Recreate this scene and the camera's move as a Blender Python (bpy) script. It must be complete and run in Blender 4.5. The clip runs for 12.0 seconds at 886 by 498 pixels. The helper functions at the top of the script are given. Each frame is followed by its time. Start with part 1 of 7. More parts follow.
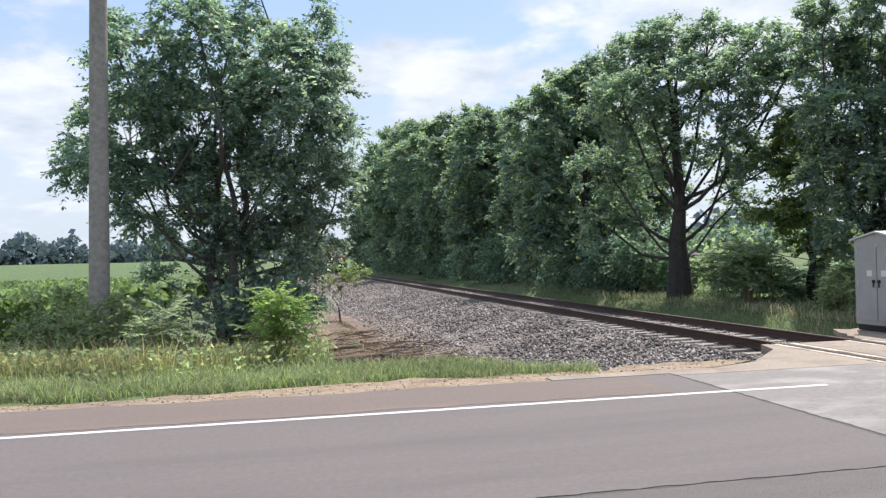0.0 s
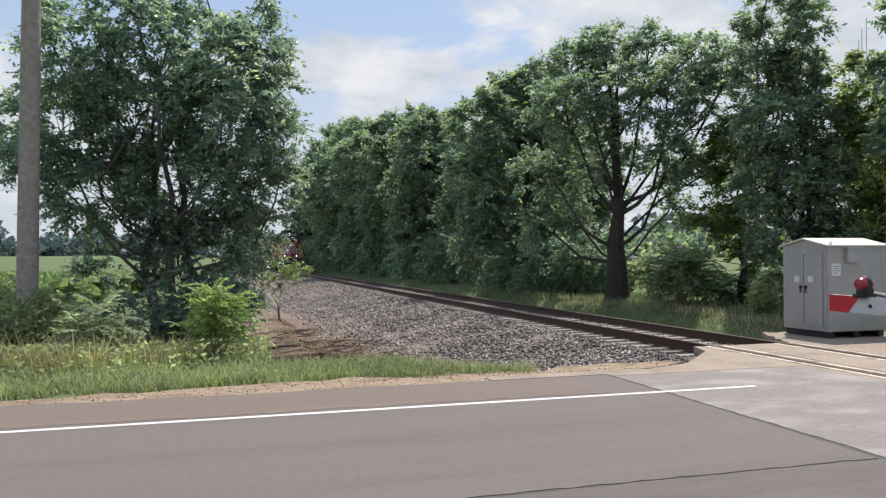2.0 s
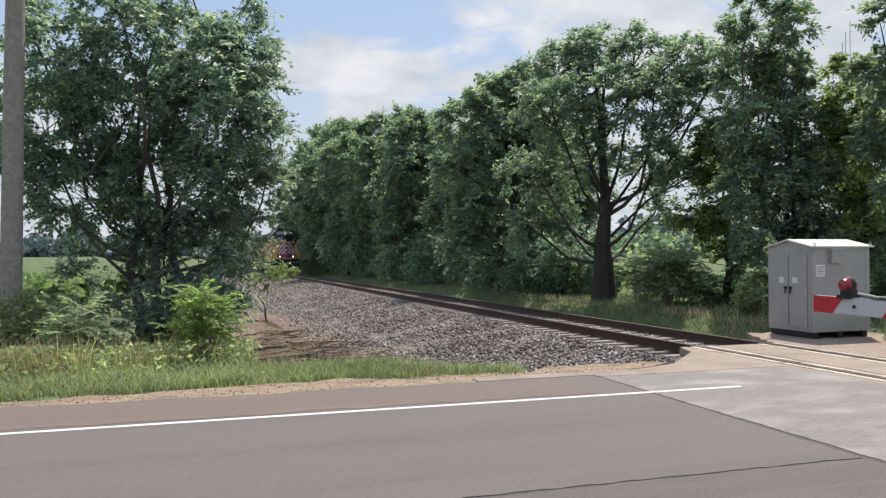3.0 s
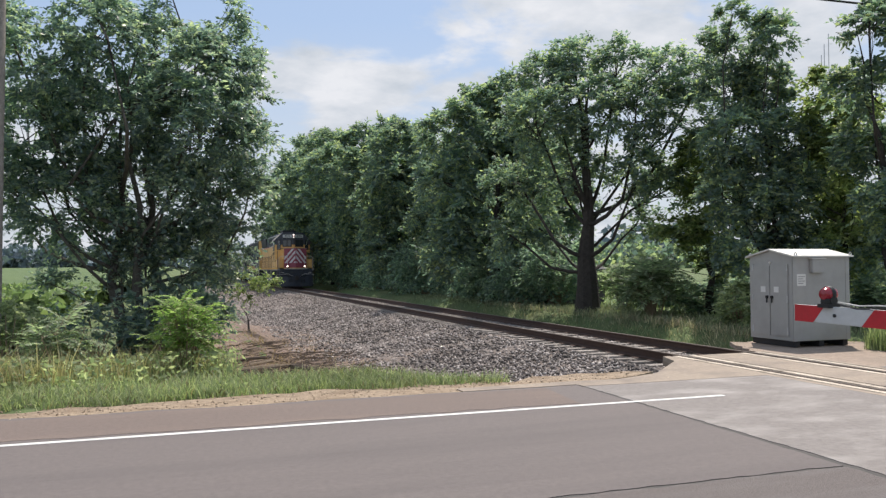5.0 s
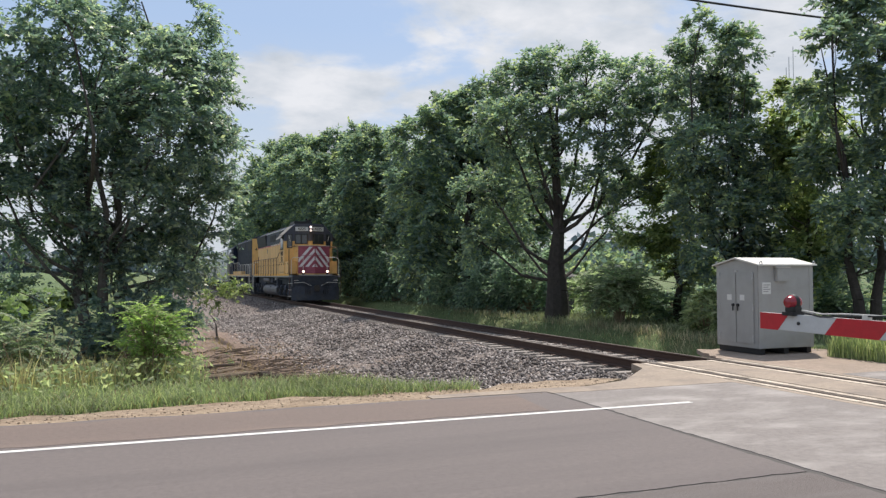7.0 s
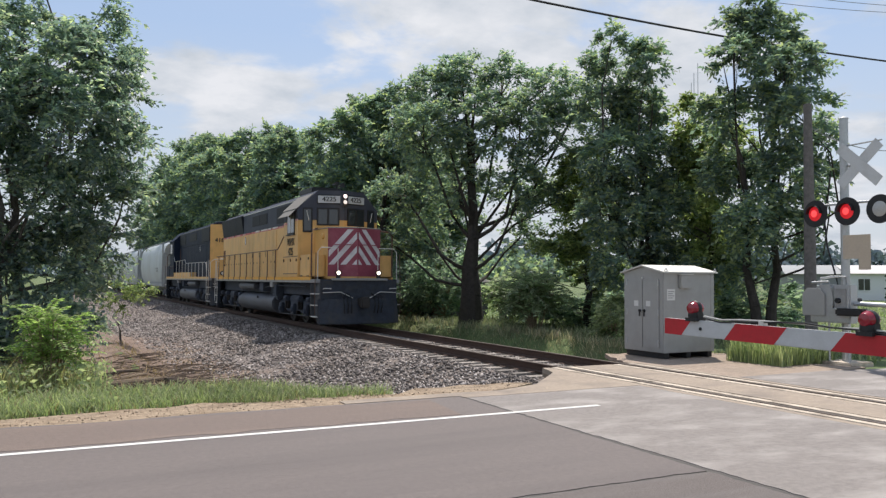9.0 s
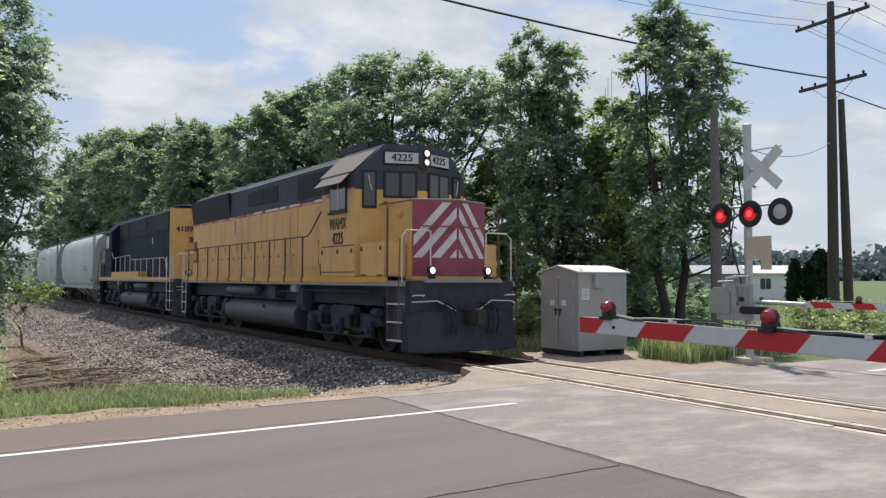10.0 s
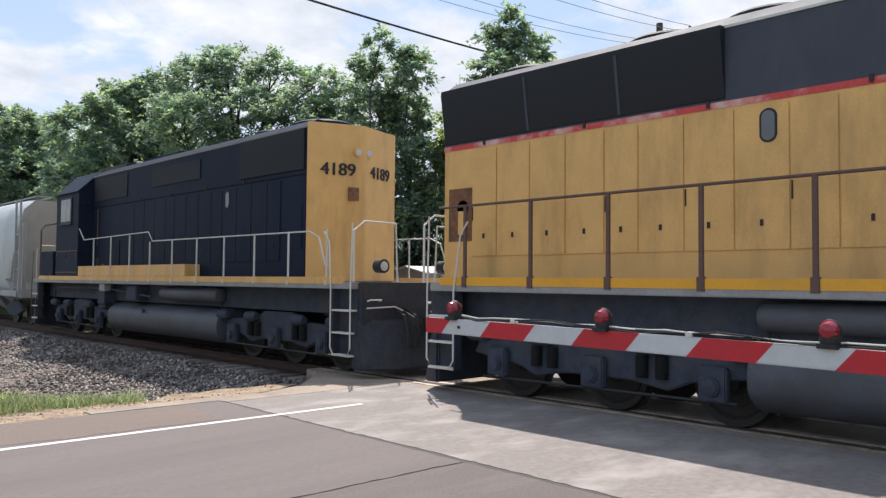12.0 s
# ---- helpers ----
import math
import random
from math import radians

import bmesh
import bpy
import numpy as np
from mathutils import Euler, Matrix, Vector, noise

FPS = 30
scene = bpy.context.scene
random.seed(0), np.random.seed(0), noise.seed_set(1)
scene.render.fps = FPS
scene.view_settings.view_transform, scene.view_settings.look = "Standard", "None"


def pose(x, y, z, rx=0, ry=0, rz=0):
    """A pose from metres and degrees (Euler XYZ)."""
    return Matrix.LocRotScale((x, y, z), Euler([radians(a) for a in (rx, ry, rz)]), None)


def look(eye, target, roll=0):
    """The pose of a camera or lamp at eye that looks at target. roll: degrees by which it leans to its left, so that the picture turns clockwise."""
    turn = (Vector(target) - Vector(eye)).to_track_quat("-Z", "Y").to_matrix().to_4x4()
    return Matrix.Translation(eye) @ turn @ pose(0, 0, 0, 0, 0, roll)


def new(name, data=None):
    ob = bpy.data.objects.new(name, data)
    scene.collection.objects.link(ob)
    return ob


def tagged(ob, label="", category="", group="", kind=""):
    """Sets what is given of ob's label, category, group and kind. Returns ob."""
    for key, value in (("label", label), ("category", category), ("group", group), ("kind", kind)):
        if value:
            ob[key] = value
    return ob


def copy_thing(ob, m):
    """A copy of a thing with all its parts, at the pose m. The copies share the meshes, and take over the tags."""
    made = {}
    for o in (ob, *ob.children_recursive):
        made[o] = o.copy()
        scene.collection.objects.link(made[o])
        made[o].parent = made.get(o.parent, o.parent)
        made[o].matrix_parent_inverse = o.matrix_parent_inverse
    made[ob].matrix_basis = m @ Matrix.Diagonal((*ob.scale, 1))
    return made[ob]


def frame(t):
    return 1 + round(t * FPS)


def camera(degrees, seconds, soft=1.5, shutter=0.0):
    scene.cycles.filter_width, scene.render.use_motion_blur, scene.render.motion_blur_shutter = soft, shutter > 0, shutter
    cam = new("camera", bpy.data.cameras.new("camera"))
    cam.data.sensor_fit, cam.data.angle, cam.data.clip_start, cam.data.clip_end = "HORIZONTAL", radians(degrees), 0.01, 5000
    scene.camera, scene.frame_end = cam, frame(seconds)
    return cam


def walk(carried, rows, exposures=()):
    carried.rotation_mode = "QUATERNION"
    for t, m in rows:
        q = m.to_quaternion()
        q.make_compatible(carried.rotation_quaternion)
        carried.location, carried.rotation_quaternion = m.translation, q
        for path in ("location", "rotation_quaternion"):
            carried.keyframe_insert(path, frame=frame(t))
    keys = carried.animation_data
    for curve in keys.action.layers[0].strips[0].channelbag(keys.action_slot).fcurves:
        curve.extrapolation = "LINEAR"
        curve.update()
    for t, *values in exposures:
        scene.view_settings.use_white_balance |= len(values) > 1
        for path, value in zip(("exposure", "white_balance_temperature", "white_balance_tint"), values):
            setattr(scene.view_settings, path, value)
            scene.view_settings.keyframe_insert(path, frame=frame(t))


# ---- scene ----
# x runs along the road, y along the track away from the crossing, z up; the eye stands at the road's near edge
EYE = (0.0, 0.0, 1.65)
PATH = [
    (0, -12.27, 0.64, 1.33), (0.5, -13.43, 0.66, 1.09), (1, -14.64, 0.51, 0.85), (1.5, -15.73, 0.51, 0.53), (2, -16.48, 0.54, 0.34),
    (2.5, -17.02, 0.56, 0.32), (3, -17.40, 0.61, 0.34), (5, -18.55, 1.33, 0.43), (5.5, -18.79, 1.45, 0.39), (6, -19.13, 1.54, 0.25),
    (6.5, -19.77, 1.69, 0.24), (8.5, -24.86, 2.11, -0.21), (9, -26.83, 2.17, -0.31), (9.5, -29.50, 2.21, -0.35), (10, -32.67, 2.20, -0.22),
    (10.5, -35.87, 2.22, -0.41), (11, -38.53, 2.18, -0.30), (11.5, -40.69, 2.22, -0.38), (12, -43.64, 2.31, -0.49)]
cam = camera(58.44, 12.0, soft=1.35)
walk(cam, [(t, pose(*EYE, 90 + p, r, y)) for t, y, p, r in PATH], [(0.0, 0.48, 6100, 12), (0.5, 0.31, 6250, 12), (1.0, 0.22, 6350, 12), (9.8, 0.16, 6350, 12), (10.5, 0.0, 6300, 12), (11.0, 0.2, 6350, 13), (11.5, 0.42, 6300, 13), (12.0, 0.48, 6300, 13)])

# ---- world and sun ----
SUN_WAY = Vector((-0.353, -0.46, -1.0)).normalized()


def build_world():
    world = bpy.data.worlds.new("sky")
    scene.world = world
    world.use_nodes = True
    n, l = world.node_tree.nodes, world.node_tree.links
    n.clear()
    out, bg = n.new("ShaderNodeOutputWorld"), n.new("ShaderNodeBackground")
    sky = n.new("ShaderNodeTexSky")
    sky.sky_type, sky.sun_disc = "NISHITA", False
    sky.sun_elevation, sky.sun_rotation = radians(59.9), radians(37.5)
    sky.air_density, sky.dust_density, sky.ozone_density = 1.0, 1.2, 1.5
    co = n.new("ShaderNodeTexCoord")
    sep = n.new("ShaderNodeSeparateXYZ")
    l.new(co.outputs["Generated"], sep.inputs[0])
    # clouds lie on a flat layer: divide by height above the horizon
    up = n.new("ShaderNodeMath"); up.operation = "ADD"; up.inputs[1].default_value = 0.22
    l.new(sep.outputs["Z"], up.inputs[0])
    flat = n.new("ShaderNodeVectorMath"); flat.operation = "DIVIDE"
    comb = n.new("ShaderNodeCombineXYZ")
    for k in range(3):
        l.new(up.outputs[0], comb.inputs[k])
    l.new(co.outputs["Generated"], flat.inputs[0]); l.new(comb.outputs[0], flat.inputs[1])
    place = n.new("ShaderNodeMapping")
    place.inputs["Location"].default_value = CLOUD_SHIFT
    l.new(flat.outputs[0], place.inputs["Vector"])
    big = n.new("ShaderNodeTexNoise")
    big.inputs["Scale"].default_value, big.inputs["Detail"].default_value, big.inputs["Roughness"].default_value = 2.6, 8, 0.56
    big.inputs["Distortion"].default_value = 0.2
    l.new(place.outputs[0], big.inputs["Vector"])

    def calc(op, a, b=None):
        k = n.new("ShaderNodeMath"); k.operation = op
        for i, v in enumerate((a, b)):
            if v is None:
                continue
            if isinstance(v, (int, float)):
                k.inputs[i].default_value = v
            else:
                l.new(v, k.inputs[i])
        return k.outputs[0]
    # heading from the track's line and height above the horizon, both in degrees
    heading = calc("MULTIPLY", calc("ARCTAN2", sep.outputs["X"], sep.outputs["Y"]), 57.3)
    height = calc("MULTIPLY", calc("ARCSINE", sep.outputs["Z"]), 57.3)
    cover = calc("MULTIPLY", calc("SUBTRACT", big.outputs["Fac"], 0.5), 2.2)
    for head, up_at, wide, tall, amount in CLOUD_BANKS:
        dx = calc("DIVIDE", calc("SUBTRACT", heading, head), wide)
        dz = calc("DIVIDE", calc("SUBTRACT", height, up_at), tall)
        far = calc("ADD", calc("MULTIPLY", dx, dx), calc("MULTIPLY", dz, dz))
        cover = calc("ADD", cover, calc("MULTIPLY", calc("POWER", 2.718, calc("MULTIPLY", far, -1.0)), amount))
    ramp = n.new("ShaderNodeValToRGB")
    ramp.color_ramp.elements[0].position, ramp.color_ramp.elements[1].position = 0.30, 0.66
    ramp.color_ramp.interpolation = "EASE"
    l.new(calc("ADD", cover, 0.42), ramp.inputs[0])
    # haze near the horizon
    haze = n.new("ShaderNodeMapRange")
    haze.inputs["From Min"].default_value, haze.inputs["From Max"].default_value = 0.0, 0.30
    haze.inputs["To Min"].default_value, haze.inputs["To Max"].default_value = 0.95, 0.72
    l.new(sep.outputs["Z"], haze.inputs[0])
    low = n.new("ShaderNodeMapRange")
    low.inputs["From Min"].default_value, low.inputs["From Max"].default_value = 0.12, 0.30
    low.inputs["To Min"].default_value, low.inputs["To Max"].default_value = 1.0, 0.0
    l.new(sep.outputs["Z"], low.inputs[0])
    grey = n.new("ShaderNodeMixRGB")
    veil = n.new("ShaderNodeMixRGB")
    veil.inputs[1].default_value, veil.inputs[2].default_value = HAZE_HIGH, HAZE
    l.new(low.outputs[0], veil.inputs[0]); l.new(veil.outputs[0], grey.inputs[2])
    l.new(haze.outputs[0], grey.inputs[0]); l.new(sky.outputs[0], grey.inputs[1])
    mix = n.new("ShaderNodeMixRGB")
    # clouds vary from grey undersides to bright sunlit rims
    puff = n.new("ShaderNodeTexNoise")
    puff.inputs["Scale"].default_value, puff.inputs["Detail"].default_value, puff.inputs["Roughness"].default_value = 3.4, 6, 0.6
    l.new(place.outputs[0], puff.inputs["Vector"])
    shade = n.new("ShaderNodeValToRGB")
    shade.color_ramp.elements[0].position, shade.color_ramp.elements[1].position = 0.36, 0.64
    l.new(puff.outputs["Fac"], shade.inputs[0])
    tone = n.new("ShaderNodeMixRGB")
    tone.inputs[1].default_value, tone.inputs[2].default_value = CLOUD_GREY, CLOUD
    l.new(shade.outputs[0], tone.inputs[0]); l.new(tone.outputs[0], mix.inputs[2])
    l.new(ramp.outputs[0], mix.inputs[0]); l.new(grey.outputs[0], mix.inputs[1])
    l.new(mix.outputs[0], bg.inputs[0])
    bg.inputs[1].default_value = SKY_STRENGTH
    l.new(bg.outputs[0], out.inputs[0])


CLOUD_SHIFT = (2.3, 0.6, 0.4)
# heading, height, half width, half height in degrees, and how much cloud
CLOUD_BANKS = ((29, 19, 9, 3.6, 0.55), (13, 12.6, 8.5, 2.4, 0.42), (40, 15, 9, 5, 0.15), (10, 18.5, 11, 3.0, -0.5), (-14, 17.5, 9, 3.5, -0.3), (-14, 10, 10, 4, 0.3), (48, 22, 8, 5, -0.3))
HAZE = (3.55, 3.85, 4.15, 1)
HAZE_HIGH = (2.4, 3.1, 4.1, 1)
CLOUD_GREY = (3.35, 3.65, 3.95, 1)
CLOUD = (4.85, 4.92, 5.0, 1)
SKY_STRENGTH = 0.15
build_world()
sun = new("sun", bpy.data.lights.new("sun", "SUN"))
sun.data.energy, sun.data.angle, sun.data.color = 4.5, radians(0.6), (1.0, 0.925, 0.81)
sun.matrix_world = look((20, 26, 60), Vector((20, 26, 60)) + SUN_WAY)


# ---- materials ----
def material(name, base, rough=0.6, metal=0.0, spread=0.18, grain=30.0, stain=None, stain_size=1.2, stain_amount=0.5, bump=0.15,
             per_object=0.0, spec=0.4, fine=140.0, streaks=0.0, bump_depth=0.01, along=1.0):
    """Principled surface with grain at two scales, stains and relief; streaks pulls the stains into upright runs."""
    m = bpy.data.materials.new(name)
    m.use_nodes = True
    n, l = m.node_tree.nodes, m.node_tree.links
    bsdf = n["Principled BSDF"]
    co = n.new("ShaderNodeTexCoord")
    noise_a, noise_b = n.new("ShaderNodeTexNoise"), n.new("ShaderNodeTexNoise")
    noise_a.inputs["Scale"].default_value, noise_a.inputs["Detail"].default_value = grain, 5
    noise_b.inputs["Scale"].default_value, noise_b.inputs["Detail"].default_value = fine, 3
    l.new(co.outputs["Object"], noise_a.inputs["Vector"]); l.new(co.outputs["Object"], noise_b.inputs["Vector"])
    add = n.new("ShaderNodeMath"); add.operation = "ADD"
    l.new(noise_a.outputs["Fac"], add.inputs[0]); l.new(noise_b.outputs["Fac"], add.inputs[1])
    ramp = n.new("ShaderNodeMapRange")
    ramp.inputs["From Min"].default_value, ramp.inputs["From Max"].default_value = 0.7, 1.3
    ramp.inputs["To Min"].default_value, ramp.inputs["To Max"].default_value = 1 - spread, 1 + spread
    l.new(add.outputs[0], ramp.inputs[0])
    colour = n.new("ShaderNodeMixRGB"); colour.blend_type = "MULTIPLY"; colour.inputs[0].default_value = 1
    colour.inputs[1].default_value = (*base, 1)
    l.new(ramp.outputs[0], colour.inputs[2])
    last = colour.outputs[0]
    if stain:
        st = n.new("ShaderNodeTexNoise")
        st.inputs["Scale"].default_value, st.inputs["Detail"].default_value, st.inputs["Roughness"].default_value = 1 / stain_size, 6, 0.62
        mp = n.new("ShaderNodeMapping")
        mp.inputs["Scale"].default_value = (along, 1, 1 - streaks)
        l.new(co.outputs["Object"], mp.inputs["Vector"]); l.new(mp.outputs[0], st.inputs["Vector"])
        r2 = n.new("ShaderNodeValToRGB")
        r2.color_ramp.elements[0].position, r2.color_ramp.elements[1].position = 0.48, 0.68
        l.new(st.outputs["Fac"], r2.inputs[0])
        k = n.new("ShaderNodeMath"); k.operation = "MULTIPLY"; k.inputs[1].default_value = stain_amount
        l.new(r2.outputs[0], k.inputs[0])
        mx = n.new("ShaderNodeMixRGB"); mx.inputs[2].default_value = (*stain, 1)
        l.new(k.outputs[0], mx.inputs[0]); l.new(last, mx.inputs[1])
        last = mx.outputs[0]
    if per_object:
        info = n.new("ShaderNodeObjectInfo")
        r3 = n.new("ShaderNodeMapRange")
        r3.inputs["To Min"].default_value, r3.inputs["To Max"].default_value = 1 - per_object, 1 + per_object
        l.new(info.outputs["Random"], r3.inputs[0])
        m3 = n.new("ShaderNodeMixRGB"); m3.blend_type = "MULTIPLY"; m3.inputs[0].default_value = 1
        l.new(last, m3.inputs[1]); l.new(r3.outputs[0], m3.inputs[2])
        last = m3.outputs[0]
    l.new(last, bsdf.inputs["Base Color"])
    bsdf.inputs["Metallic"].default_value = metal
    bsdf.inputs["Specular IOR Level"].default_value = spec
    rr = n.new("ShaderNodeMapRange")
    rr.inputs["To Min"].default_value, rr.inputs["To Max"].default_value = max(0.02, rough - 0.1), min(1, rough + 0.1)
    l.new(noise_a.outputs["Fac"], rr.inputs[0]); l.new(rr.outputs[0], bsdf.inputs["Roughness"])
    if bump:
        bp = n.new("ShaderNodeBump")
        bp.inputs["Strength"].default_value, bp.inputs["Distance"].default_value = bump, bump_depth
        l.new(add.outputs[0], bp.inputs["Height"]); l.new(bp.outputs[0], bsdf.inputs["Normal"])
    return m


def island_material(name, dark, light, rough=0.7, see_through=0.0, mid=None, gloss=0.05):
    """Leaves, blades, stones: each island takes its own shade between dark and light; see_through lets backlight pass."""
    m = bpy.data.materials.new(name)
    m.use_nodes = True
    n, l = m.node_tree.nodes, m.node_tree.links
    n.clear()
    out = n.new("ShaderNodeOutputMaterial")
    geo = n.new("ShaderNodeNewGeometry")
    ramp = n.new("ShaderNodeValToRGB")
    ramp.color_ramp.elements[0].color, ramp.color_ramp.elements[1].color = (*dark, 1), (*light, 1)
    if mid:
        e = ramp.color_ramp.elements.new(0.6); e.color = (*mid, 1)
    l.new(geo.outputs["Random Per Island"], ramp.inputs[0])
    co = n.new("ShaderNodeTexCoord")
    big = n.new("ShaderNodeTexNoise"); big.inputs["Scale"].default_value = 0.55; big.inputs["Detail"].default_value = 3
    l.new(co.outputs["Object"], big.inputs["Vector"])
    mr = n.new("ShaderNodeMapRange"); mr.inputs["From Min"].default_value, mr.inputs["From Max"].default_value = 0.3, 0.7
    mr.inputs["To Min"].default_value, mr.inputs["To Max"].default_value = 0.7, 1.3
    l.new(big.outputs["Fac"], mr.inputs[0])
    mul = n.new("ShaderNodeMixRGB"); mul.blend_type = "MULTIPLY"; mul.inputs[0].default_value = 1
    l.new(ramp.outputs[0], mul.inputs[1]); l.new(mr.outputs[0], mul.inputs[2])
    b = n.new("ShaderNodeBsdfPrincipled")
    b.inputs["Roughness"].default_value = rough
    b.inputs["Specular IOR Level"].default_value = gloss * 5
    l.new(mul.outputs[0], b.inputs["Base Color"])
    if see_through:
        tr = n.new("ShaderNodeBsdfTranslucent")
        warm = n.new("ShaderNodeMixRGB"); warm.blend_type = "MULTIPLY"; warm.inputs[0].default_value = 1
        warm.inputs[2].default_value = (1.25, 1.42, 0.95, 1)
        l.new(mul.outputs[0], warm.inputs[1]); l.new(warm.outputs[0], tr.inputs[0])
        mx = n.new("ShaderNodeMixShader"); mx.inputs[0].default_value = see_through
        l.new(b.outputs[0], mx.inputs[1]); l.new(tr.outputs[0], mx.inputs[2]); l.new(mx.outputs[0], out.inputs[0])
    else:
        l.new(b.outputs[0], out.inputs[0])
    return m


def glow(name, colour, strength):
    m = bpy.data.materials.new(name)
    m.use_nodes = True
    b = m.node_tree.nodes["Principled BSDF"]
    b.inputs["Base Color"].default_value = (*colour, 1)
    b.inputs["Emission Color"].default_value, b.inputs["Emission Strength"].default_value = (*colour, 1), strength
    return m


def glass(name, tint=(0.03, 0.035, 0.04)):
    m = bpy.data.materials.new(name)
    m.use_nodes = True
    b = m.node_tree.nodes["Principled BSDF"]
    b.inputs["Base Color"].default_value = (*tint, 1)
    b.inputs["Roughness"].default_value, b.inputs["Specular IOR Level"].default_value = 0.06, 0.8
    return m


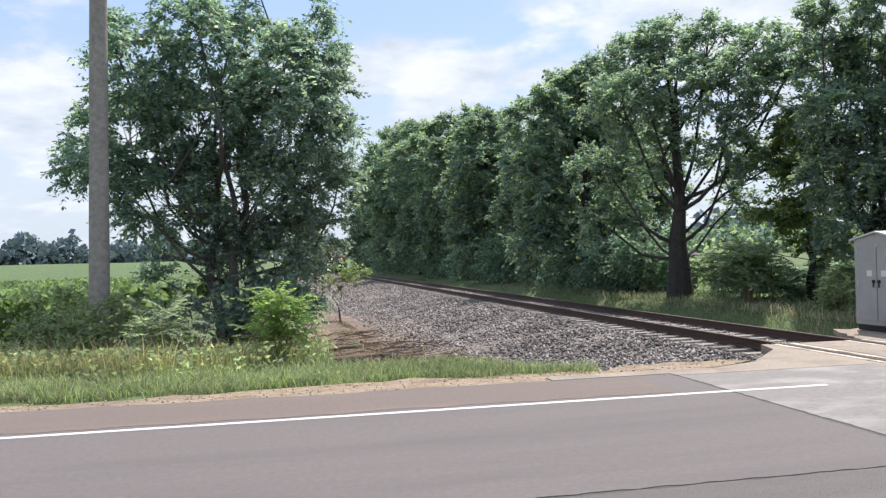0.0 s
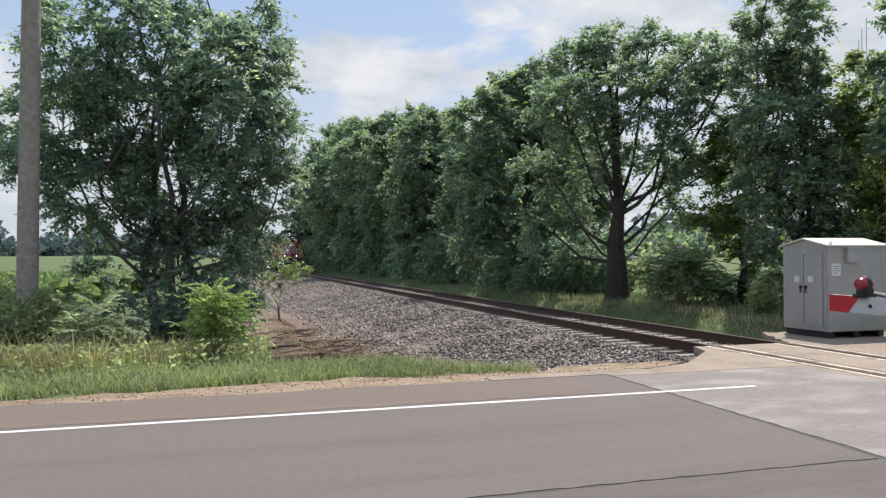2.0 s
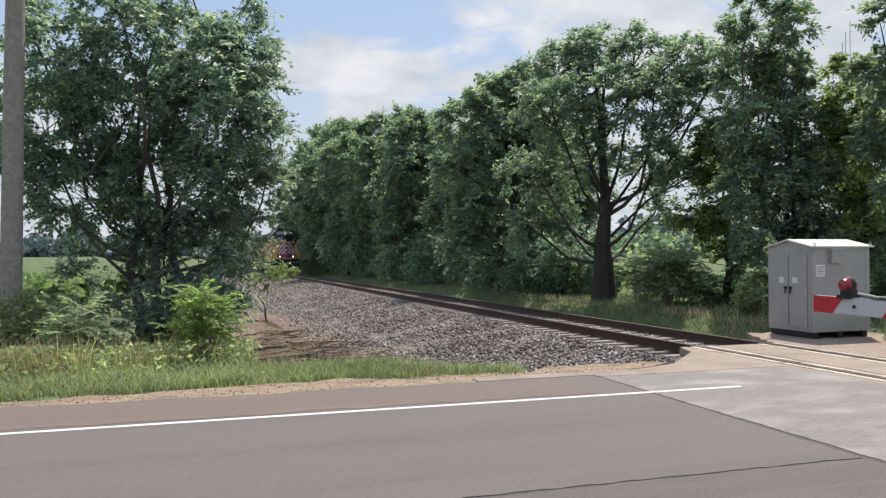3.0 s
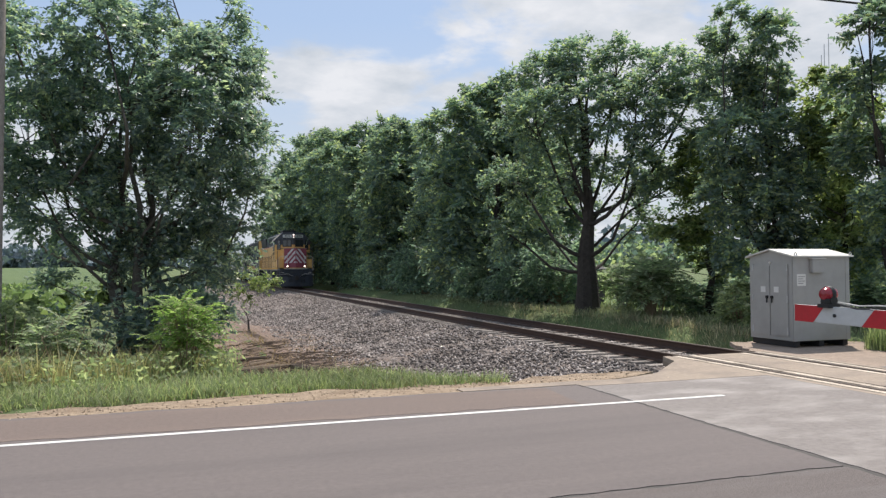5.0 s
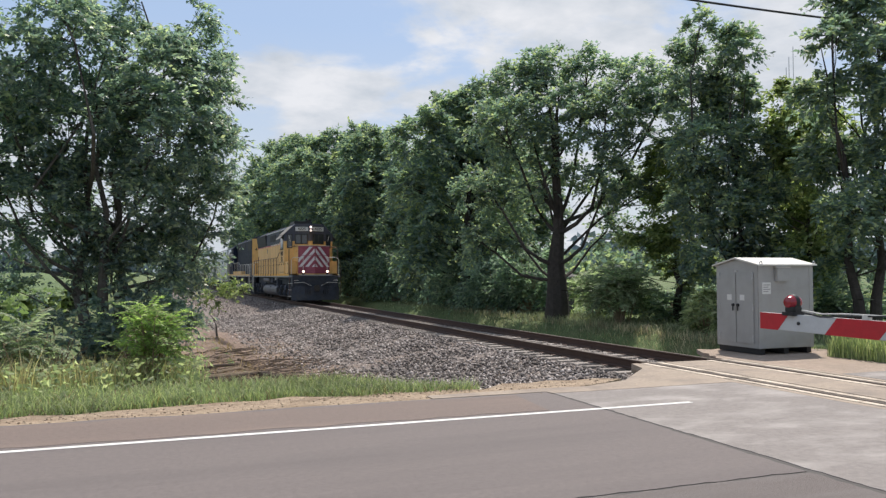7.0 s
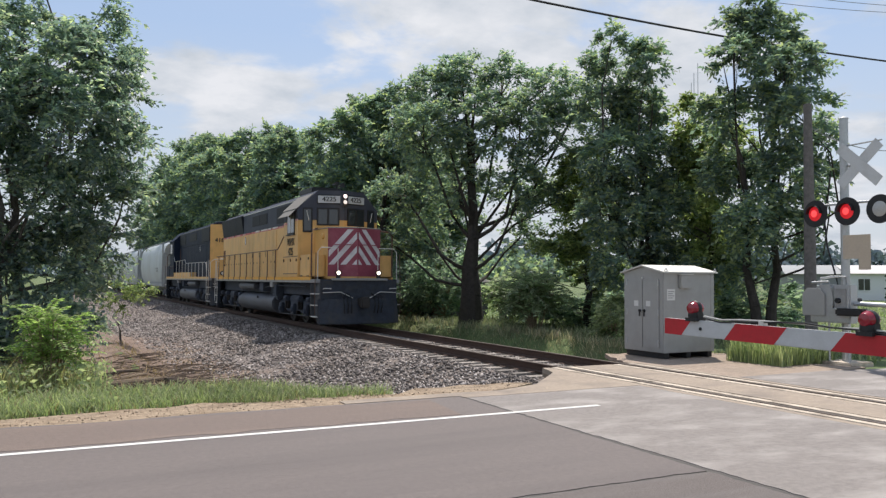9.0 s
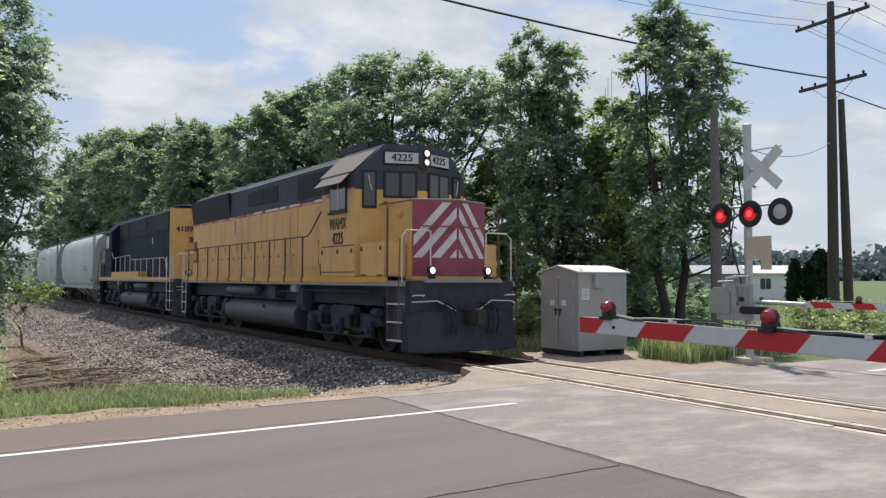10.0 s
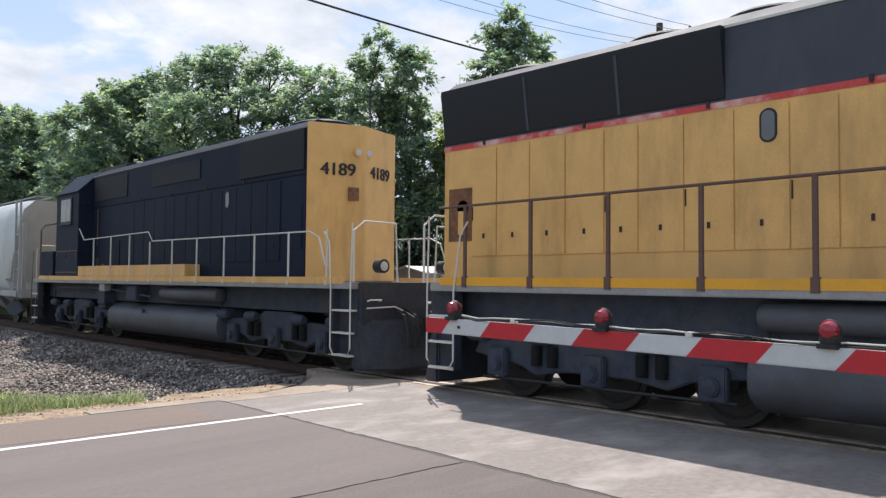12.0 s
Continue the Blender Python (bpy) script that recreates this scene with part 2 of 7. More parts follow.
M = dict(
    asphalt=material("worn_asphalt", (0.150, 0.128, 0.122), 0.8, spread=0.2, grain=18, fine=220, stain=(0.108, 0.094, 0.092), stain_size=0.9, stain_amount=0.55, bump=0.5, along=0.12),
    asphalt_dusty=material("dusty_asphalt_edge", (0.165, 0.128, 0.112), 0.85, spread=0.2, grain=18, fine=220, stain=(0.225, 0.17, 0.14), stain_size=0.8, stain_amount=0.6, bump=0.5, along=0.12),
    asphalt_coarse=material("coarse_asphalt", (0.14, 0.12, 0.113), 0.85, spread=0.4, grain=60, fine=160, stain=(0.19, 0.172, 0.165), stain_size=0.5, stain_amount=0.6, bump=0.8, along=0.15),
    asphalt_patch=material("pale_asphalt_patch", (0.22, 0.197, 0.185), 0.8, spread=0.24, grain=14, fine=220, stain=(0.37, 0.34, 0.32), stain_size=0.7, stain_amount=0.85, bump=0.5, along=0.55),
    apron=material("dusty_apron", (0.335, 0.275, 0.22), 0.9, spread=0.2, grain=14, fine=200, stain=(0.22, 0.185, 0.16), stain_size=0.8, stain_amount=0.8, bump=0.5),
    tar=material("crack_tar", (0.062, 0.056, 0.053), 0.75, spread=0.35, grain=6, fine=60),
    paint=material("road_paint", (0.68, 0.665, 0.64), 0.7, spread=0.08, grain=25, fine=200, stain=(0.45, 0.43, 0.41), stain_size=0.35, stain_amount=0.55, bump=0.2),
    dirt=material("sandy_dirt", (0.36, 0.275, 0.195), 0.95, spread=0.35, grain=9, fine=60, stain=(0.20, 0.14, 0.09), stain_size=0.45, stain_amount=0.8, bump=0.9, bump_depth=0.03),
    gravel_drive=material("gravel_drive", (0.35, 0.275, 0.22), 0.95, spread=0.25, grain=12, fine=90, stain=(0.28, 0.23, 0.185), stain_size=0.8, stain_amount=0.6, bump=0.8, bump_depth=0.02),
    soil=material("grassy_soil", (0.10, 0.142, 0.052), 0.95, spread=0.35, grain=4, fine=40, stain=(0.165, 0.16, 0.08), stain_size=3, stain_amount=0.6, bump=0.8, bump_depth=0.04),
    ballast=material("ballast_bed", (0.23, 0.195, 0.178), 0.95, spread=0.5, grain=16, fine=45, stain=(0.24, 0.17, 0.125), stain_size=1.6, stain_amount=0.6, bump=1.0, bump_depth=0.05),
    tie=material("weathered_tie", (0.25, 0.222, 0.20), 0.9, spread=0.35, grain=25, fine=90, bump=0.6, per_object=0.25),
    rail=material("rusty_rail", (0.075, 0.045, 0.035), 0.75, metal=0.2, spread=0.25, grain=20, fine=120, bump=0.3),
    rail_top=material("polished_railhead", (0.105, 0.082, 0.07), 0.5, metal=0.35, spread=0.06, bump=0.0),
    concrete=material("crossing_panel", (0.58, 0.50, 0.41), 0.9, spread=0.2, grain=14, fine=120, stain=(0.24, 0.195, 0.155), stain_size=0.4, stain_amount=0.85, bump=0.6),
    cabinet=material("grey_cabinet_paint", (0.38, 0.38, 0.375), 0.45, metal=0.25, spread=0.05, grain=6, fine=60, stain=(0.31, 0.305, 0.295), stain_size=0.5, stain_amount=0.5, bump=0.05),
    cabinet_roof=material("pale_cabinet_roof", (0.62, 0.61, 0.58), 0.5, metal=0.2, spread=0.06, bump=0.05),
    dark_metal=material("dark_metal", (0.03, 0.03, 0.032), 0.55, metal=0.3, spread=0.2, bump=0.1),
    steel=material("galvanised_steel", (0.48, 0.49, 0.50), 0.45, metal=0.6, spread=0.1, bump=0.08, stain=(0.36, 0.36, 0.36), stain_size=0.5),
    white=material("white_reflective", (0.56, 0.57, 0.58), 0.55, spread=0.05, bump=0.05, stain=(0.42, 0.41, 0.40), stain_size=0.4, stain_amount=0.45),
    red=material("red_reflective", (0.50, 0.022, 0.032), 0.5, spread=0.1, bump=0.05, stain=(0.36, 0.03, 0.03), stain_size=0.5, stain_amount=0.4),
    red_lens=material("red_lens", (0.28, 0.01, 0.025), 0.15, spread=0.15, bump=0.0, spec=0.7),
    red_lit=glow("lit_red_lens", (0.55, 0.012, 0.018), 0.55),
    lens_core=glow("lit_red_core", (0.95, 0.06, 0.06), 1.1),
    grey_lens=material("unlit_lens", (0.42, 0.42, 0.41), 0.3, spread=0.15, grain=60, bump=0.1),
    headlight=glow("lit_headlamp", (1.0, 0.84, 0.66), 3.0),
    headlight_top=glow("lit_top_headlamp", (1.0, 0.82, 0.74), 1.5),
    headlight_dim=glow("faint_headlamp", (1.0, 0.85, 0.75), 0.7),
    tan_board=material("tan_sign_back", (0.50, 0.42, 0.33), 0.7, spread=0.08, stain=(0.42, 0.36, 0.3), stain_size=0.3),
    pole=material("weathered_pole", (0.30, 0.27, 0.245), 0.9, spread=0.3, grain=10, fine=70, stain=(0.18, 0.155, 0.14), stain_size=0.8, stain_amount=0.6, bump=0.7, streaks=0.8),
    dark_pole=material("dark_creosote_pole", (0.075, 0.065, 0.06), 0.9, spread=0.3, grain=10, fine=70, stain=(0.13, 0.11, 0.10), stain_size=0.8, bump=0.6, streaks=0.8),
    grey_pole=material("grey_weathered_pole", (0.15, 0.138, 0.132), 0.9, spread=0.3, grain=10, fine=70, stain=(0.10, 0.092, 0.088), stain_size=0.8, bump=0.6, streaks=0.8),
    wire=material("black_cable", (0.02, 0.02, 0.022), 0.6, spread=0.1, bump=0),
    thin_wire=material("dull_wire", (0.22, 0.22, 0.23), 0.5, metal=0.4, spread=0.1, bump=0),
    bark=material("dark_bark", (0.055, 0.047, 0.042), 0.95, spread=0.4, grain=7, fine=40, bump=1.0, bump_depth=0.03),
    pale_bark=material("pale_bark", (0.12, 0.107, 0.095), 0.95, spread=0.35, grain=8, fine=40, bump=0.9, bump_depth=0.03),
    yellow=material("faded_yellow_paint", (0.72, 0.42, 0.145), 0.5, spread=0.09, grain=3, fine=50, stain=(0.42, 0.25, 0.095), stain_size=0.5, stain_amount=0.62, bump=0.04, streaks=0.75),
    orange=material("orange_sill_stripe", (0.74, 0.36, 0.03), 0.5, spread=0.08, stain=(0.5, 0.28, 0.05), stain_size=0.6),
    slate=material("slate_grey_paint", (0.066, 0.072, 0.094), 0.65, spec=0.15, spread=0.12, grain=3, fine=50, stain=(0.13, 0.135, 0.15), stain_size=1.2, stain_amount=0.4, bump=0.05, streaks=0.6),
    dark_panel=material("black_grille", (0.012, 0.013, 0.017), 0.7, spread=0.3, grain=40, bump=0.2),
    navy=material("dark_navy_paint", (0.011, 0.017, 0.036), 0.6, spec=0.12, spread=0.2, grain=3, fine=50, stain=(0.022, 0.03, 0.05), stain_size=1.0, stain_amount=0.45, bump=0.04, streaks=0.6),
    maroon=material("faded_maroon_paint", (0.27, 0.055, 0.085), 0.55, spread=0.12, grain=4, fine=60, stain=(0.34, 0.11, 0.14), stain_size=0.5, stain_amount=0.5, bump=0.05),
    stripe=material("worn_white_stripe", (0.66, 0.62, 0.63), 0.6, spread=0.1, stain=(0.45, 0.33, 0.36), stain_size=0.25, stain_amount=0.5),
    red_line=material("red_belt_stripe", (0.55, 0.06, 0.06), 0.5, spread=0.2, stain=(0.7, 0.62, 0.55), stain_size=0.5, stain_amount=0.7),
    chipped=material("chipped_pale_paint", (0.70, 0.68, 0.64), 0.7, spread=0.15, stain=(0.45, 0.3, 0.12), stain_size=0.25, stain_amount=0.6),
    underframe=material("grimy_underframe", (0.04, 0.05, 0.072), 0.8, spread=0.35, grain=6, fine=50, stain=(0.075, 0.075, 0.078), stain_size=0.6, stain_amount=0.6, bump=0.4),
    tank=material("grey_fuel_tank", (0.08, 0.086, 0.102), 0.55, spread=0.15, stain=(0.05, 0.05, 0.052), stain_size=0.9, stain_amount=0.7, bump=0.06),
    sill_grey=material("grey_side_sill", (0.30, 0.30, 0.30), 0.6, spread=0.15, stain=(0.16, 0.15, 0.14), stain_size=0.5),
    wheel=material("steel_wheel", (0.042, 0.038, 0.036), 0.7, metal=0.2, spread=0.3, bump=0.2),
    railing=material("dull_handrail", (0.115, 0.068, 0.054), 0.6, spread=0.2, bump=0.05),
    pale_rail=material("pale_grab_rail", (0.62, 0.60, 0.56), 0.5, spread=0.1, bump=0.0),
    visor=material("pale_cab_roof", (0.235, 0.215, 0.19), 0.6, spec=0.2, spread=0.12, stain=(0.24, 0.215, 0.19), stain_size=0.5),
    window=glass("dark_cab_glass"),
    # paler blue-grey base puts a bright sky look into the glass colour
    pane=glass("sky_tinted_pane", (0.075, 0.085, 0.1)),
    letter=material("dark_lettering", (0.035, 0.032, 0.03), 0.6, spread=0.3, grain=18, fine=60, stain=(0.30, 0.19, 0.06), stain_size=0.12, stain_amount=0.6, bump=0),
    board=material("number_board", (0.52, 0.54, 0.56), 0.4, spread=0.05, bump=0),
    hopper=material("pale_hopper_paint", (0.52, 0.55, 0.56), 0.55, spread=0.06, grain=2, fine=30, stain=(0.42, 0.43, 0.42), stain_size=1.3, stain_amount=0.6, bump=0.05, streaks=0.8),
    hopper_grey=material("grey_hopper_paint", (0.36, 0.37, 0.375), 0.6, spread=0.08, grain=2, fine=30, stain=(0.25, 0.24, 0.23), stain_size=1.1, stain_amount=0.6, bump=0.05, streaks=0.8),
    house=material("white_siding", (0.74, 0.75, 0.76), 0.6, spread=0.04, bump=0.05),
    house_grey=material("grey_siding", (0.28, 0.29, 0.30), 0.7, spread=0.06),
    roof=material("pale_shingle_roof", (0.55, 0.53, 0.52), 0.8, spread=0.12),
    lens_band=material("pale_label", (0.68, 0.68, 0.66), 0.6, spread=0.04, bump=0),
    log=material("dead_wood", (0.10, 0.075, 0.058), 0.95, spread=0.4, bump=0.8),
    twig=material("dry_twig", (0.30, 0.23, 0.16), 0.95, spread=0.3, bump=0.4),
    shed=material("weathered_shed", (0.07, 0.066, 0.066), 0.85, spread=0.2),
    # next two leaves: bluish shade coloured into dark ends, sunlit tones into light ends
    leaf=island_material("broad_leaf", (0.135, 0.19, 0.215), (0.54, 0.58, 0.40), 0.42, 0.57, (0.235, 0.305, 0.29), gloss=0.12),
    leaf_row=island_material("row_tree_leaf", (0.145, 0.20, 0.215), (0.46, 0.49, 0.26), 0.55, 0.55, (0.215, 0.28, 0.245), gloss=0.06),
    leaf_light=island_material("light_tree_leaf", (0.14, 0.19, 0.10), (0.46, 0.48, 0.20), 0.45, 0.55, (0.26, 0.31, 0.14), gloss=0.08),
    leaf_dry=island_material("reddish_leaf", (0.13, 0.09, 0.06), (0.33, 0.24, 0.14), 0.6, 0.45, (0.22, 0.15, 0.09)),
    leaf_lime=island_material("lime_shrub_leaf", (0.16, 0.25, 0.08), (0.52, 0.64, 0.24), 0.5, 0.5, (0.32, 0.44, 0.15)),
    leaf_pale=island_material("pale_shrub_leaf", (0.17, 0.22, 0.15), (0.50, 0.55, 0.38), 0.55, 0.55, (0.31, 0.37, 0.25)),
    leaf_weed=island_material("weed_leaf", (0.18, 0.22, 0.135), (0.52, 0.53, 0.34), 0.6, 0.55, (0.32, 0.36, 0.215)),
    dark_steel=material("dark_grimy_steel", (0.028, 0.034, 0.048), 0.7, spread=0.4, grain=6, fine=50, stain=(0.06, 0.055, 0.05), stain_size=0.4, stain_amount=0.6, bump=0.3),
    rust=material("rusty_recess", (0.20, 0.095, 0.05), 0.9, spread=0.4, grain=12, fine=60, stain=(0.08, 0.045, 0.03), stain_size=0.3, bump=0.4),
    slope=material("brown_litter_soil", (0.215, 0.155, 0.125), 0.95, spread=0.4, grain=10, fine=50, stain=(0.34, 0.25, 0.18), stain_size=0.8, stain_amount=0.7, bump=1.0, bump_depth=0.04),
    # distance haze is put into the leaf colour: pale, bluish, low contrast
    leaf_far=island_material("haze_tinted_far_leaf", (0.17, 0.215, 0.245), (0.215, 0.265, 0.295), 0.9, 0.1),
    conifer=island_material("dark_conifer_leaf", (0.012, 0.03, 0.018), (0.035, 0.065, 0.035), 0.7, 0.1),
    grass=island_material("verge_grass", (0.15, 0.185, 0.095), (0.52, 0.53, 0.30), 0.6, 0.4, (0.27, 0.32, 0.165)),
    dry_grass=island_material("dry_weeds", (0.22, 0.19, 0.10), (0.60, 0.51, 0.31), 0.7, 0.35, (0.40, 0.345, 0.185)),
    tan_grass=island_material("tan_dry_grass", (0.24, 0.19, 0.13), (0.62, 0.52, 0.40), 0.75, 0.4, (0.42, 0.35, 0.25)),
    rank_grass=island_material("rank_grass", (0.12, 0.14, 0.095), (0.40, 0.40, 0.26), 0.7, 0.35, (0.22, 0.24, 0.15)),
    leaf_under=island_material("undergrowth_leaf", (0.16, 0.22, 0.22), (0.40, 0.47, 0.36), 0.6, 0.6, (0.26, 0.335, 0.29)),
    crop=island_material("crop_leaf", (0.11, 0.155, 0.075), (0.34, 0.41, 0.19), 0.6, 0.45, (0.20, 0.26, 0.115)),
    stone=island_material("ballast_stone", (0.075, 0.066, 0.063), (0.52, 0.465, 0.435), 0.9, 0.0, (0.215, 0.187, 0.172)),
    pebble=island_material("sandy_pebble", (0.20, 0.15, 0.10), (0.50, 0.40, 0.30), 0.95, 0.0),
)


# ---- building helpers ----
class Geo:
    """Vertices and faces of one part."""

    def __init__(self):
        self.v, self.f = [], []

    def add(self, verts, faces):
        k = len(self.v)
        self.v += [tuple(p) for p in verts]
        self.f += [tuple(k + i for i in q) for q in faces]
        return self

    def box(self, x0, x1, y0, y1, z0, z1, m=None):
        p = [Vector(q) for q in ((x0, y0, z0), (x1, y0, z0), (x1, y1, z0), (x0, y1, z0), (x0, y0, z1), (x1, y0, z1), (x1, y1, z1), (x0, y1, z1))]
        if m:
            p = [m @ q for q in p]
        return self.add(p, [(3, 2, 1, 0), (4, 5, 6, 7), (0, 1, 5, 4), (1, 2, 6, 5), (2, 3, 7, 6), (3, 0, 4, 7)])

    def prism(self, outline, a, b, axis="y"):
        """An outline pushed from a to b along an axis; the outline's pairs are the two other axes in order."""
        def at(p, s):
            return {"x": (s, p[0], p[1]), "y": (p[0], s, p[1]), "z": (p[0], p[1], s)}[axis]
        n = len(outline)
        verts = [at(p, a) for p in outline] + [at(p, b) for p in outline]
        faces = [tuple(range(n)), tuple(range(2 * n - 1, n - 1, -1))] + [(i, n + i, n + (i + 1) % n, (i + 1) % n) for i in range(n)]
        return self.add(verts, faces)

    def tube(self, points, r, sides=6, r_end=None, caps=True):
        points = [Vector(p) for p in points]
        n, verts = len(points), []
        for i, p in enumerate(points):
            d = (points[min(i + 1, n - 1)] - points[max(i - 1, 0)]).normalized()
            side = d.cross(Vector((0, 0, 1)) if abs(d.z) < 0.9 else Vector((0, 1, 0))).normalized()
            up = side.cross(d)
            rr = r if r_end is None else r + (r_end - r) * i / (n - 1)
            verts += [p + rr * (math.cos(a) * side + math.sin(a) * up) for a in (2 * math.pi * k / sides for k in range(sides))]
        faces = [(i * sides + k, i * sides + (k + 1) % sides, (i + 1) * sides + (k + 1) % sides, (i + 1) * sides + k) for i in range(n - 1) for k in range(sides)]
        if caps:
            faces += [tuple(range(sides - 1, -1, -1)), tuple((n - 1) * sides + k for k in range(sides))]
        return self.add(verts, faces)

    def lathe(self, profile, centre, axis="z", sides=16):
        """(radius, height) pairs turned round an axis through centre."""
        verts, c = [], Vector(centre)
        for r, h in profile:
            for k in range(sides):
                a = 2 * math.pi * k / sides
                u, w = r * math.cos(a), r * math.sin(a)
                verts.append(c + Vector({"z": (u, w, h), "y": (u, h, w), "x": (h, u, w)}[axis]))
        n = len(profile)
        faces = [(i * sides + k, i * sides + (k + 1) % sides, (i + 1) * sides + (k + 1) % sides, (i + 1) * sides + k) for i in range(n - 1) for k in range(sides)]
        faces += [tuple(range(sides)), tuple((n - 1) * sides + k for k in range(sides))]
        return self.add(verts, faces)


def mesh_of(name, geo, mat, bevel=0.0, smooth=True):
    me = bpy.data.meshes.new(name)
    if isinstance(geo, Geo):
        me.from_pydata(geo.v, [], geo.f)
        bm = bmesh.new()
        bm.from_mesh(me)
        bmesh.ops.recalc_face_normals(bm, faces=bm.faces)
        if bevel:
            edges = [e for e in bm.edges if len(e.link_faces) == 2 and e.calc_face_angle(0) > 0.6]
            bmesh.ops.bevel(bm, geom=edges, offset=bevel, segments=2, affect="EDGES", clamp_overlap=True)
        bm.to_mesh(me)
        bm.free()
    else:
        verts, faces = geo
        n, k = len(faces), faces.shape[1]
        me.vertices.add(len(verts)); me.vertices.foreach_set("co", verts.astype(np.float32).ravel())
        me.loops.add(n * k); me.loops.foreach_set("vertex_index", faces.astype(np.int32).ravel())
        me.polygons.add(n); me.polygons.foreach_set("loop_start", np.arange(0, n * k, k, dtype=np.int32))
        me.update(calc_edges=True)
    me.materials.append(mat)
    if smooth and isinstance(geo, Geo):
        me.polygons.foreach_set("use_smooth", [True] * len(me.polygons))
        me.set_sharp_from_angle(angle=radians(35))
    return me


def part(name, geo, mat, parent, label="", bevel=0.0, smooth=True):
    ob = new(name, mesh_of(name, geo, mat, bevel, smooth))
    ob.parent = parent
    return tagged(ob, label=label)


def solid(name, geo, mat, label="", category="", kind="", group="", bevel=0.0, smooth=True):
    return tagged(new(name, mesh_of(name, geo, mat, bevel, smooth)), label, category, group, kind)


def thing(name, label, category, m=None, group="", kind=""):
    ob = new(name)
    ob.empty_display_size = 0.3
    if m:
        ob.matrix_basis = m
    return tagged(ob, label, category, group, kind)


def lettering(name, text, size, m, mat, parent, label="", squeeze=1.0):
    """Raised letters from the built-in font, centred on m, facing m's z."""
    cu = bpy.data.curves.new(name, "FONT")
    cu.body, cu.size, cu.extrude, cu.align_x, cu.align_y = text, size, 0.004, "CENTER", "CENTER"
    ob = new(name, cu)
    bpy.context.view_layer.update()
    me = bpy.data.meshes.new_from_object(ob.evaluated_get(bpy.context.evaluated_depsgraph_get()))
    bpy.data.objects.remove(ob)
    bpy.data.curves.remove(cu)
    # bold: the same glyphs once more, a little aside and proud
    bm = bmesh.new()
    bm.from_mesh(me)
    twin = me.copy()
    twin.transform(Matrix.Translation((0.045 * size, 0, 0.0015)))
    bm.from_mesh(twin)
    bpy.data.meshes.remove(twin)
    # one mesh for each character
    bm.verts.ensure_lookup_table()
    seen, glyphs = set(), []
    for v in bm.verts:
        if v in seen:
            continue
        isle, todo = [], [v]
        seen.add(v)
        while todo:
            a = todo.pop()
            isle.append(a)
            for e in a.link_edges:
                b = e.other_vert(a)
                if b not in seen:
                    seen.add(b); todo.append(b)
        mid = (min(a.co.x for a in isle) + max(a.co.x for a in isle)) / 2
        for g in glyphs:
            if abs(g[0] - mid) < 0.06 * size:
                g[1].update(isle)
                break
        else:
            glyphs.append((mid, set(isle)))
    for mid, verts in sorted(glyphs, key=lambda g: g[0]):
        order = {v: i for i, v in enumerate(verts)}
        one = bpy.data.meshes.new(name)
        one.from_pydata([v.co[:] for v in order], [], [tuple(order[v] for v in f.verts) for f in bm.faces if f.verts[0] in order])
        one.transform(m @ Matrix.Diagonal((squeeze, 1, 1, 1)))
        one.materials.append(mat)
        ob = new(name, one)
        ob.parent = parent
        tagged(ob, label=label)
    bm.free()
    bpy.data.meshes.remove(me)


def leaf_cards(points, size, rng, tilt=1.0, spread=0.35, long=1.7):
    """One small folded leaf (two triangles) at each point."""
    n = len(points)
    a = rng.normal(size=(n, 3)); a[:, 2] *= tilt
    a /= np.linalg.norm(a, axis=1)[:, None]
    b = np.cross(a, rng.normal(size=(n, 3))); b /= np.linalg.norm(b, axis=1)[:, None]
    s = size * (1 + spread * rng.normal(size=n)).clip(0.4, 1.9)
    u, w = a * (s * long / 2)[:, None], b * (s / 2)[:, None]
    fold = np.cross(a, b) * (s * 0.18)[:, None]
    v = np.stack([points - u, points + w + fold, points + u, points - w + fold], 1).reshape(-1, 3)
    return v, np.arange(4 * n).reshape(-1, 4)


def blades(points, height, width, rng, lean=0.35):
    """Bent grass blades: two quads each, made of six points."""
    n = len(points)
    h = height * (1 + 0.35 * rng.normal(size=n)).clip(0.35, 1.9)
    az = rng.uniform(0, 2 * np.pi, n)
    d = np.stack([np.cos(az), np.sin(az), np.zeros(n)], 1)
    side = np.stack([-d[:, 1], d[:, 0], np.zeros(n)], 1) * (width / 2)
    k = (lean * rng.uniform(0.2, 1.6, n) * h)[:, None]
    up = np.array([0, 0, 1.0])[None] * h[:, None]
    mid, tip = points + up * 0.6 + d * k * 0.35, points + up + d * k
    v = np.stack([points - side, points + side, mid + side * 0.8, mid - side * 0.8, tip + side * 0.12, tip - side * 0.12], 1).reshape(-1, 3)
    base = np.arange(n)[:, None] * 6
    return v, np.concatenate([base + [0, 1, 2, 3], base + [3, 2, 4, 5]], 0)


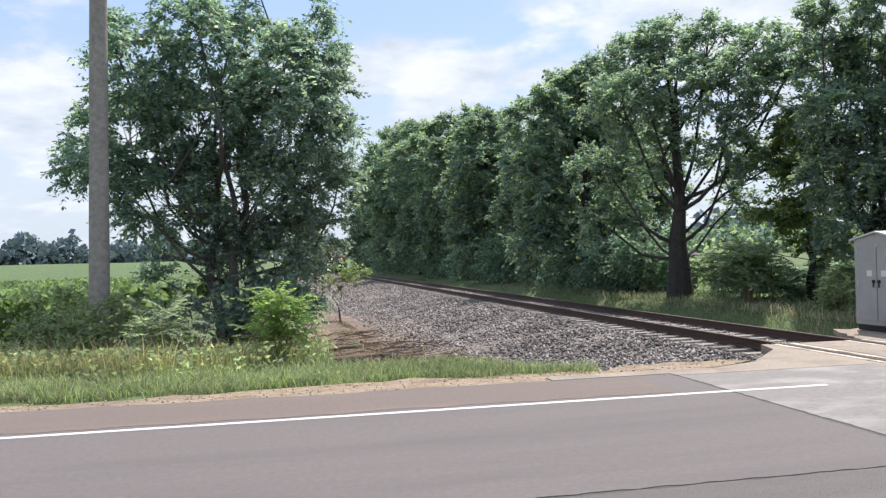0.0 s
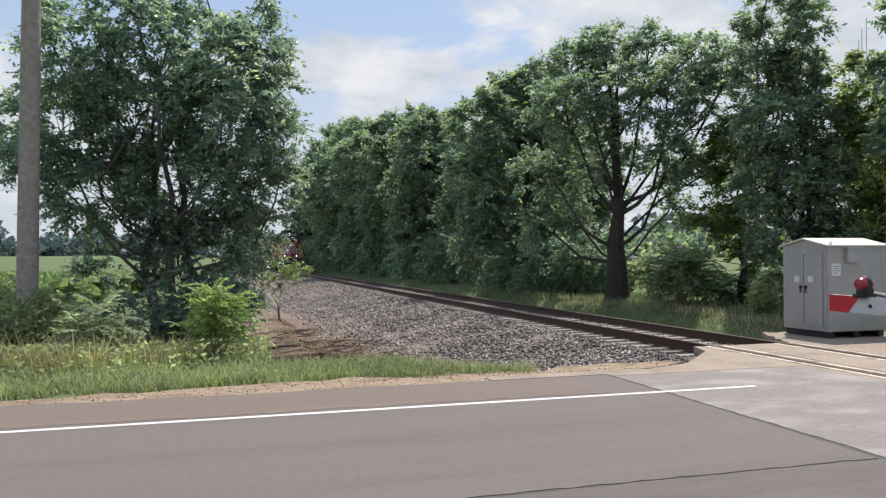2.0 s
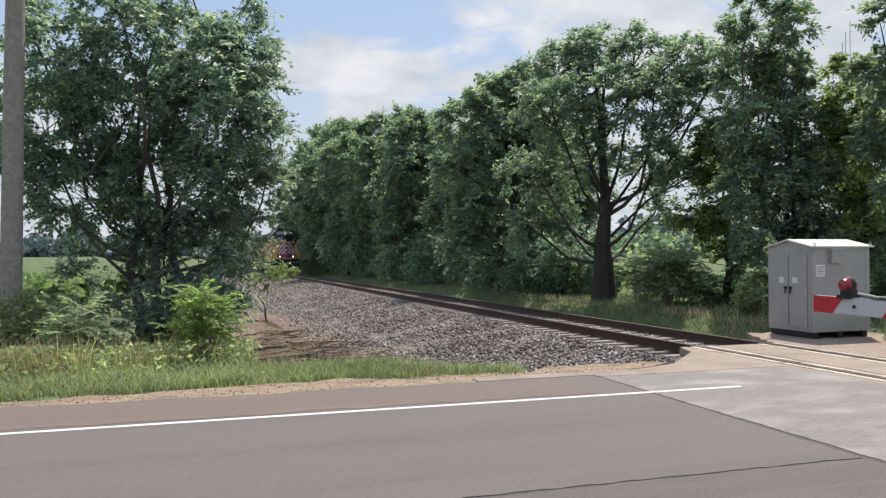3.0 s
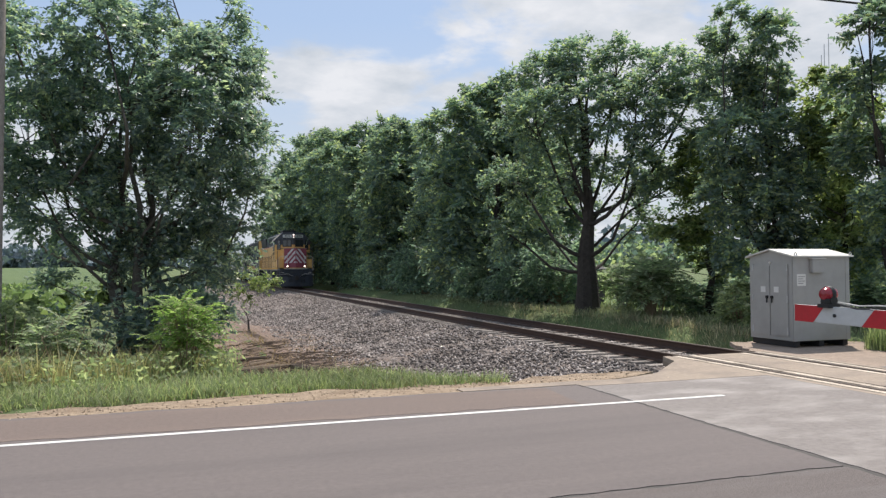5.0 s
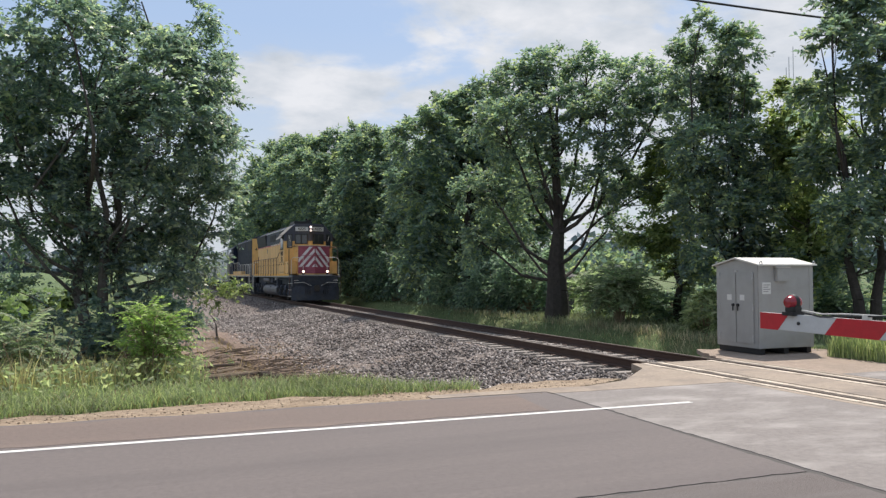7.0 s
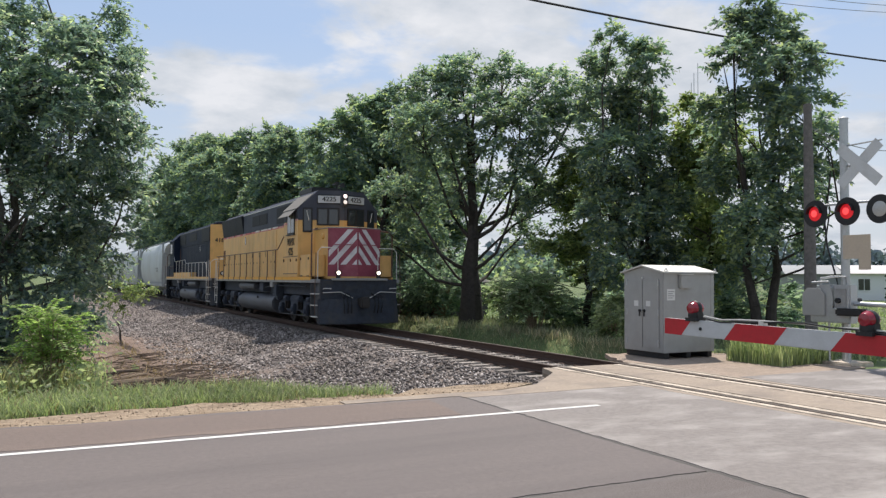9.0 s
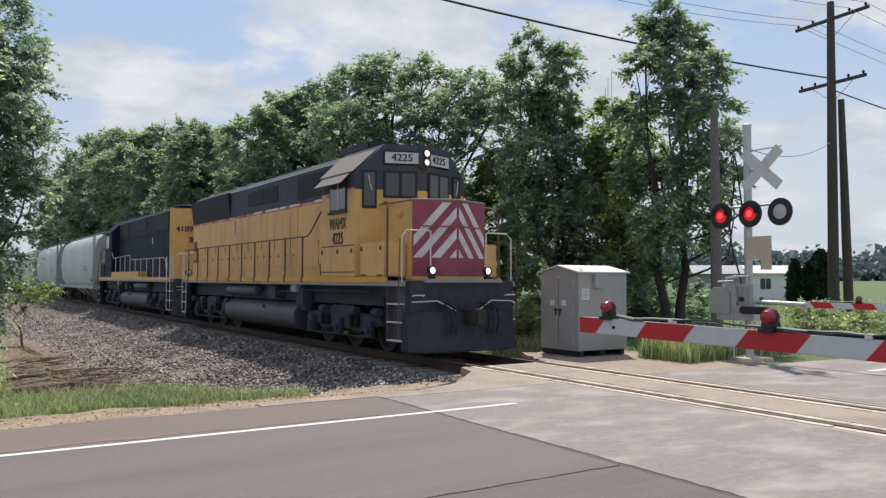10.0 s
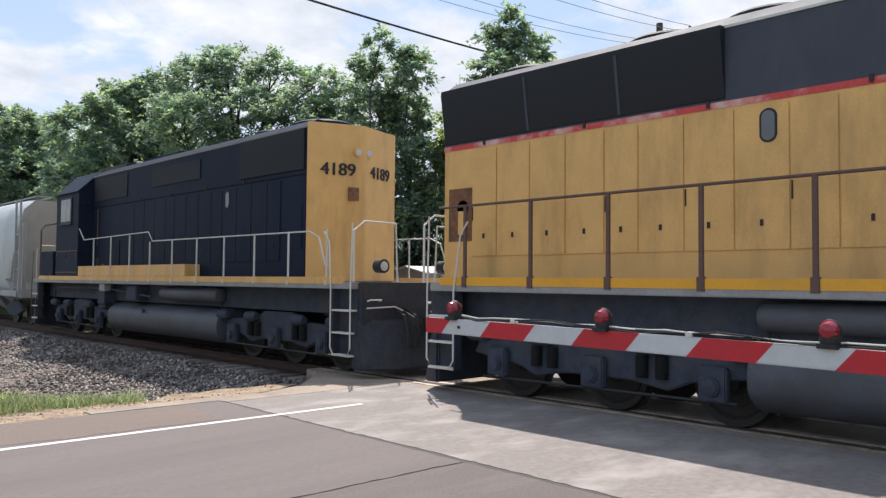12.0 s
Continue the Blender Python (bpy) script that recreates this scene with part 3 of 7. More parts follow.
def stones(points, size, rng):
    """Rough broken stones: skewed, squashed octahedra."""
    n = len(points)
    base = np.array([(1, 0, 0), (-1, 0, 0), (0, 1, 0), (0, -1, 0), (0, 0, 0.8), (0, 0, -0.6)], float)
    tri = np.array([(0, 2, 4), (2, 1, 4), (1, 3, 4), (3, 0, 4), (2, 0, 5), (1, 2, 5), (3, 1, 5), (0, 3, 5)])
    v = base[None] * (1 + 0.35 * rng.normal(size=(n, 6, 3)).clip(-1.5, 1.5))
    az = rng.uniform(0, 2 * np.pi, n)
    c, s = np.cos(az)[:, None], np.sin(az)[:, None]
    x, y = v[:, :, 0] * c - v[:, :, 1] * s, v[:, :, 0] * s + v[:, :, 1] * c
    v = np.stack([x, y, v[:, :, 2]], 2) * (size * (1 + 0.4 * rng.normal(size=n)).clip(0.35, 2.2))[:, None, None] + points[:, None]
    return v.reshape(-1, 3), (np.arange(n)[:, None, None] * 6 + tri[None]).reshape(-1, 3)


def sprays(c, out, length, per, leaf, rng, twigs=7, droop=0.35, long=2.1):
    """Leafy twigs that fan out from each clump centre c along out; the leaves hang on both sides of each twig."""
    n = len(c) * twigs
    who = np.repeat(np.arange(len(c)), twigs)
    d = out[who] * 0.75 + rng.normal(size=(n, 3)) * [0.62, 0.62, 0.5] + [0, 0, 0.16]
    d /= np.linalg.norm(d, axis=1)[:, None]
    ln = length * rng.uniform(0.5, 1.35, n)
    tw = np.repeat(np.arange(n), per)
    s = np.tile((np.arange(per) + 0.6) / per, n) + rng.normal(size=n * per) * 0.05
    p = c[who][tw] + d[tw] * (s * ln[tw])[:, None]
    p[:, 2] -= droop * ln[tw] * s * s
    side = np.cross(d[tw], [0, 0, 1.0]) + 1e-4
    side /= np.linalg.norm(side, axis=1)[:, None]
    sign = np.where(np.tile(np.arange(per) % 2, n), 1.0, -1.0)[:, None]
    a = d[tw] * 0.55 + side * sign * 0.8 + rng.normal(size=p.shape) * 0.38 + [0, 0, -0.32]
    a /= np.linalg.norm(a, axis=1)[:, None]
    up = rng.normal(size=p.shape) * 0.6 + [0, 0, 1.0]
    b = np.cross(up, a); b /= np.linalg.norm(b, axis=1)[:, None]
    size = leaf * rng.uniform(0.6, 1.35, len(p))
    u, w = a * (size * long)[:, None], b * (size / 2)[:, None]
    fold = np.cross(a, b) * (size * 0.14)[:, None]
    v = np.stack([p, p + u * 0.5 + w + fold, p + u, p + u * 0.5 - w + fold], 1).reshape(-1, 3)
    return v, np.arange(4 * len(p)).reshape(-1, 4)


def grow_tree(lobes, turn, trunk_r, leaf, seed, density=7.0, per=9, twigs=7, fork=0.24, stems=1, spray=0.5, depth=1.0, droop=0.35):
    """A crown of rounded lobes (across, height, radius) round a forking trunk; across is laid along the heading turn.
    Limbs curve to every lobe, branches run on to its clumps, and leafy twigs fan out from each clump."""
    rng = np.random.default_rng(seed)
    wood = Geo()
    right, deep = Vector((math.cos(radians(turn)), math.sin(radians(turn)), 0)), Vector((-math.sin(radians(turn)), math.cos(radians(turn)), 0))
    top = max(z + r for _, z, r in lobes)
    mids = [right * u + deep * (rng.uniform(-1, 1) * depth) + Vector((0, 0, z)) for u, z, _ in lobes]
    bases = [Vector((0, 0, 0))] if stems == 1 else [right * (0.32 * (k - (stems - 1) / 2)) + deep * rng.uniform(-0.2, 0.2) for k in range(stems)]
    leaders = []
    for k, base in enumerate(bases):
        tr = trunk_r / stems ** 0.45
        tip = base * (2.2 if stems > 1 else 1) + Vector((rng.normal() * 0.3, rng.normal() * 0.3, top * 0.8))
        pts = [base + Vector((0, 0, -0.25))]
        for q in range(1, 9):
            pts.append((base * 1.0).lerp(tip, q / 8) + Vector((rng.normal() * 0.09, rng.normal() * 0.09, 0)) * (q > 1))
        wood.tube([pts[0], pts[1]], tr * 1.3, 9, tr * 1.0, caps=False)
        wood.tube(pts[1:4], tr, 9, tr * 0.55, caps=False)
        wood.tube(pts[3:], tr * 0.55, 7, tr * 0.06, caps=False)
        leaders.append(pts)
    c, out = [], []
    for (u, z, r), mid in zip(lobes, mids):
        r *= 1.14
        pts = min(leaders, key=lambda q: (q[-1] - mid).length)
        k = max(fork, min(0.82, z / top * 0.62 - 0.06 + rng.uniform(-0.05, 0.05))) * 8
        i = min(int(k), 7)
        start = pts[1:][i - 1 if i else 0].lerp(pts[1:][min(i, 7)], k - int(k))
        way = mid - start
        bow = Vector((rng.normal() * 0.16, rng.normal() * 0.16, -0.10)) * way.length
        elbow, knee = start + way * 0.35 + bow, start + way * 0.7 + bow * 0.7 + Vector((0, 0, 0.06 * way.length))
        rb = trunk_r * min(0.24, 0.06 + 0.045 * way.length)
        wood.tube([start, start + way * 0.16 + bow * 0.6, elbow, knee, mid], rb, 6, rb * 0.3, caps=False)
        n = max(5, int(density * r * r))
        d = rng.normal(size=(n, 3)); d /= np.linalg.norm(d, axis=1)[:, None]
        d[:, 2] = np.abs(d[:, 2]) * np.where(rng.uniform(0, 1, n) < 0.62, 1, -1)
        p = d * (r * (0.35 + 0.6 * rng.uniform(0, 1, n) ** 0.6))[:, None] * [1, 1, 0.85] + np.array(mid)
        p[:, 2] = p[:, 2].clip(0.35, None)
        for q in range(n):
            if q % 4 == 0:
                root = knee.lerp(mid, rng.uniform(0, 1))
                end = Vector(p[q])
                wood.tube([root, root.lerp(end, 0.5) + Vector((rng.normal(), rng.normal(), rng.normal())) * 0.08 * r, end], rb * 0.26, 4, 0.006, caps=False)
        c.append(p); out.append(d)
    c, out = np.concatenate(c), np.concatenate(out)
    return wood, sprays(c, out, spray, per, leaf, rng, twigs, droop)


# ---- ground, road and track bed ----
TRACK_X, HALF_GAUGE = 9.55, 0.7525
NEAR_RAIL, FAR_RAIL = TRACK_X - HALF_GAUGE, TRACK_X + HALF_GAUGE
ROAD_NEAR, ROAD_FAR, JOINT_Y, SEAM_X = 0.4, 9.9, 5.15, 5.2


def bed_start(x):
    """Where the stones begin beside the verge."""
    return float(np.interp(x, (2.6, 3.3, 4.0, 5.0, 6.6, 8.2, 9.0, 13), (12.9, 12.3, 11.2, 10.9, 10.75, 12.0, 12.3, 12.4)))


def ground_height(x, y):
    """Level beside the road, a shallow ditch and lower field on the far left, level on the right."""
    left = min(1.0, max(0.0, (5.5 - x) / 4.5))
    far = min(1.0, max(0.0, (y - 12.6) / 4.0))
    rise = max(0.0, math.hypot(x, y) - 120) * 0.006
    rough = 0.05 * noise.noise(Vector((x * 0.35, y * 0.35, 0))) * min(1.0, max(0.0, (abs(y - 5) - 6) / 3))
    bed = min(1.0, max(0.0, (x - 2.2) / 0.8)) * min(1.0, max(0.0, (13.3 - x) / 0.6)) * min(1.0, max(0.0, (y - bed_start(x)) / 0.5))
    pit = 1.0 if 8.0 < x < 11.1 and -6 < y < 12.6 else 0.0
    bed = max(bed, 0.4 * pit)
    return (-0.06 - 0.42 * left * far + rough) * (1 - bed) - 0.95 * bed + rise


def build_ground():
    def steps(lo, hi, fine_lo, fine_hi, fine):
        mid = list(np.arange(fine_lo, fine_hi, fine))
        up, d, p = [], fine, fine_hi
        while p < hi:
            up.append(p); d *= 1.3; p += d
        down, d, p = [], fine, fine_lo
        while p > lo:
            d *= 1.3; p -= d; down.append(p)
        return down[::-1] + mid + up + [hi]
    xs, ys = steps(-1800, 2200, -14, 34, 0.8), steps(-900, 2200, -2, 40, 0.8)
    g = Geo()
    g.v = [(x, y, ground_height(x, y)) for y in ys for x in xs]
    nx = len(xs)
    g.f = [(j * nx + i, j * nx + i + 1, (j + 1) * nx + i + 1, (j + 1) * nx + i) for j in range(len(ys) - 1) for i in range(nx - 1)]
    solid("ground", g, M["soil"], "grassy soil with bare dusty patches", "ground", "structure")


def slab(name, outline, mat, top=0.0, deep=0.09, label="", category="road", kind="structure"):
    return solid(name, Geo().prism(outline, top - deep, top, "z"), mat, label, category, kind, smooth=False)


def wavy(a, b, n, amp, seed, axis=1):
    """Points from a to b with an uneven edge."""
    rng = random.Random(seed)
    return [(a[0] + (b[0] - a[0]) * i / n + (rng.uniform(-amp, amp) if axis == 0 else 0), a[1] + (b[1] - a[1]) * i / n + (rng.uniform(-amp, amp) if axis == 1 else 0)) for i in range(n + 1)]


def build_road():
    edge_l, edge_p = NEAR_RAIL - 0.42, FAR_RAIL + 0.42
    g = 0.012
    # ragged joint edges
    joint_far = wavy((-14, JOINT_Y + 0.02), (SEAM_X - 0.02, JOINT_Y + 0.02), 170, 0.016, 31)
    joint_near = wavy((SEAM_X - 0.02, JOINT_Y - 0.02), (-14, JOINT_Y - 0.02), 170, 0.016, 32)
    seam_left = wavy((SEAM_X - 0.02, JOINT_Y + 0.04), (SEAM_X + 0.08, ROAD_FAR), 50, 0.012, 33, 0)
    seam_low = wavy((SEAM_X - 0.02, ROAD_NEAR), (SEAM_X - 0.02, JOINT_Y - 0.04), 50, 0.014, 34, 0)
    seam_right = wavy((SEAM_X + 0.11, 9.75), (SEAM_X + 0.02, ROAD_NEAR), 100, 0.014, 35, 0)
    slab("road_far_lane", [(-260, JOINT_Y + g)] + joint_far + seam_left + wavy((SEAM_X - 1.5, ROAD_FAR + 0.02), (-30, ROAD_FAR), 60, 0.05, 3) + [(-260, ROAD_FAR)],
         M["asphalt"], label="smooth grey-brown asphalt lane with a worn surface")
    slab("road_edge", [(-260, 8.62)] + wavy((-40, 8.62), (SEAM_X - 0.6, 8.6), 160, 0.05, 41) + wavy((SEAM_X - 0.45, 9.80), (-40, 9.86), 160, 0.04, 42) + [(-260, 9.86)],
         M["asphalt_dusty"], top=0.003, deep=0.002, label="dusty reddish-brown edge of the asphalt")
    slab("road_near_lane", [(-260, ROAD_NEAR)] + seam_low + joint_near + [(-260, JOINT_Y - g)], M["asphalt_coarse"], label="coarse grey asphalt lane")
    slab("road_patch", [(edge_l, ROAD_NEAR), (edge_l, 9.75)] + seam_right, M["asphalt_patch"], label="pale worn asphalt patch beside the rails")
    slab("crack_filler", [(-260, JOINT_Y - 0.05), (SEAM_X - 0.05, JOINT_Y - 0.05), (SEAM_X - 0.05, ROAD_NEAR), (SEAM_X + 0.05, ROAD_NEAR), (SEAM_X + 0.15, 9.8), (SEAM_X, 9.8), (SEAM_X - 0.05, JOINT_Y + 0.05), (-260, JOINT_Y + 0.05)],
         M["tar"], top=-0.006, deep=0.05, label="dark tar in the pavement joints")
    slab("road_apron", [(SEAM_X + 0.1 + g, 9.76), (edge_l, 9.76), (edge_l, 12.42), (8.15, 11.75), (7.0, 10.55), (6.1, 10.2), (SEAM_X + 0.1, 10.25), (3.6, 10.2), (3.6, 9.93), (SEAM_X + 0.08, 9.93)], M["apron"], top=0.002,
         label="dusty tan apron at the crossing")
    slab("road_beyond", [(edge_p, ROAD_NEAR), (300, ROAD_NEAR), (300, ROAD_FAR - 0.2)] + wavy((60, ROAD_FAR - 0.2), (14.2, ROAD_FAR - 0.2), 50, 0.05, 5) + [(13, 9.9), (edge_p, 9.9)], M["asphalt_patch"], label="pale asphalt road beyond the tracks")
    slab("drive", [(edge_p, 9.91), (12.6, 9.91), (14.4, 10.15), (14.6, 10.6), (13.9, 11.1), (13.6, 12.2)] + wavy((14.2, 13.0), (13.9, 14.2), 6, 0.12, 61, 0) + wavy((13.6, 14.5), (11.5, 14.4), 9, 0.14, 62) + wavy((11.2, 14.0), (edge_p, 12.9), 6, 0.07, 63, 0), M["gravel_drive"], top=-0.03, label="sandy gravel apron round the cabinet")
    slab("white_line", [(-260, 8.385), (6.57, 8.385), (6.57, 8.475), (-260, 8.475)], M["paint"], top=0.004, deep=0.003, label="worn white edge line", category="road marking")
    slab("white_line", [(14.5, 8.0), (300, 8.0), (300, 8.12), (14.5, 8.12)], M["paint"], top=0.004, deep=0.003, label="worn white edge line", category="road marking")
    # sandy shoulder with an uneven edge
    rng = random.Random(8)
    inner = wavy((-60, ROAD_FAR + 0.005), (4.2, ROAD_FAR + 0.03), 120, 0.0, 2)
    outer = [(x, 10.62 + 0.16 * math.sin(x * 0.7) + rng.uniform(-0.14, 0.14)) for x in np.arange(4.6, -60, -0.45)]
    slab("shoulder", inner + [(5.2, 10.27), (6.0, 10.28), (6.6, 10.5), (7.1, 10.8), (6.7, 11.0), (6.3, 10.92), (5.9, 11.05), (5.5, 10.9), (5.1, 11.0)] + outer, M["dirt"], top=-0.012, deep=0.06, label="sandy dirt shoulder beside the asphalt")
    # small stones on the shoulder
    r = np.random.default_rng(4)
    p = np.stack([r.uniform(-9, 7, 1500), 10.25 + 0.35 * r.normal(size=1500), np.full(1500, -0.008)], 1)
    p = p[(p[:, 1] > 9.75) & (p[:, 1] < 11.6)]
    solid("shoulder_pebbles", stones(p, 0.011, r), M["pebble"], "loose pebbles on the dirt shoulder", "pebbles", "stuff")


def build_track():
    track = thing("railway_track", "single railway track with rusty rails on wooden ties", "railway track")
    for x in (NEAR_RAIL, FAR_RAIL):
        g = Geo().prism([(x - 0.07, -0.175), (x + 0.07, -0.175), (x + 0.07, -0.16), (x + 0.012, -0.14), (x + 0.012, -0.045), (x + 0.036, -0.03), (x + 0.036, -0.006), (x - 0.036, -0.006), (x - 0.036, -0.03), (x - 0.012, -0.045), (x - 0.012, -0.14), (x - 0.07, -0.16)], -40, 420, "y")
        rail = part("rail", g, M["rail"], track)
        part("railhead", Geo().prism([(x - 0.036, -0.006), (x + 0.036, -0.006), (x + 0.030, 0.0), (x - 0.030, 0.0)], -40, 420, "y"), M["rail_top"], rail, "polished rail head")
    tie = mesh_of("tie", Geo().box(-1.32, 1.32, -0.115, 0.115, -0.36, -0.178), M["tie"], 0.012)
    rng = random.Random(11)
    for i in range(260):
        ob = new("tie", tie)
        ob.parent = track
        ob.matrix_basis = pose(TRACK_X + rng.uniform(-0.05, 0.05), 12.75 + 0.53 * i, rng.uniform(-0.012, 0.0), 0, 0, rng.uniform(-1.5, 1.5))
    plate = mesh_of("tie_plate", Geo().box(-0.17, 0.17, -0.09, 0.09, -0.181, -0.172), M["rail"], 0)
    for i in range(60):
        for x in (NEAR_RAIL, FAR_RAIL):
            ob = new("tie_plate", plate)
            ob.parent = track
            ob.matrix_basis = pose(x, 12.75 + 0.53 * i, 0)
    # crossing surface between and beside the rails, with open flangeways
    crossing = thing("crossing_surface", "pale timber and asphalt crossing panels along the rails", "level crossing")
    runs = ((NEAR_RAIL - 0.42, NEAR_RAIL - 0.27, "apron", ""), (NEAR_RAIL - 0.22, NEAR_RAIL - 0.09, "concrete", "pale panel"), (NEAR_RAIL + 0.12, NEAR_RAIL + 0.265, "concrete", "pale panel"), (NEAR_RAIL + 0.295, FAR_RAIL - 0.295, "apron", "dusty asphalt infill"),
            (FAR_RAIL - 0.265, FAR_RAIL - 0.12, "concrete", "pale panel"), (FAR_RAIL + 0.09, FAR_RAIL + 0.22, "concrete", "pale panel"), (FAR_RAIL + 0.27, FAR_RAIL + 0.42, "apron", ""))
    for x, s in ((NEAR_RAIL, 1), (FAR_RAIL, -1)):
        part("flangeway", Geo().box(min(x + s * 0.037, x + s * 0.119), max(x + s * 0.037, x + s * 0.119), -2.0, 12.4, -0.17, -0.075).box(min(x - s * 0.037, x - s * 0.089), max(x - s * 0.037, x - s * 0.089), -2.0, 12.4, -0.17, -0.045).box(min(x - s * 0.215, x - s * 0.275), max(x - s * 0.215, x - s * 0.275), -2.0, 12.4, -0.17, -0.045).box(min(x + s * 0.262, x + s * 0.30), max(x + s * 0.262, x + s * 0.30), -2.0, 12.4, -0.17, -0.045), M["rail"], crossing, "dirty dark flangeway groove")
    rng = random.Random(2)
    for a, b, mat, lab in runs:
        y = -2.0
        while y < 12.3:
            e = min(12.45, y + (2.42 if mat == "concrete" else 14.5))
            part("panel", Geo().box(a, b, y, e - 0.014, -0.17, rng.uniform(-0.008, 0.001)), M[mat], crossing, lab, 0.006)
            y = e


def ballast_height(x):
    k = abs(x - TRACK_X)
    return -0.225 if k < 1.45 else -0.225 - min(0.5, (k - 1.45) * 0.16) if x < TRACK_X else -0.225 - min(0.25, (k - 1.45) * 0.25)


def build_ballast():
    g = Geo()
    xs = [2.6, 3.2, 4.0, 4.8, 5.6, 6.4, 7.2, 7.9, 8.3, 9.0, 9.55, 10.1, 10.8, 11.2, 11.8, 12.4, 12.9]
    ys = list(np.arange(10.9, 40, 0.6)) + [45, 55, 70, 100, 150, 260, 420]
    rng = random.Random(4)
    for j, y in enumerate(ys):
        for x in xs:
            start = bed_start(x)
            g.v.append((x + rng.uniform(-0.1, 0.1), max(y, start) if j == 0 else max(y, start + 0.05 * j), ballast_height(x) + rng.uniform(-0.02, 0.02) - (0.12 if x < 2.7 or x > 12.8 else 0)))
    n = len(xs)
    g.f = [(j * n + i, j * n + i + 1, (j + 1) * n + i + 1, (j + 1) * n + i) for j in range(len(ys) - 1) for i in range(n - 1)]
    solid("ballast_bed", g, M["ballast"], "grey crushed-stone track bed", "track bed", "structure")
    r = np.random.default_rng(7)
    n = 74000
    y = 11.0 + 34 * r.uniform(0, 1, n) ** 1.7
    x = 11.2 - 8.4 * r.uniform(0, 1, n) ** 1.05
    x = np.where(r.uniform(0, 1, n) < 0.25, r.uniform(TRACK_X - 0.7, TRACK_X + 0.7, n), x)
    keep = (y > np.array([bed_start(v) for v in x]) - 0.1 + 0.25 * r.normal(size=n)) & ((x < 8.3) | (y > 12.5)) & ~((np.abs(np.abs(x - TRACK_X) - HALF_GAUGE) < 0.1)) & (r.uniform(0, 1, n) < (x - 2.3) / 2.6)
    keep &= ~((np.abs(x - TRACK_X) < 1.34) & (np.abs((y - 12.75 + 0.265) % 0.53 - 0.265) < 0.12) & (y < 30) & (r.uniform(0, 1, n) < 0.9))
    x, y = x[keep], y[keep]
    n = 16000
    fx, fy = 11.0 - 7.2 * r.uniform(0, 1, n), 34 + 60 * r.uniform(0, 1, n) ** 1.5
    keep = ~(np.abs(np.abs(fx - TRACK_X) - HALF_GAUGE) < 0.12)
    x, y = np.concatenate([x, fx[keep]]), np.concatenate([y, fy[keep]])
    z = np.array([ballast_height(v) for v in x]) + r.uniform(-0.01, 0.035, len(x)) - 0.03 * ((np.abs(x - TRACK_X) < 1.42) & (y < 40))
    solid("ballast_stones", stones(np.stack([x, y, z], 1), 0.032, r), M["stone"], "loose grey and pinkish crushed stones", "ballast", "stuff")
    # bare brown soil at the foot of the slope
    g = Geo()
    xs, ys = [-1.2, -0.6, 0.0, 0.7, 1.4, 2.1, 2.8, 3.4, 4.1, 4.7, 5.3], list(np.arange(12.8, 34, 0.7))
    for b in ys:
        for a in xs:
            edge = a in (xs[0], xs[-1]) or b in (ys[0], ys[-1])
            aa = a + 0.25 * math.sin(b * 1.7)
            low_z = max(ground_height(aa, b), ballast_height(aa) if aa > 2.75 else -9)
            g.v.append((aa, b, low_z + (-0.12 if edge else (0.03 if a < 3 else 0.008) + 0.03 * noise.noise(Vector((a * 2, b * 2, 5))))))
    g.f = [(j * 11 + i, j * 11 + i + 1, (j + 1) * 11 + i + 1, (j + 1) * 11 + i) for j in range(len(ys) - 1) for i in range(10)]
    solid("slope_soil", g, M["slope"], "bare brown soil with dry litter below the track", "soil", "structure")
    # dead branches and brush on the slope
    rng = random.Random(5)
    for k, (bx, by, ln, az, rad) in enumerate(((1.7, 14.6, 1.5, 8, 0.035), (2.0, 13.3, 0.55, 35, 0.05), (1.2, 16.0, 1.3, -12, 0.03), (2.4, 15.6, 1.1, 30, 0.02), (1.2, 14.0, 1.7, 5, 0.04), (2.9, 17.5, 1.2, 40, 0.02), (0.9, 15.2, 1.2, 20, 0.025), (3.4, 14.9, 0.9, 55, 0.018), (1.8, 18.2, 1.4, -5, 0.03), (2.3, 14.2, 0.8, 25, 0.02), (2.6, 13.6, 1.1, 12, 0.028), (3.1, 13.2, 0.6, 60, 0.02), (3.0, 16.3, 1.5, 48, 0.022), (1.5, 13.2, 0.5, -30, 0.022), (3.6, 16.0, 1.0, 20, 0.018), (2.2, 17.2, 1.6, 15, 0.03), (2.7, 19.6, 1.5, 35, 0.025))):
        rad *= 1.35
        pts = [Vector((bx, by, 0)) + Vector((math.cos(radians(az)) * ln * (s - 0.5), math.sin(radians(az)) * ln * (s - 0.5), rng.uniform(-0.02, 0.04))) for s in (0, 0.3, 0.6, 1)]
        for p in pts:
            p.z += max(ground_height(p.x, p.y), ballast_height(p.x) if p.x > 2.8 else -9) + rad * 0.8 + 0.035
        solid("fallen_branch", Geo().tube(pts, rad, 6, rad * 0.5), M["log" if k % 3 else "twig"], "dead grey-brown branch lying on the gravel slope", "branch", group="fallen branches")
    p = np.stack([r.uniform(-0.2, 4.6, 5200), 12.7 + 14 * r.uniform(0, 1, 5200) ** 1.4, np.zeros(5200)], 1)
    p = p[r.uniform(0, 1, 5200) > (p[:, 0] - 2.2) / 2.6]
    p[:, 2] = [max(ground_height(a, b), ballast_height(a) if a > 2.8 else -9) + 0.01 for a, b, _ in p]
    v, f = blades(p[:2200], 0.10, 0.02, r, lean=3.0)
    twigs = Geo()
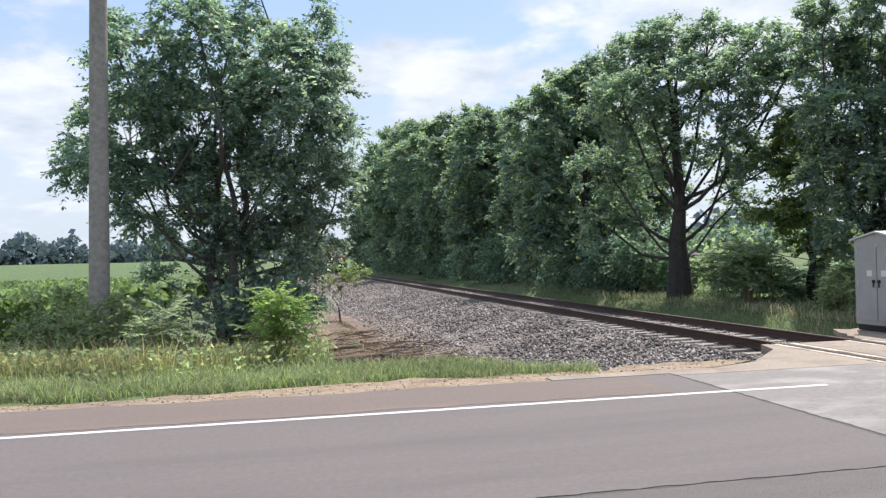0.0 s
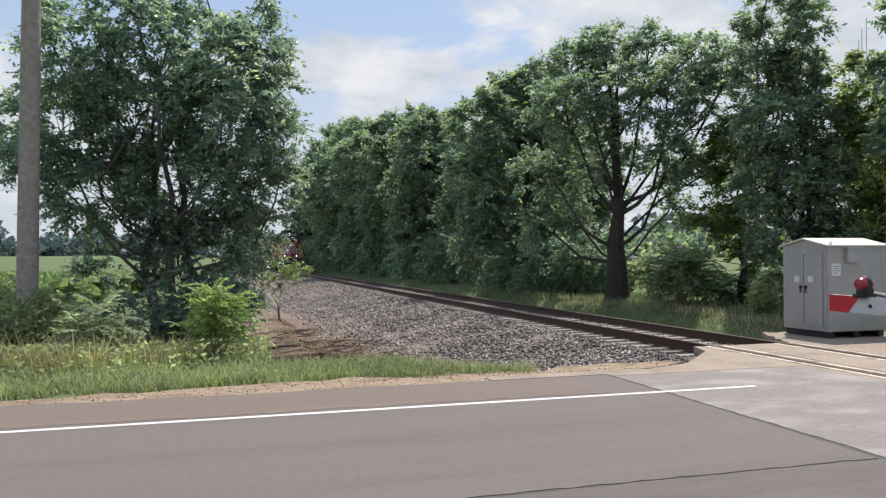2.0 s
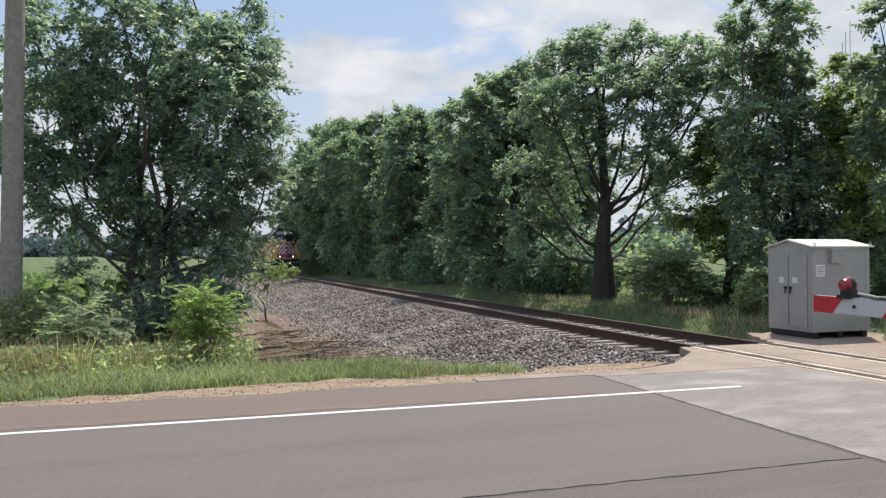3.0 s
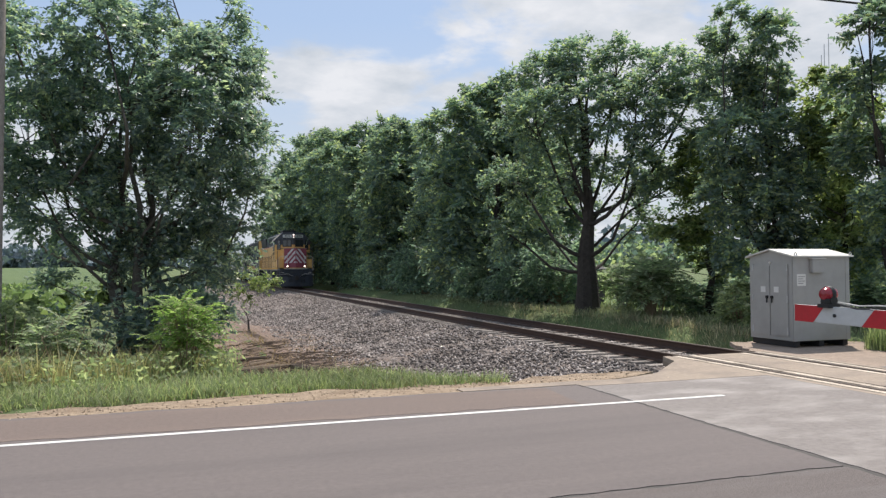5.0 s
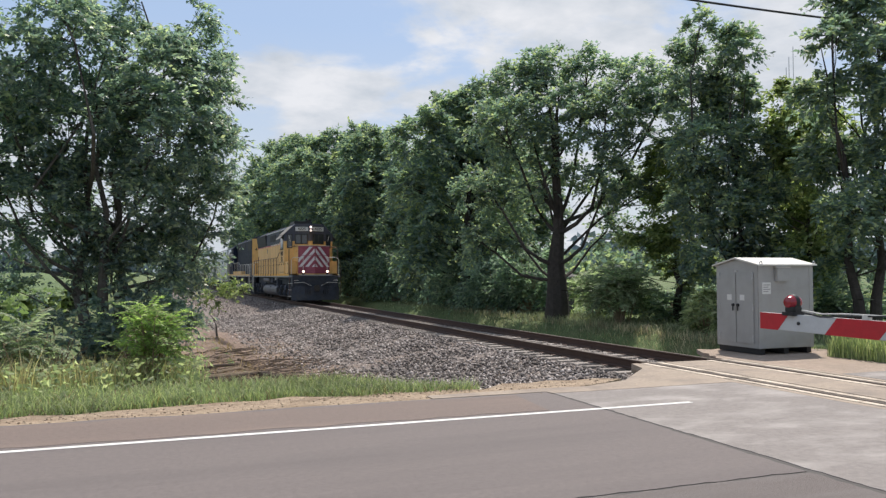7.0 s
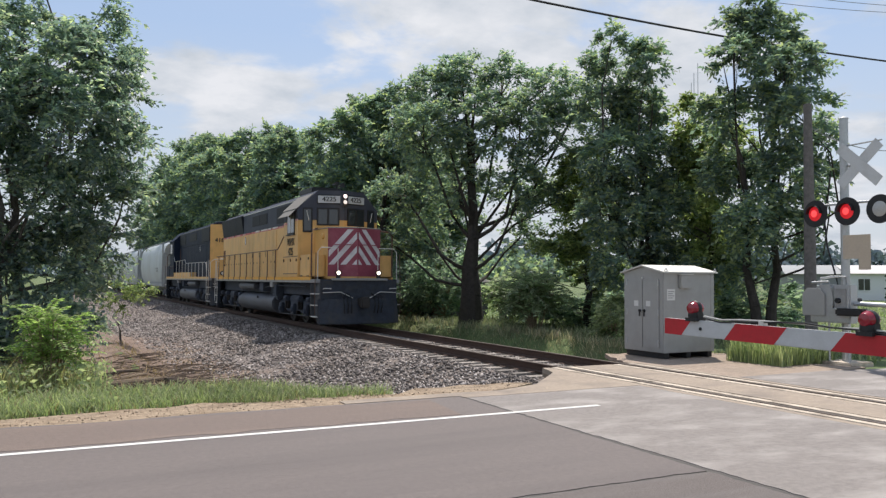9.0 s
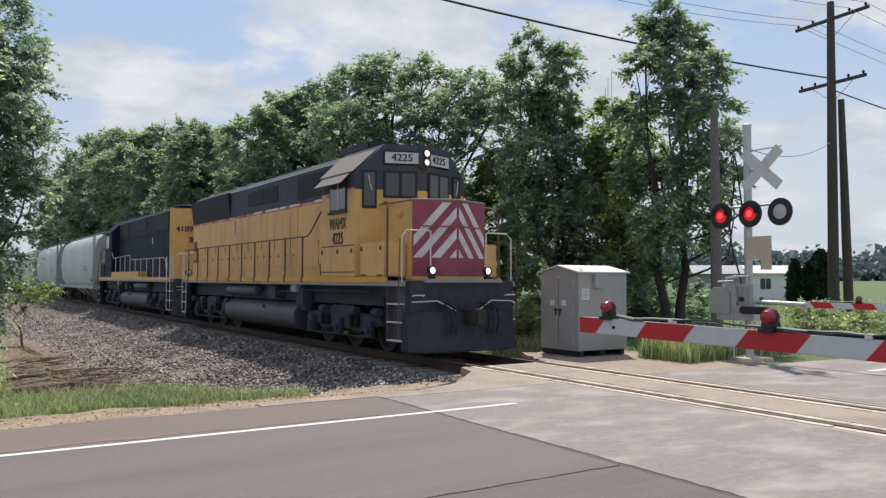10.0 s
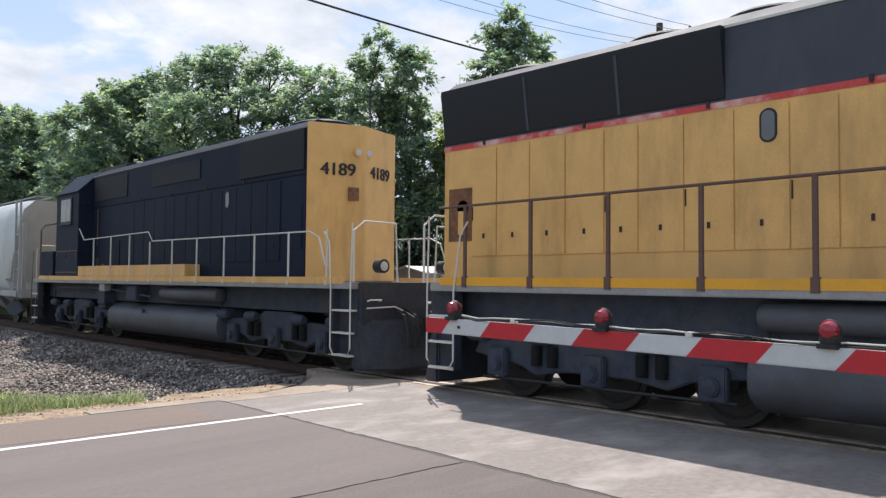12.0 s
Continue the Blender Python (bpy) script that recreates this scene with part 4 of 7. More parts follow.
    for k in range(360):
        a, b = r.uniform(0.6, 4.4), 12.9 + 9 * r.uniform(0, 1) ** 1.3
        z = max(ground_height(a, b), ballast_height(a) if a > 2.8 else -9) + 0.05
        az, ln = r.normal(0.2, 0.5), r.uniform(0.2, 0.75)
        way = Vector((math.cos(az), math.sin(az), 0)) * ln
        twigs.tube([(a, b, z), Vector((a, b, z + r.uniform(0, 0.05))) + way * 0.5, Vector((a, b, z + r.uniform(-0.01, 0.09))) + way], r.uniform(0.006, 0.016), 4, 0.004)
    solid("brush_litter", twigs, M["log"], "scattered dead twigs on the brown slope", "twigs", "stuff")
    solid("dry_litter", (v, f), M["leaf_dry"], "flattened dry stalks and twigs on the slope", "plant litter", "stuff")


build_ground()
build_road()
build_track()
build_ballast()


# ---- trees, shrubs, grass ----
def tree(name, label, x, y, spec, bark="bark", leaf="leaf_row", group=""):
    t = thing(name, label, "tree", pose(x, y, ground_height(x, y)), group)
    wood, cards = grow_tree(**spec)
    part("trunk", wood, M[bark], t)
    part("crown", cards, M[leaf], t)
    return t


def build_trees():
    tree("verge_tree", "broad-crowned dark green tree standing beside the track", -0.85, 19.9, dict(turn=2, trunk_r=0.24, leaf=0.06, seed=3, density=37, per=15, twigs=9, stems=3, spray=0.5, depth=1.3, fork=0.14, lobes=(
        (-1.95, 6.6, 0.95), (-0.9, 7.5, 0.85), (0.45, 7.7, 0.8), (1.95, 7.2, 0.8), (1.3, 6.7, 0.9), (-2.4, 5.1, 1.15), (-0.6, 5.6, 1.3), (1.2, 5.5, 1.3), (2.45, 5.4, 0.7), (-2.85, 4.2, 0.65), (-1.6, 3.7, 1.1),
        (0.3, 3.9, 1.4), (1.95, 3.9, 1.0), (2.6, 4.3, 0.34), (1.6, 2.7, 0.8), (1.75, 2.5, 0.36), (1.6, 1.4, 0.36), (-0.2, 2.6, 0.7), (-1.75, 1.75, 0.4), (0.9, 2.2, 0.6), (1.2, 1.3, 0.4), (1.7, 1.75, 0.4), (1.4, 0.95, 0.42), (-1.15, 8.45, 0.34), (-0.35, 8.5, 0.3), (0.75, 8.7, 0.32), (2.05, 8.3, 0.36), (2.55, 6.6, 0.34), (-2.6, 7.3, 0.36), (-3.5, 4.6, 0.3))), "pale_bark", "leaf")
    tree("sapling", "thin-stemmed sapling with a small olive crown on the gravel edge", 2.3, 27.0, dict(turn=0, trunk_r=0.035, leaf=0.05, seed=19, density=60, per=9, twigs=6, spray=0.26, depth=0.25, lobes=((-0.35, 1.4, 0.26), (0.0, 1.75, 0.28), (0.35, 1.5, 0.3), (0.6, 1.7, 0.2), (0.05, 1.35, 0.25))), "pale_bark", "leaf_light")
    a = tree("row_tree", "spreading mature tree with an open crown in the row", 14.6, 26.5, dict(turn=-18, trunk_r=0.40, leaf=0.078, seed=5, density=26, per=12, twigs=8, spray=0.55, depth=1.8, fork=0.17, lobes=(
        (-1.5, 9.1, 1.0), (-0.2, 9.8, 1.05), (1.25, 9.4, 0.95), (2.75, 9.1, 0.95), (3.85, 8.5, 0.8), (-2.0, 7.2, 1.2), (-0.25, 7.7, 1.35), (1.5, 7.4, 1.25), (3.2, 7.0, 1.1), (-2.4, 5.1, 1.1), (-0.5, 5.4, 1.2), (1.7, 5.1, 1.1), (3.4, 4.8, 1.0), (-1.6, 3.3, 0.8), (2.3, 3.4, 0.7), (-2.8, 3.0, 0.8))), group="trees along the track")
    b = tree("row_tree", "tall narrow tree with dark foliage in the row", 17.0, 19.6, dict(turn=-18, trunk_r=0.19, leaf=0.078, seed=8, density=56, per=11, twigs=8, stems=2, spray=0.42, depth=0.9, fork=0.2, lobes=(
        (-1.1, 9.3, 0.32), (-0.95, 8.75, 0.5), (0.1, 8.6, 0.65), (-1.05, 7.2, 0.8), (0.3, 7.2, 0.85), (-0.9, 5.5, 0.95), (0.6, 5.5, 0.85), (-1.25, 3.8, 0.85), (0.1, 3.8, 0.95), (0.8, 2.3, 0.75), (-0.9, 2.1, 0.75))), group="trees along the track")
    c = tree("row_tree", "tall tree with layered feathery foliage at the row's end", 18.0, 15.7, dict(turn=-29, trunk_r=0.19, leaf=0.078, seed=13, density=54, per=11, twigs=7, stems=2, spray=0.45, depth=0.9, fork=0.2, lobes=(
        (0.0, 9.6, 0.5), (-0.55, 9.0, 0.5), (0.45, 8.8, 0.7), (-0.95, 7.9, 0.45), (0.3, 7.4, 0.8), (1.35, 8.2, 0.4), (-0.9, 6.5, 0.65), (0.6, 6.2, 0.8), (2.0, 6.1, 0.42), (-0.8, 4.9, 0.7), (0.45, 4.6, 0.85), (1.85, 4.6, 0.45), (-0.65, 3.3, 0.7), (0.7, 3.1, 0.6), (-0.4, 1.9, 0.5))), group="trees along the track")
    d = tree("row_tree", "dense full-crowned tree in the row", 15.2, 37.0, dict(turn=-18, trunk_r=0.3, leaf=0.13, seed=21, density=17, per=12, twigs=8, spray=0.7, depth=1.9, fork=0.2, lobes=(
        (-0.9, 9.9, 1.2), (0.75, 10.6, 1.15), (1.8, 9.6, 1.0), (-2.2, 8.4, 1.3), (-0.5, 7.6, 1.6), (1.1, 7.8, 1.6), (2.4, 7.0, 1.3), (-2.4, 5.9, 1.4), (0.2, 5.2, 1.7), (2.2, 4.8, 1.4), (-1.6, 3.6, 1.3), (0.9, 2.8, 1.3), (2.4, 2.6, 1.0), (-2.6, 2.4, 1.0))), group="trees along the track")
    e = tree("row_tree", "young tree with yellow-green foliage between taller ones", 18.6, 18.4, dict(turn=-22, trunk_r=0.12, leaf=0.076, seed=27, density=44, per=11, twigs=8, spray=0.42, depth=0.7, lobes=(
        (0.0, 6.9, 0.7), (-0.6, 6.0, 0.7), (0.7, 5.9, 0.65), (0.0, 4.8, 0.9), (-0.7, 3.6, 0.8), (0.7, 3.4, 0.8), (0.0, 2.3, 0.8))), leaf="leaf_light", group="trees along the track")
    a.scale, d.scale = (1, 1, 0.99), (1, 1, 0.99)
    t = copy_thing(e, pose(17.9, 23.6, -0.1, 0, 0, 130))
    t.scale = (1.15, 1.15, 0.88)
    t = copy_thing(b, pose(21.4, 21.4, -0.1, 0, 0, 70))
    t.scale = (0.8, 0.8, 0.72)
    for x, y, h, az in ((16.4, 46, 0.84, 80), (15.6, 54, 1.03, 190), (16.0, 63, 1.2, 300), (15.4, 72, 1.3, 20), (15.7, 82, 1.4, 120), (15.3, 93, 1.48, 230), (16.4, 106, 1.55, 60), (17, 121, 1.5, 170), (18, 138, 1.5, 270), (23, 47, 0.9, 10), (22, 60, 1.0, 140)):
        t = copy_thing(d, pose(x, y, -0.1, 0, 0, az))
        t.scale = (h, h, h)


def shrub(name, label, x, y, r, h, n, leaf, mat, seed, group="", clumps=26, low=0.1, category="shrub", stalk=0.02):
    rng = np.random.default_rng(seed)
    t = thing(name, label, category, pose(x, y, ground_height(x, y)), group)
    c = rng.normal(size=(clumps, 3)); c /= np.linalg.norm(c, axis=1)[:, None]
    c *= rng.uniform(0.45, 1.0, clumps)[:, None] * [r, r, h * 0.45]
    c[:, 2] += h * 0.55
    c[:, 2] = c[:, 2].clip(low, h)
    g = Geo()
    for p in c:
        g.tube([(p[0] * 0.1, p[1] * 0.1, -0.05), (p[0] * 0.5, p[1] * 0.5, p[2] * 0.6), tuple(p)], stalk, 4, stalk * 0.3, caps=False)
    part("stems", g, M["twig"], t)
    out = c - [0, 0, h * 0.35]
    out /= np.linalg.norm(out, axis=1)[:, None]
    part("foliage", sprays(c, out, 0.5 * r, max(6, n // clumps // 9), leaf, rng, 9, 0.4), M[mat], t)
    return t


def sumac(label, x, y, r, h, fronds, mat, seed, size=0.6, name="sumac_shrub"):
    """Shrub of upright stems with arching feathered leaves, each a rib with paired leaflets."""
    rng = np.random.default_rng(seed)
    t = thing(name, label, "shrub", pose(x, y, ground_height(x, y)))
    stem, v, f = Geo(), [], []
    tops = []
    for k in range(max(5, fronds // 11)):
        a, u = rng.uniform(0, 2 * math.pi), math.sqrt(rng.uniform(0, 1))
        top = Vector((math.cos(a) * r * 0.62 * u, math.sin(a) * r * 0.62 * u, h * rng.uniform(0.5, 0.92) * (1 - 0.25 * u)))
        stem.tube([(top.x * 0.25, top.y * 0.25, -0.06), (top.x * 0.6, top.y * 0.6, top.z * 0.5), tuple(top)], 0.018, 5, 0.007, caps=False)
        tops.append(top)
    for k in range(fronds):
        top = tops[k % len(tops)] * 1.0
        top.z *= rng.uniform(0.45, 1.0) if k % 3 else 1.0
        a = rng.uniform(0, 2 * math.pi)
        out = Vector((math.cos(a), math.sin(a), 0))
        side = Vector((-out.y, out.x, 0))
        ln, lift, droop = size * rng.uniform(0.7, 1.15), rng.uniform(0.35, 1.1), rng.uniform(0.35, 0.9)
        rib = [top + out * ln * s + Vector((0, 0, ln * (lift * s - droop * s * s))) for s in (i / 11 for i in range(12))]
        stem.tube(rib[::3] + [rib[-1]], 0.004, 3, 0.002, caps=False)
        for i in range(2, 12):
            way = (rib[i] - rib[i - 1]).normalized()
            long = size * 0.24 * (1 - 0.55 * abs(i / 11 - 0.5)) * rng.uniform(0.85, 1.15)
            for q in (-1, 1):
                d = (side * q + way * 0.45 + Vector((0, 0, rng.uniform(-0.55, 0.05)))).normalized()
                w = way * long * 0.2
                b = len(v)
                v += [rib[i], rib[i] + d * long * 0.5 + w, rib[i] + d * long, rib[i] + d * long * 0.5 - w]
                f.append((b, b + 1, b + 2, b + 3))
    part("stem", stem, M["twig"], t)
    part("foliage", (np.array([tuple(p) for p in v]), np.array(f)), M[mat], t, "arching feathered leaves")
    return t


def build_shrubs():
    sumac("bright lime-green shrub with arching feathered leaves below the tree", 0.12, 13.7, 0.62, 1.6, 190, "leaf_lime", 1, 0.46)
    sumac("pale green open shrub with drooping feathered leaves in tall weeds", -1.75, 14.3, 0.72, 1.45, 100, "leaf_pale", 2, 0.5)
    shrub("weed_clump", "grey-green leafy weeds by the wooden pole", -3.0, 16.6, 0.95, 1.5, 3800, 0.05, "leaf_weed", 3, clumps=40)
    shrub("weed_clump", "grey-green leafy weeds behind the wooden pole", -4.3, 17.6, 1.0, 1.6, 3800, 0.05, "leaf_weed", 4, clumps=40)
    shrub("weed_clump", "dark leafy brush round the tree trunks", -1.6, 18.4, 1.1, 1.4, 3200, 0.06, "leaf", 5, clumps=40)
    shrub("weed_clump", "dark leafy brush round the tree trunks", -0.2, 18.6, 0.9, 1.7, 1800, 0.09, "leaf", 6)
    # undergrowth below the row of trees
    sumac("light green shrub with arching leaves below the row", 15.0, 22.7, 1.25, 2.3, 250, "leaf_pale", 7, 0.95, "roadside_shrub")
    low = sumac("pale green shrub with loose arching leaves below the row", 16.6, 25.4, 1.1, 1.9, 170, "leaf_pale", 14, 0.9, "roadside_shrub")
    t = copy_thing(low, pose(17.4, 28.6, -0.1, 0, 0, 140))
    t.scale = (1.15, 1.15, 1.1)
    shrub("roadside_shrub", "dark shrub behind the grey cabinet", 16.3, 17.6, 1.2, 2.2, 4600, 0.07, "leaf_row", 8, clumps=44)
    shrub("roadside_shrub", "leafy brush at the cabinet's back", 14.4, 17.8, 0.6, 1.2, 900, 0.08, "leaf_weed", 9)
    rng = random.Random(3)
    under = shrub("undergrowth", "dense dark undergrowth below the row of trees", 15.5, 31, 1.7, 3.0, 6000, 0.10, "leaf_under", 10, "undergrowth along the track", clumps=50)
    for i, y in enumerate((36, 38.5, 41, 45, 49, 53, 58, 63, 68, 74, 80, 87, 95, 104, 114, 126)):
        s = rng.uniform(0.85, 1.1) + i * 0.035
        t = copy_thing(under, pose((15.2 if y > 30 else 18.5) + rng.uniform(-0.5, 0.7), y, -0.1, 0, 0, rng.uniform(0, 360)))
        t.scale = (s, s, s)
    for x, y, k in ((18.4, 24.4, 0.42), (19.6, 29.5, 0.32), (19.4, 21.0, 0.42), (21.5, 25.0, 0.5), (20.8, 18.4, 0.6), (14.9, 33.0, 0.8)):
        t = copy_thing(under, pose(x, y, -0.1, 0, 0, rng.uniform(0, 360)))
        t.scale = (0.95, 0.95, k)
    shrub("hedge_shrub", "low green roadside shrub beyond the far gate", 22.6, 14.2, 1.1, 0.95, 2200, 0.07, "leaf_weed", 12)
    shrub("hedge_shrub", "low green roadside shrub beyond the far gate", 24.4, 14.4, 1.1, 0.95, 2200, 0.07, "leaf_weed", 13)


def strip(n, x0, x1, y0, y1, rng, edge=0.25):
    p = np.stack([rng.uniform(x0, x1, n), rng.uniform(y0, y1, n), np.zeros(n)], 1)
    wob = edge * np.sin(p[:, 0] * 1.3) + edge * 0.6 * np.sin(p[:, 0] * 3.7 + 1)
    patch = np.array([noise.noise(Vector((a * 0.9, b * 0.9, 3.0))) for a, b, _ in p])
    p = p[(p[:, 1] > y0 + wob * 0.6 + 0.2) & (patch > -0.55)]
    p[:, 2] = [ground_height(a, b) - 0.01 for a, b, _ in p]
    return p


def build_grass():
    r = np.random.default_rng(17)
    p = np.concatenate([strip(30000, -8, 4.6, 10.5, 12.6, r), strip(6000, -25, -8, 10.5, 13.0, r)])
    p = p[p[:, 1] < np.interp(p[:, 0], (2.4, 3.2, 4.2, 4.8), (13, 12.2, 11.3, 10.9))]
    q = p[r.uniform(0, 1, len(p)) < 0.10]
    solid("dead_grass", blades(q, 0.11, 0.012, r, 1.6), M["leaf_dry"], "brown dead blades lying in the verge", "grass", "stuff")
    # short and long patches
    tall = np.array([0.5 + 1.1 * max(0.0, 0.5 + noise.noise(Vector((a * 0.7, b * 1.3, 9.0)))) for a, b, _ in p])
    p = p[r.uniform(0, 1, len(p)) < 0.45 + 0.4 * tall]
    solid("verge_grass", blades(p, 0.13, 0.013, r, 0.8), M["grass"], "mown green verge grass along the shoulder", "grass", "stuff")
    p = np.concatenate([strip(5200, -9, 0.9, 12.3, 15.5, r, 0.3), strip(1800, -9, -2, 15, 18.5, r, 0.3)])
    solid("tall_weeds", blades(p, 0.30, 0.013, r, 0.5), M["grass"], "tall green grass and weeds below the tree", "grass", "stuff")
    p = np.concatenate([strip(4600, -9, 0.7, 12.5, 15.2, r, 0.4), strip(1600, -9, -1.5, 12.2, 13.6, r, 0.4)])
    solid("dry_weeds", blades(p, 0.40, 0.014, r, 0.5), M["dry_grass"], "yellowish dry weeds among the green grass", "grass", "stuff")
    p = strip(11000, -9, 1.0, 12.0, 16.5, r, 0.4)
    p[:, 2] += r.uniform(0.03, 1, len(p)) ** 1.6 * 0.5
    solid("broad_weeds", leaf_cards(p, 0.045, r, tilt=0.5, long=2.0), M["leaf_weed"], "low broad-leaved weeds among the grass", "weeds", "stuff")
    p = strip(2600, -8, 4.2, 10.9, 12.4, r, 0.3)
    p = p[p[:, 1] < np.interp(p[:, 0], (2.4, 3.2, 4.2, 4.8), (13, 12.2, 11.3, 10.9))]
    p[:, 2] += r.uniform(0.02, 0.13, len(p))
    solid("verge_clover", leaf_cards(p, 0.03, r, tilt=0.3, long=1.5), M["leaf_weed"], "clover and small weeds in the verge", "weeds", "stuff")
    p = np.concatenate([strip(3600, 12.9, 14.6, 10.8, 12.3, r, 0.15)])
    solid("cabinet_grass", blades(p, 0.42, 0.02, r, 0.25), M["grass"], "bright tall grass tuft beside the gravel", "grass", "stuff")
    p = np.concatenate([strip(9000, 11.9, 16.5, 15.8, 30, r, 0.3), strip(3500, 12.9, 16.5, 30, 45, r, 0.3), strip(2500, 15.6, 24, 11, 16.5, r, 0.3)])
    solid("track_weeds", blades(p, 0.16, 0.018, r, 0.8), M["rank_grass"], "pale rank grass between track and trees", "grass", "stuff")
    p = np.concatenate([strip(1300, 12.4, 13.6, 16.0, 22.5, r, 0.4), strip(700, 12.6, 13.6, 23, 34, r, 0.4)])
    solid("dry_track_grass", blades(p, 0.20, 0.014, r, 0.9), M["tan_grass"], "pale tan dry grass beside the track", "grass", "stuff")
    p = strip(1600, 11.4, 14.4, 13.2, 15.4, r, 0.3)
    solid("gravel_weeds", blades(p, 0.12, 0.014, r, 0.8), M["grass"], "sparse weeds at the edge of the gravel", "grass", "stuff")
    p = strip(22000, 15.5, 60, 10.2, 60, r, 0.3)
    solid("lawn", blades(p, 0.16, 0.05, r, 0.6), M["grass"], "sunlit rough lawn beyond the tracks", "grass", "stuff")


def build_field():
    # crop: leafy edge near by, then a bumpy canopy to the horizon
    r = np.random.default_rng(23)
    n = 42000
    x = r.uniform(-30, -2.5, n); y = 19.5 + 26 * r.uniform(0, 1, n) ** 1.6
    z = np.array([ground_height(a, b) for a, b in zip(x, y)]) + r.uniform(0.1, 1, n) ** 0.6 * 1.45
    keep = x < -3.0 - (y - 19.5) * 0.02
    p = np.stack([x, y, z], 1)[keep]
    solid("crop_edge", leaf_cards(p, 0.13, r, tilt=0.8, long=2.6), M["crop"], "leafy green crop at the field's edge", "crop", "stuff")
    g = Geo()
    xs = list(np.arange(-60, -3, 3.0)) + [-3.0]
    xs = [-1400, -900, -600, -400, -260, -170, -120, -85] + xs
    ys = list(np.arange(26, 60, 2.0)) + [66, 75, 88, 105, 130, 165, 210, 280, 380, 520, 700, 900]
    rng = random.Random(9)
    nx = len(xs)
    g.v = [(a + rng.uniform(-0.4, 0.4), b, ground_height(a, b) + 1.38 + rng.uniform(-0.07, 0.07) * min(3, b / 40)) for b in ys for a in xs]
    g.f = [(j * nx + i, j * nx + i + 1, (j + 1) * nx + i + 1, (j + 1) * nx + i) for j in range(len(ys) - 1) for i in range(nx - 1)]
    solid("crop_field", g, M["field"], "wide green crop field", "field", "stuff")


def wood_band(name, label, x0, y0, x1, y1, h, n, size, mat, seed):
    """A distant belt of trees: an uneven bank of large leaf clumps."""
    r = np.random.default_rng(seed)
    s = r.uniform(0, 1, n)
    top = h * (0.62 + 0.25 * np.sin(s * 41 + seed) * np.sin(s * 17) + 0.18 * np.sin(s * 113) + 0.12 * r.normal(size=n)).clip(0.3, 1.15)
    depth = r.normal(size=n) * h * 0.5
    dx, dy = x1 - x0, y1 - y0
    ln = math.hypot(dx, dy)
    x, y = x0 + dx * s - dy / ln * depth, y0 + dy * s + dx / ln * depth
    base = np.array([ground_height(a, b) for a, b in zip(x, y)])
    p = np.stack([x, y, base + top * r.uniform(0, 1, n) ** 0.7], 1)
    solid(name, leaf_cards(p, size, r, tilt=0.8, long=1.2), M[mat], label, "woods", "stuff")


M["field"] = material("field_canopy", (0.085, 0.135, 0.04), 0.8, spread=0.35, grain=0.8, fine=6, stain=(0.13, 0.17, 0.055), stain_size=20, stain_amount=0.6, bump=0.8, bump_depth=0.2)
build_trees()
build_shrubs()
build_grass()
build_field()
wood_band("far_woods", "haze-tinted tree line at the far side of the field", -420, 470, 60, 560, 20, 16000, 3.0, "leaf_far", 31)
wood_band("far_woods", "haze-tinted tree line beyond the lawn", 150, 260, 620, 150, 16, 20000, 2.4, "leaf_far", 37)
wood_band("far_woods", "green woods behind the row of trees", 40, 190, 190, 230, 9, 5000, 1.8, "leaf_row", 41)


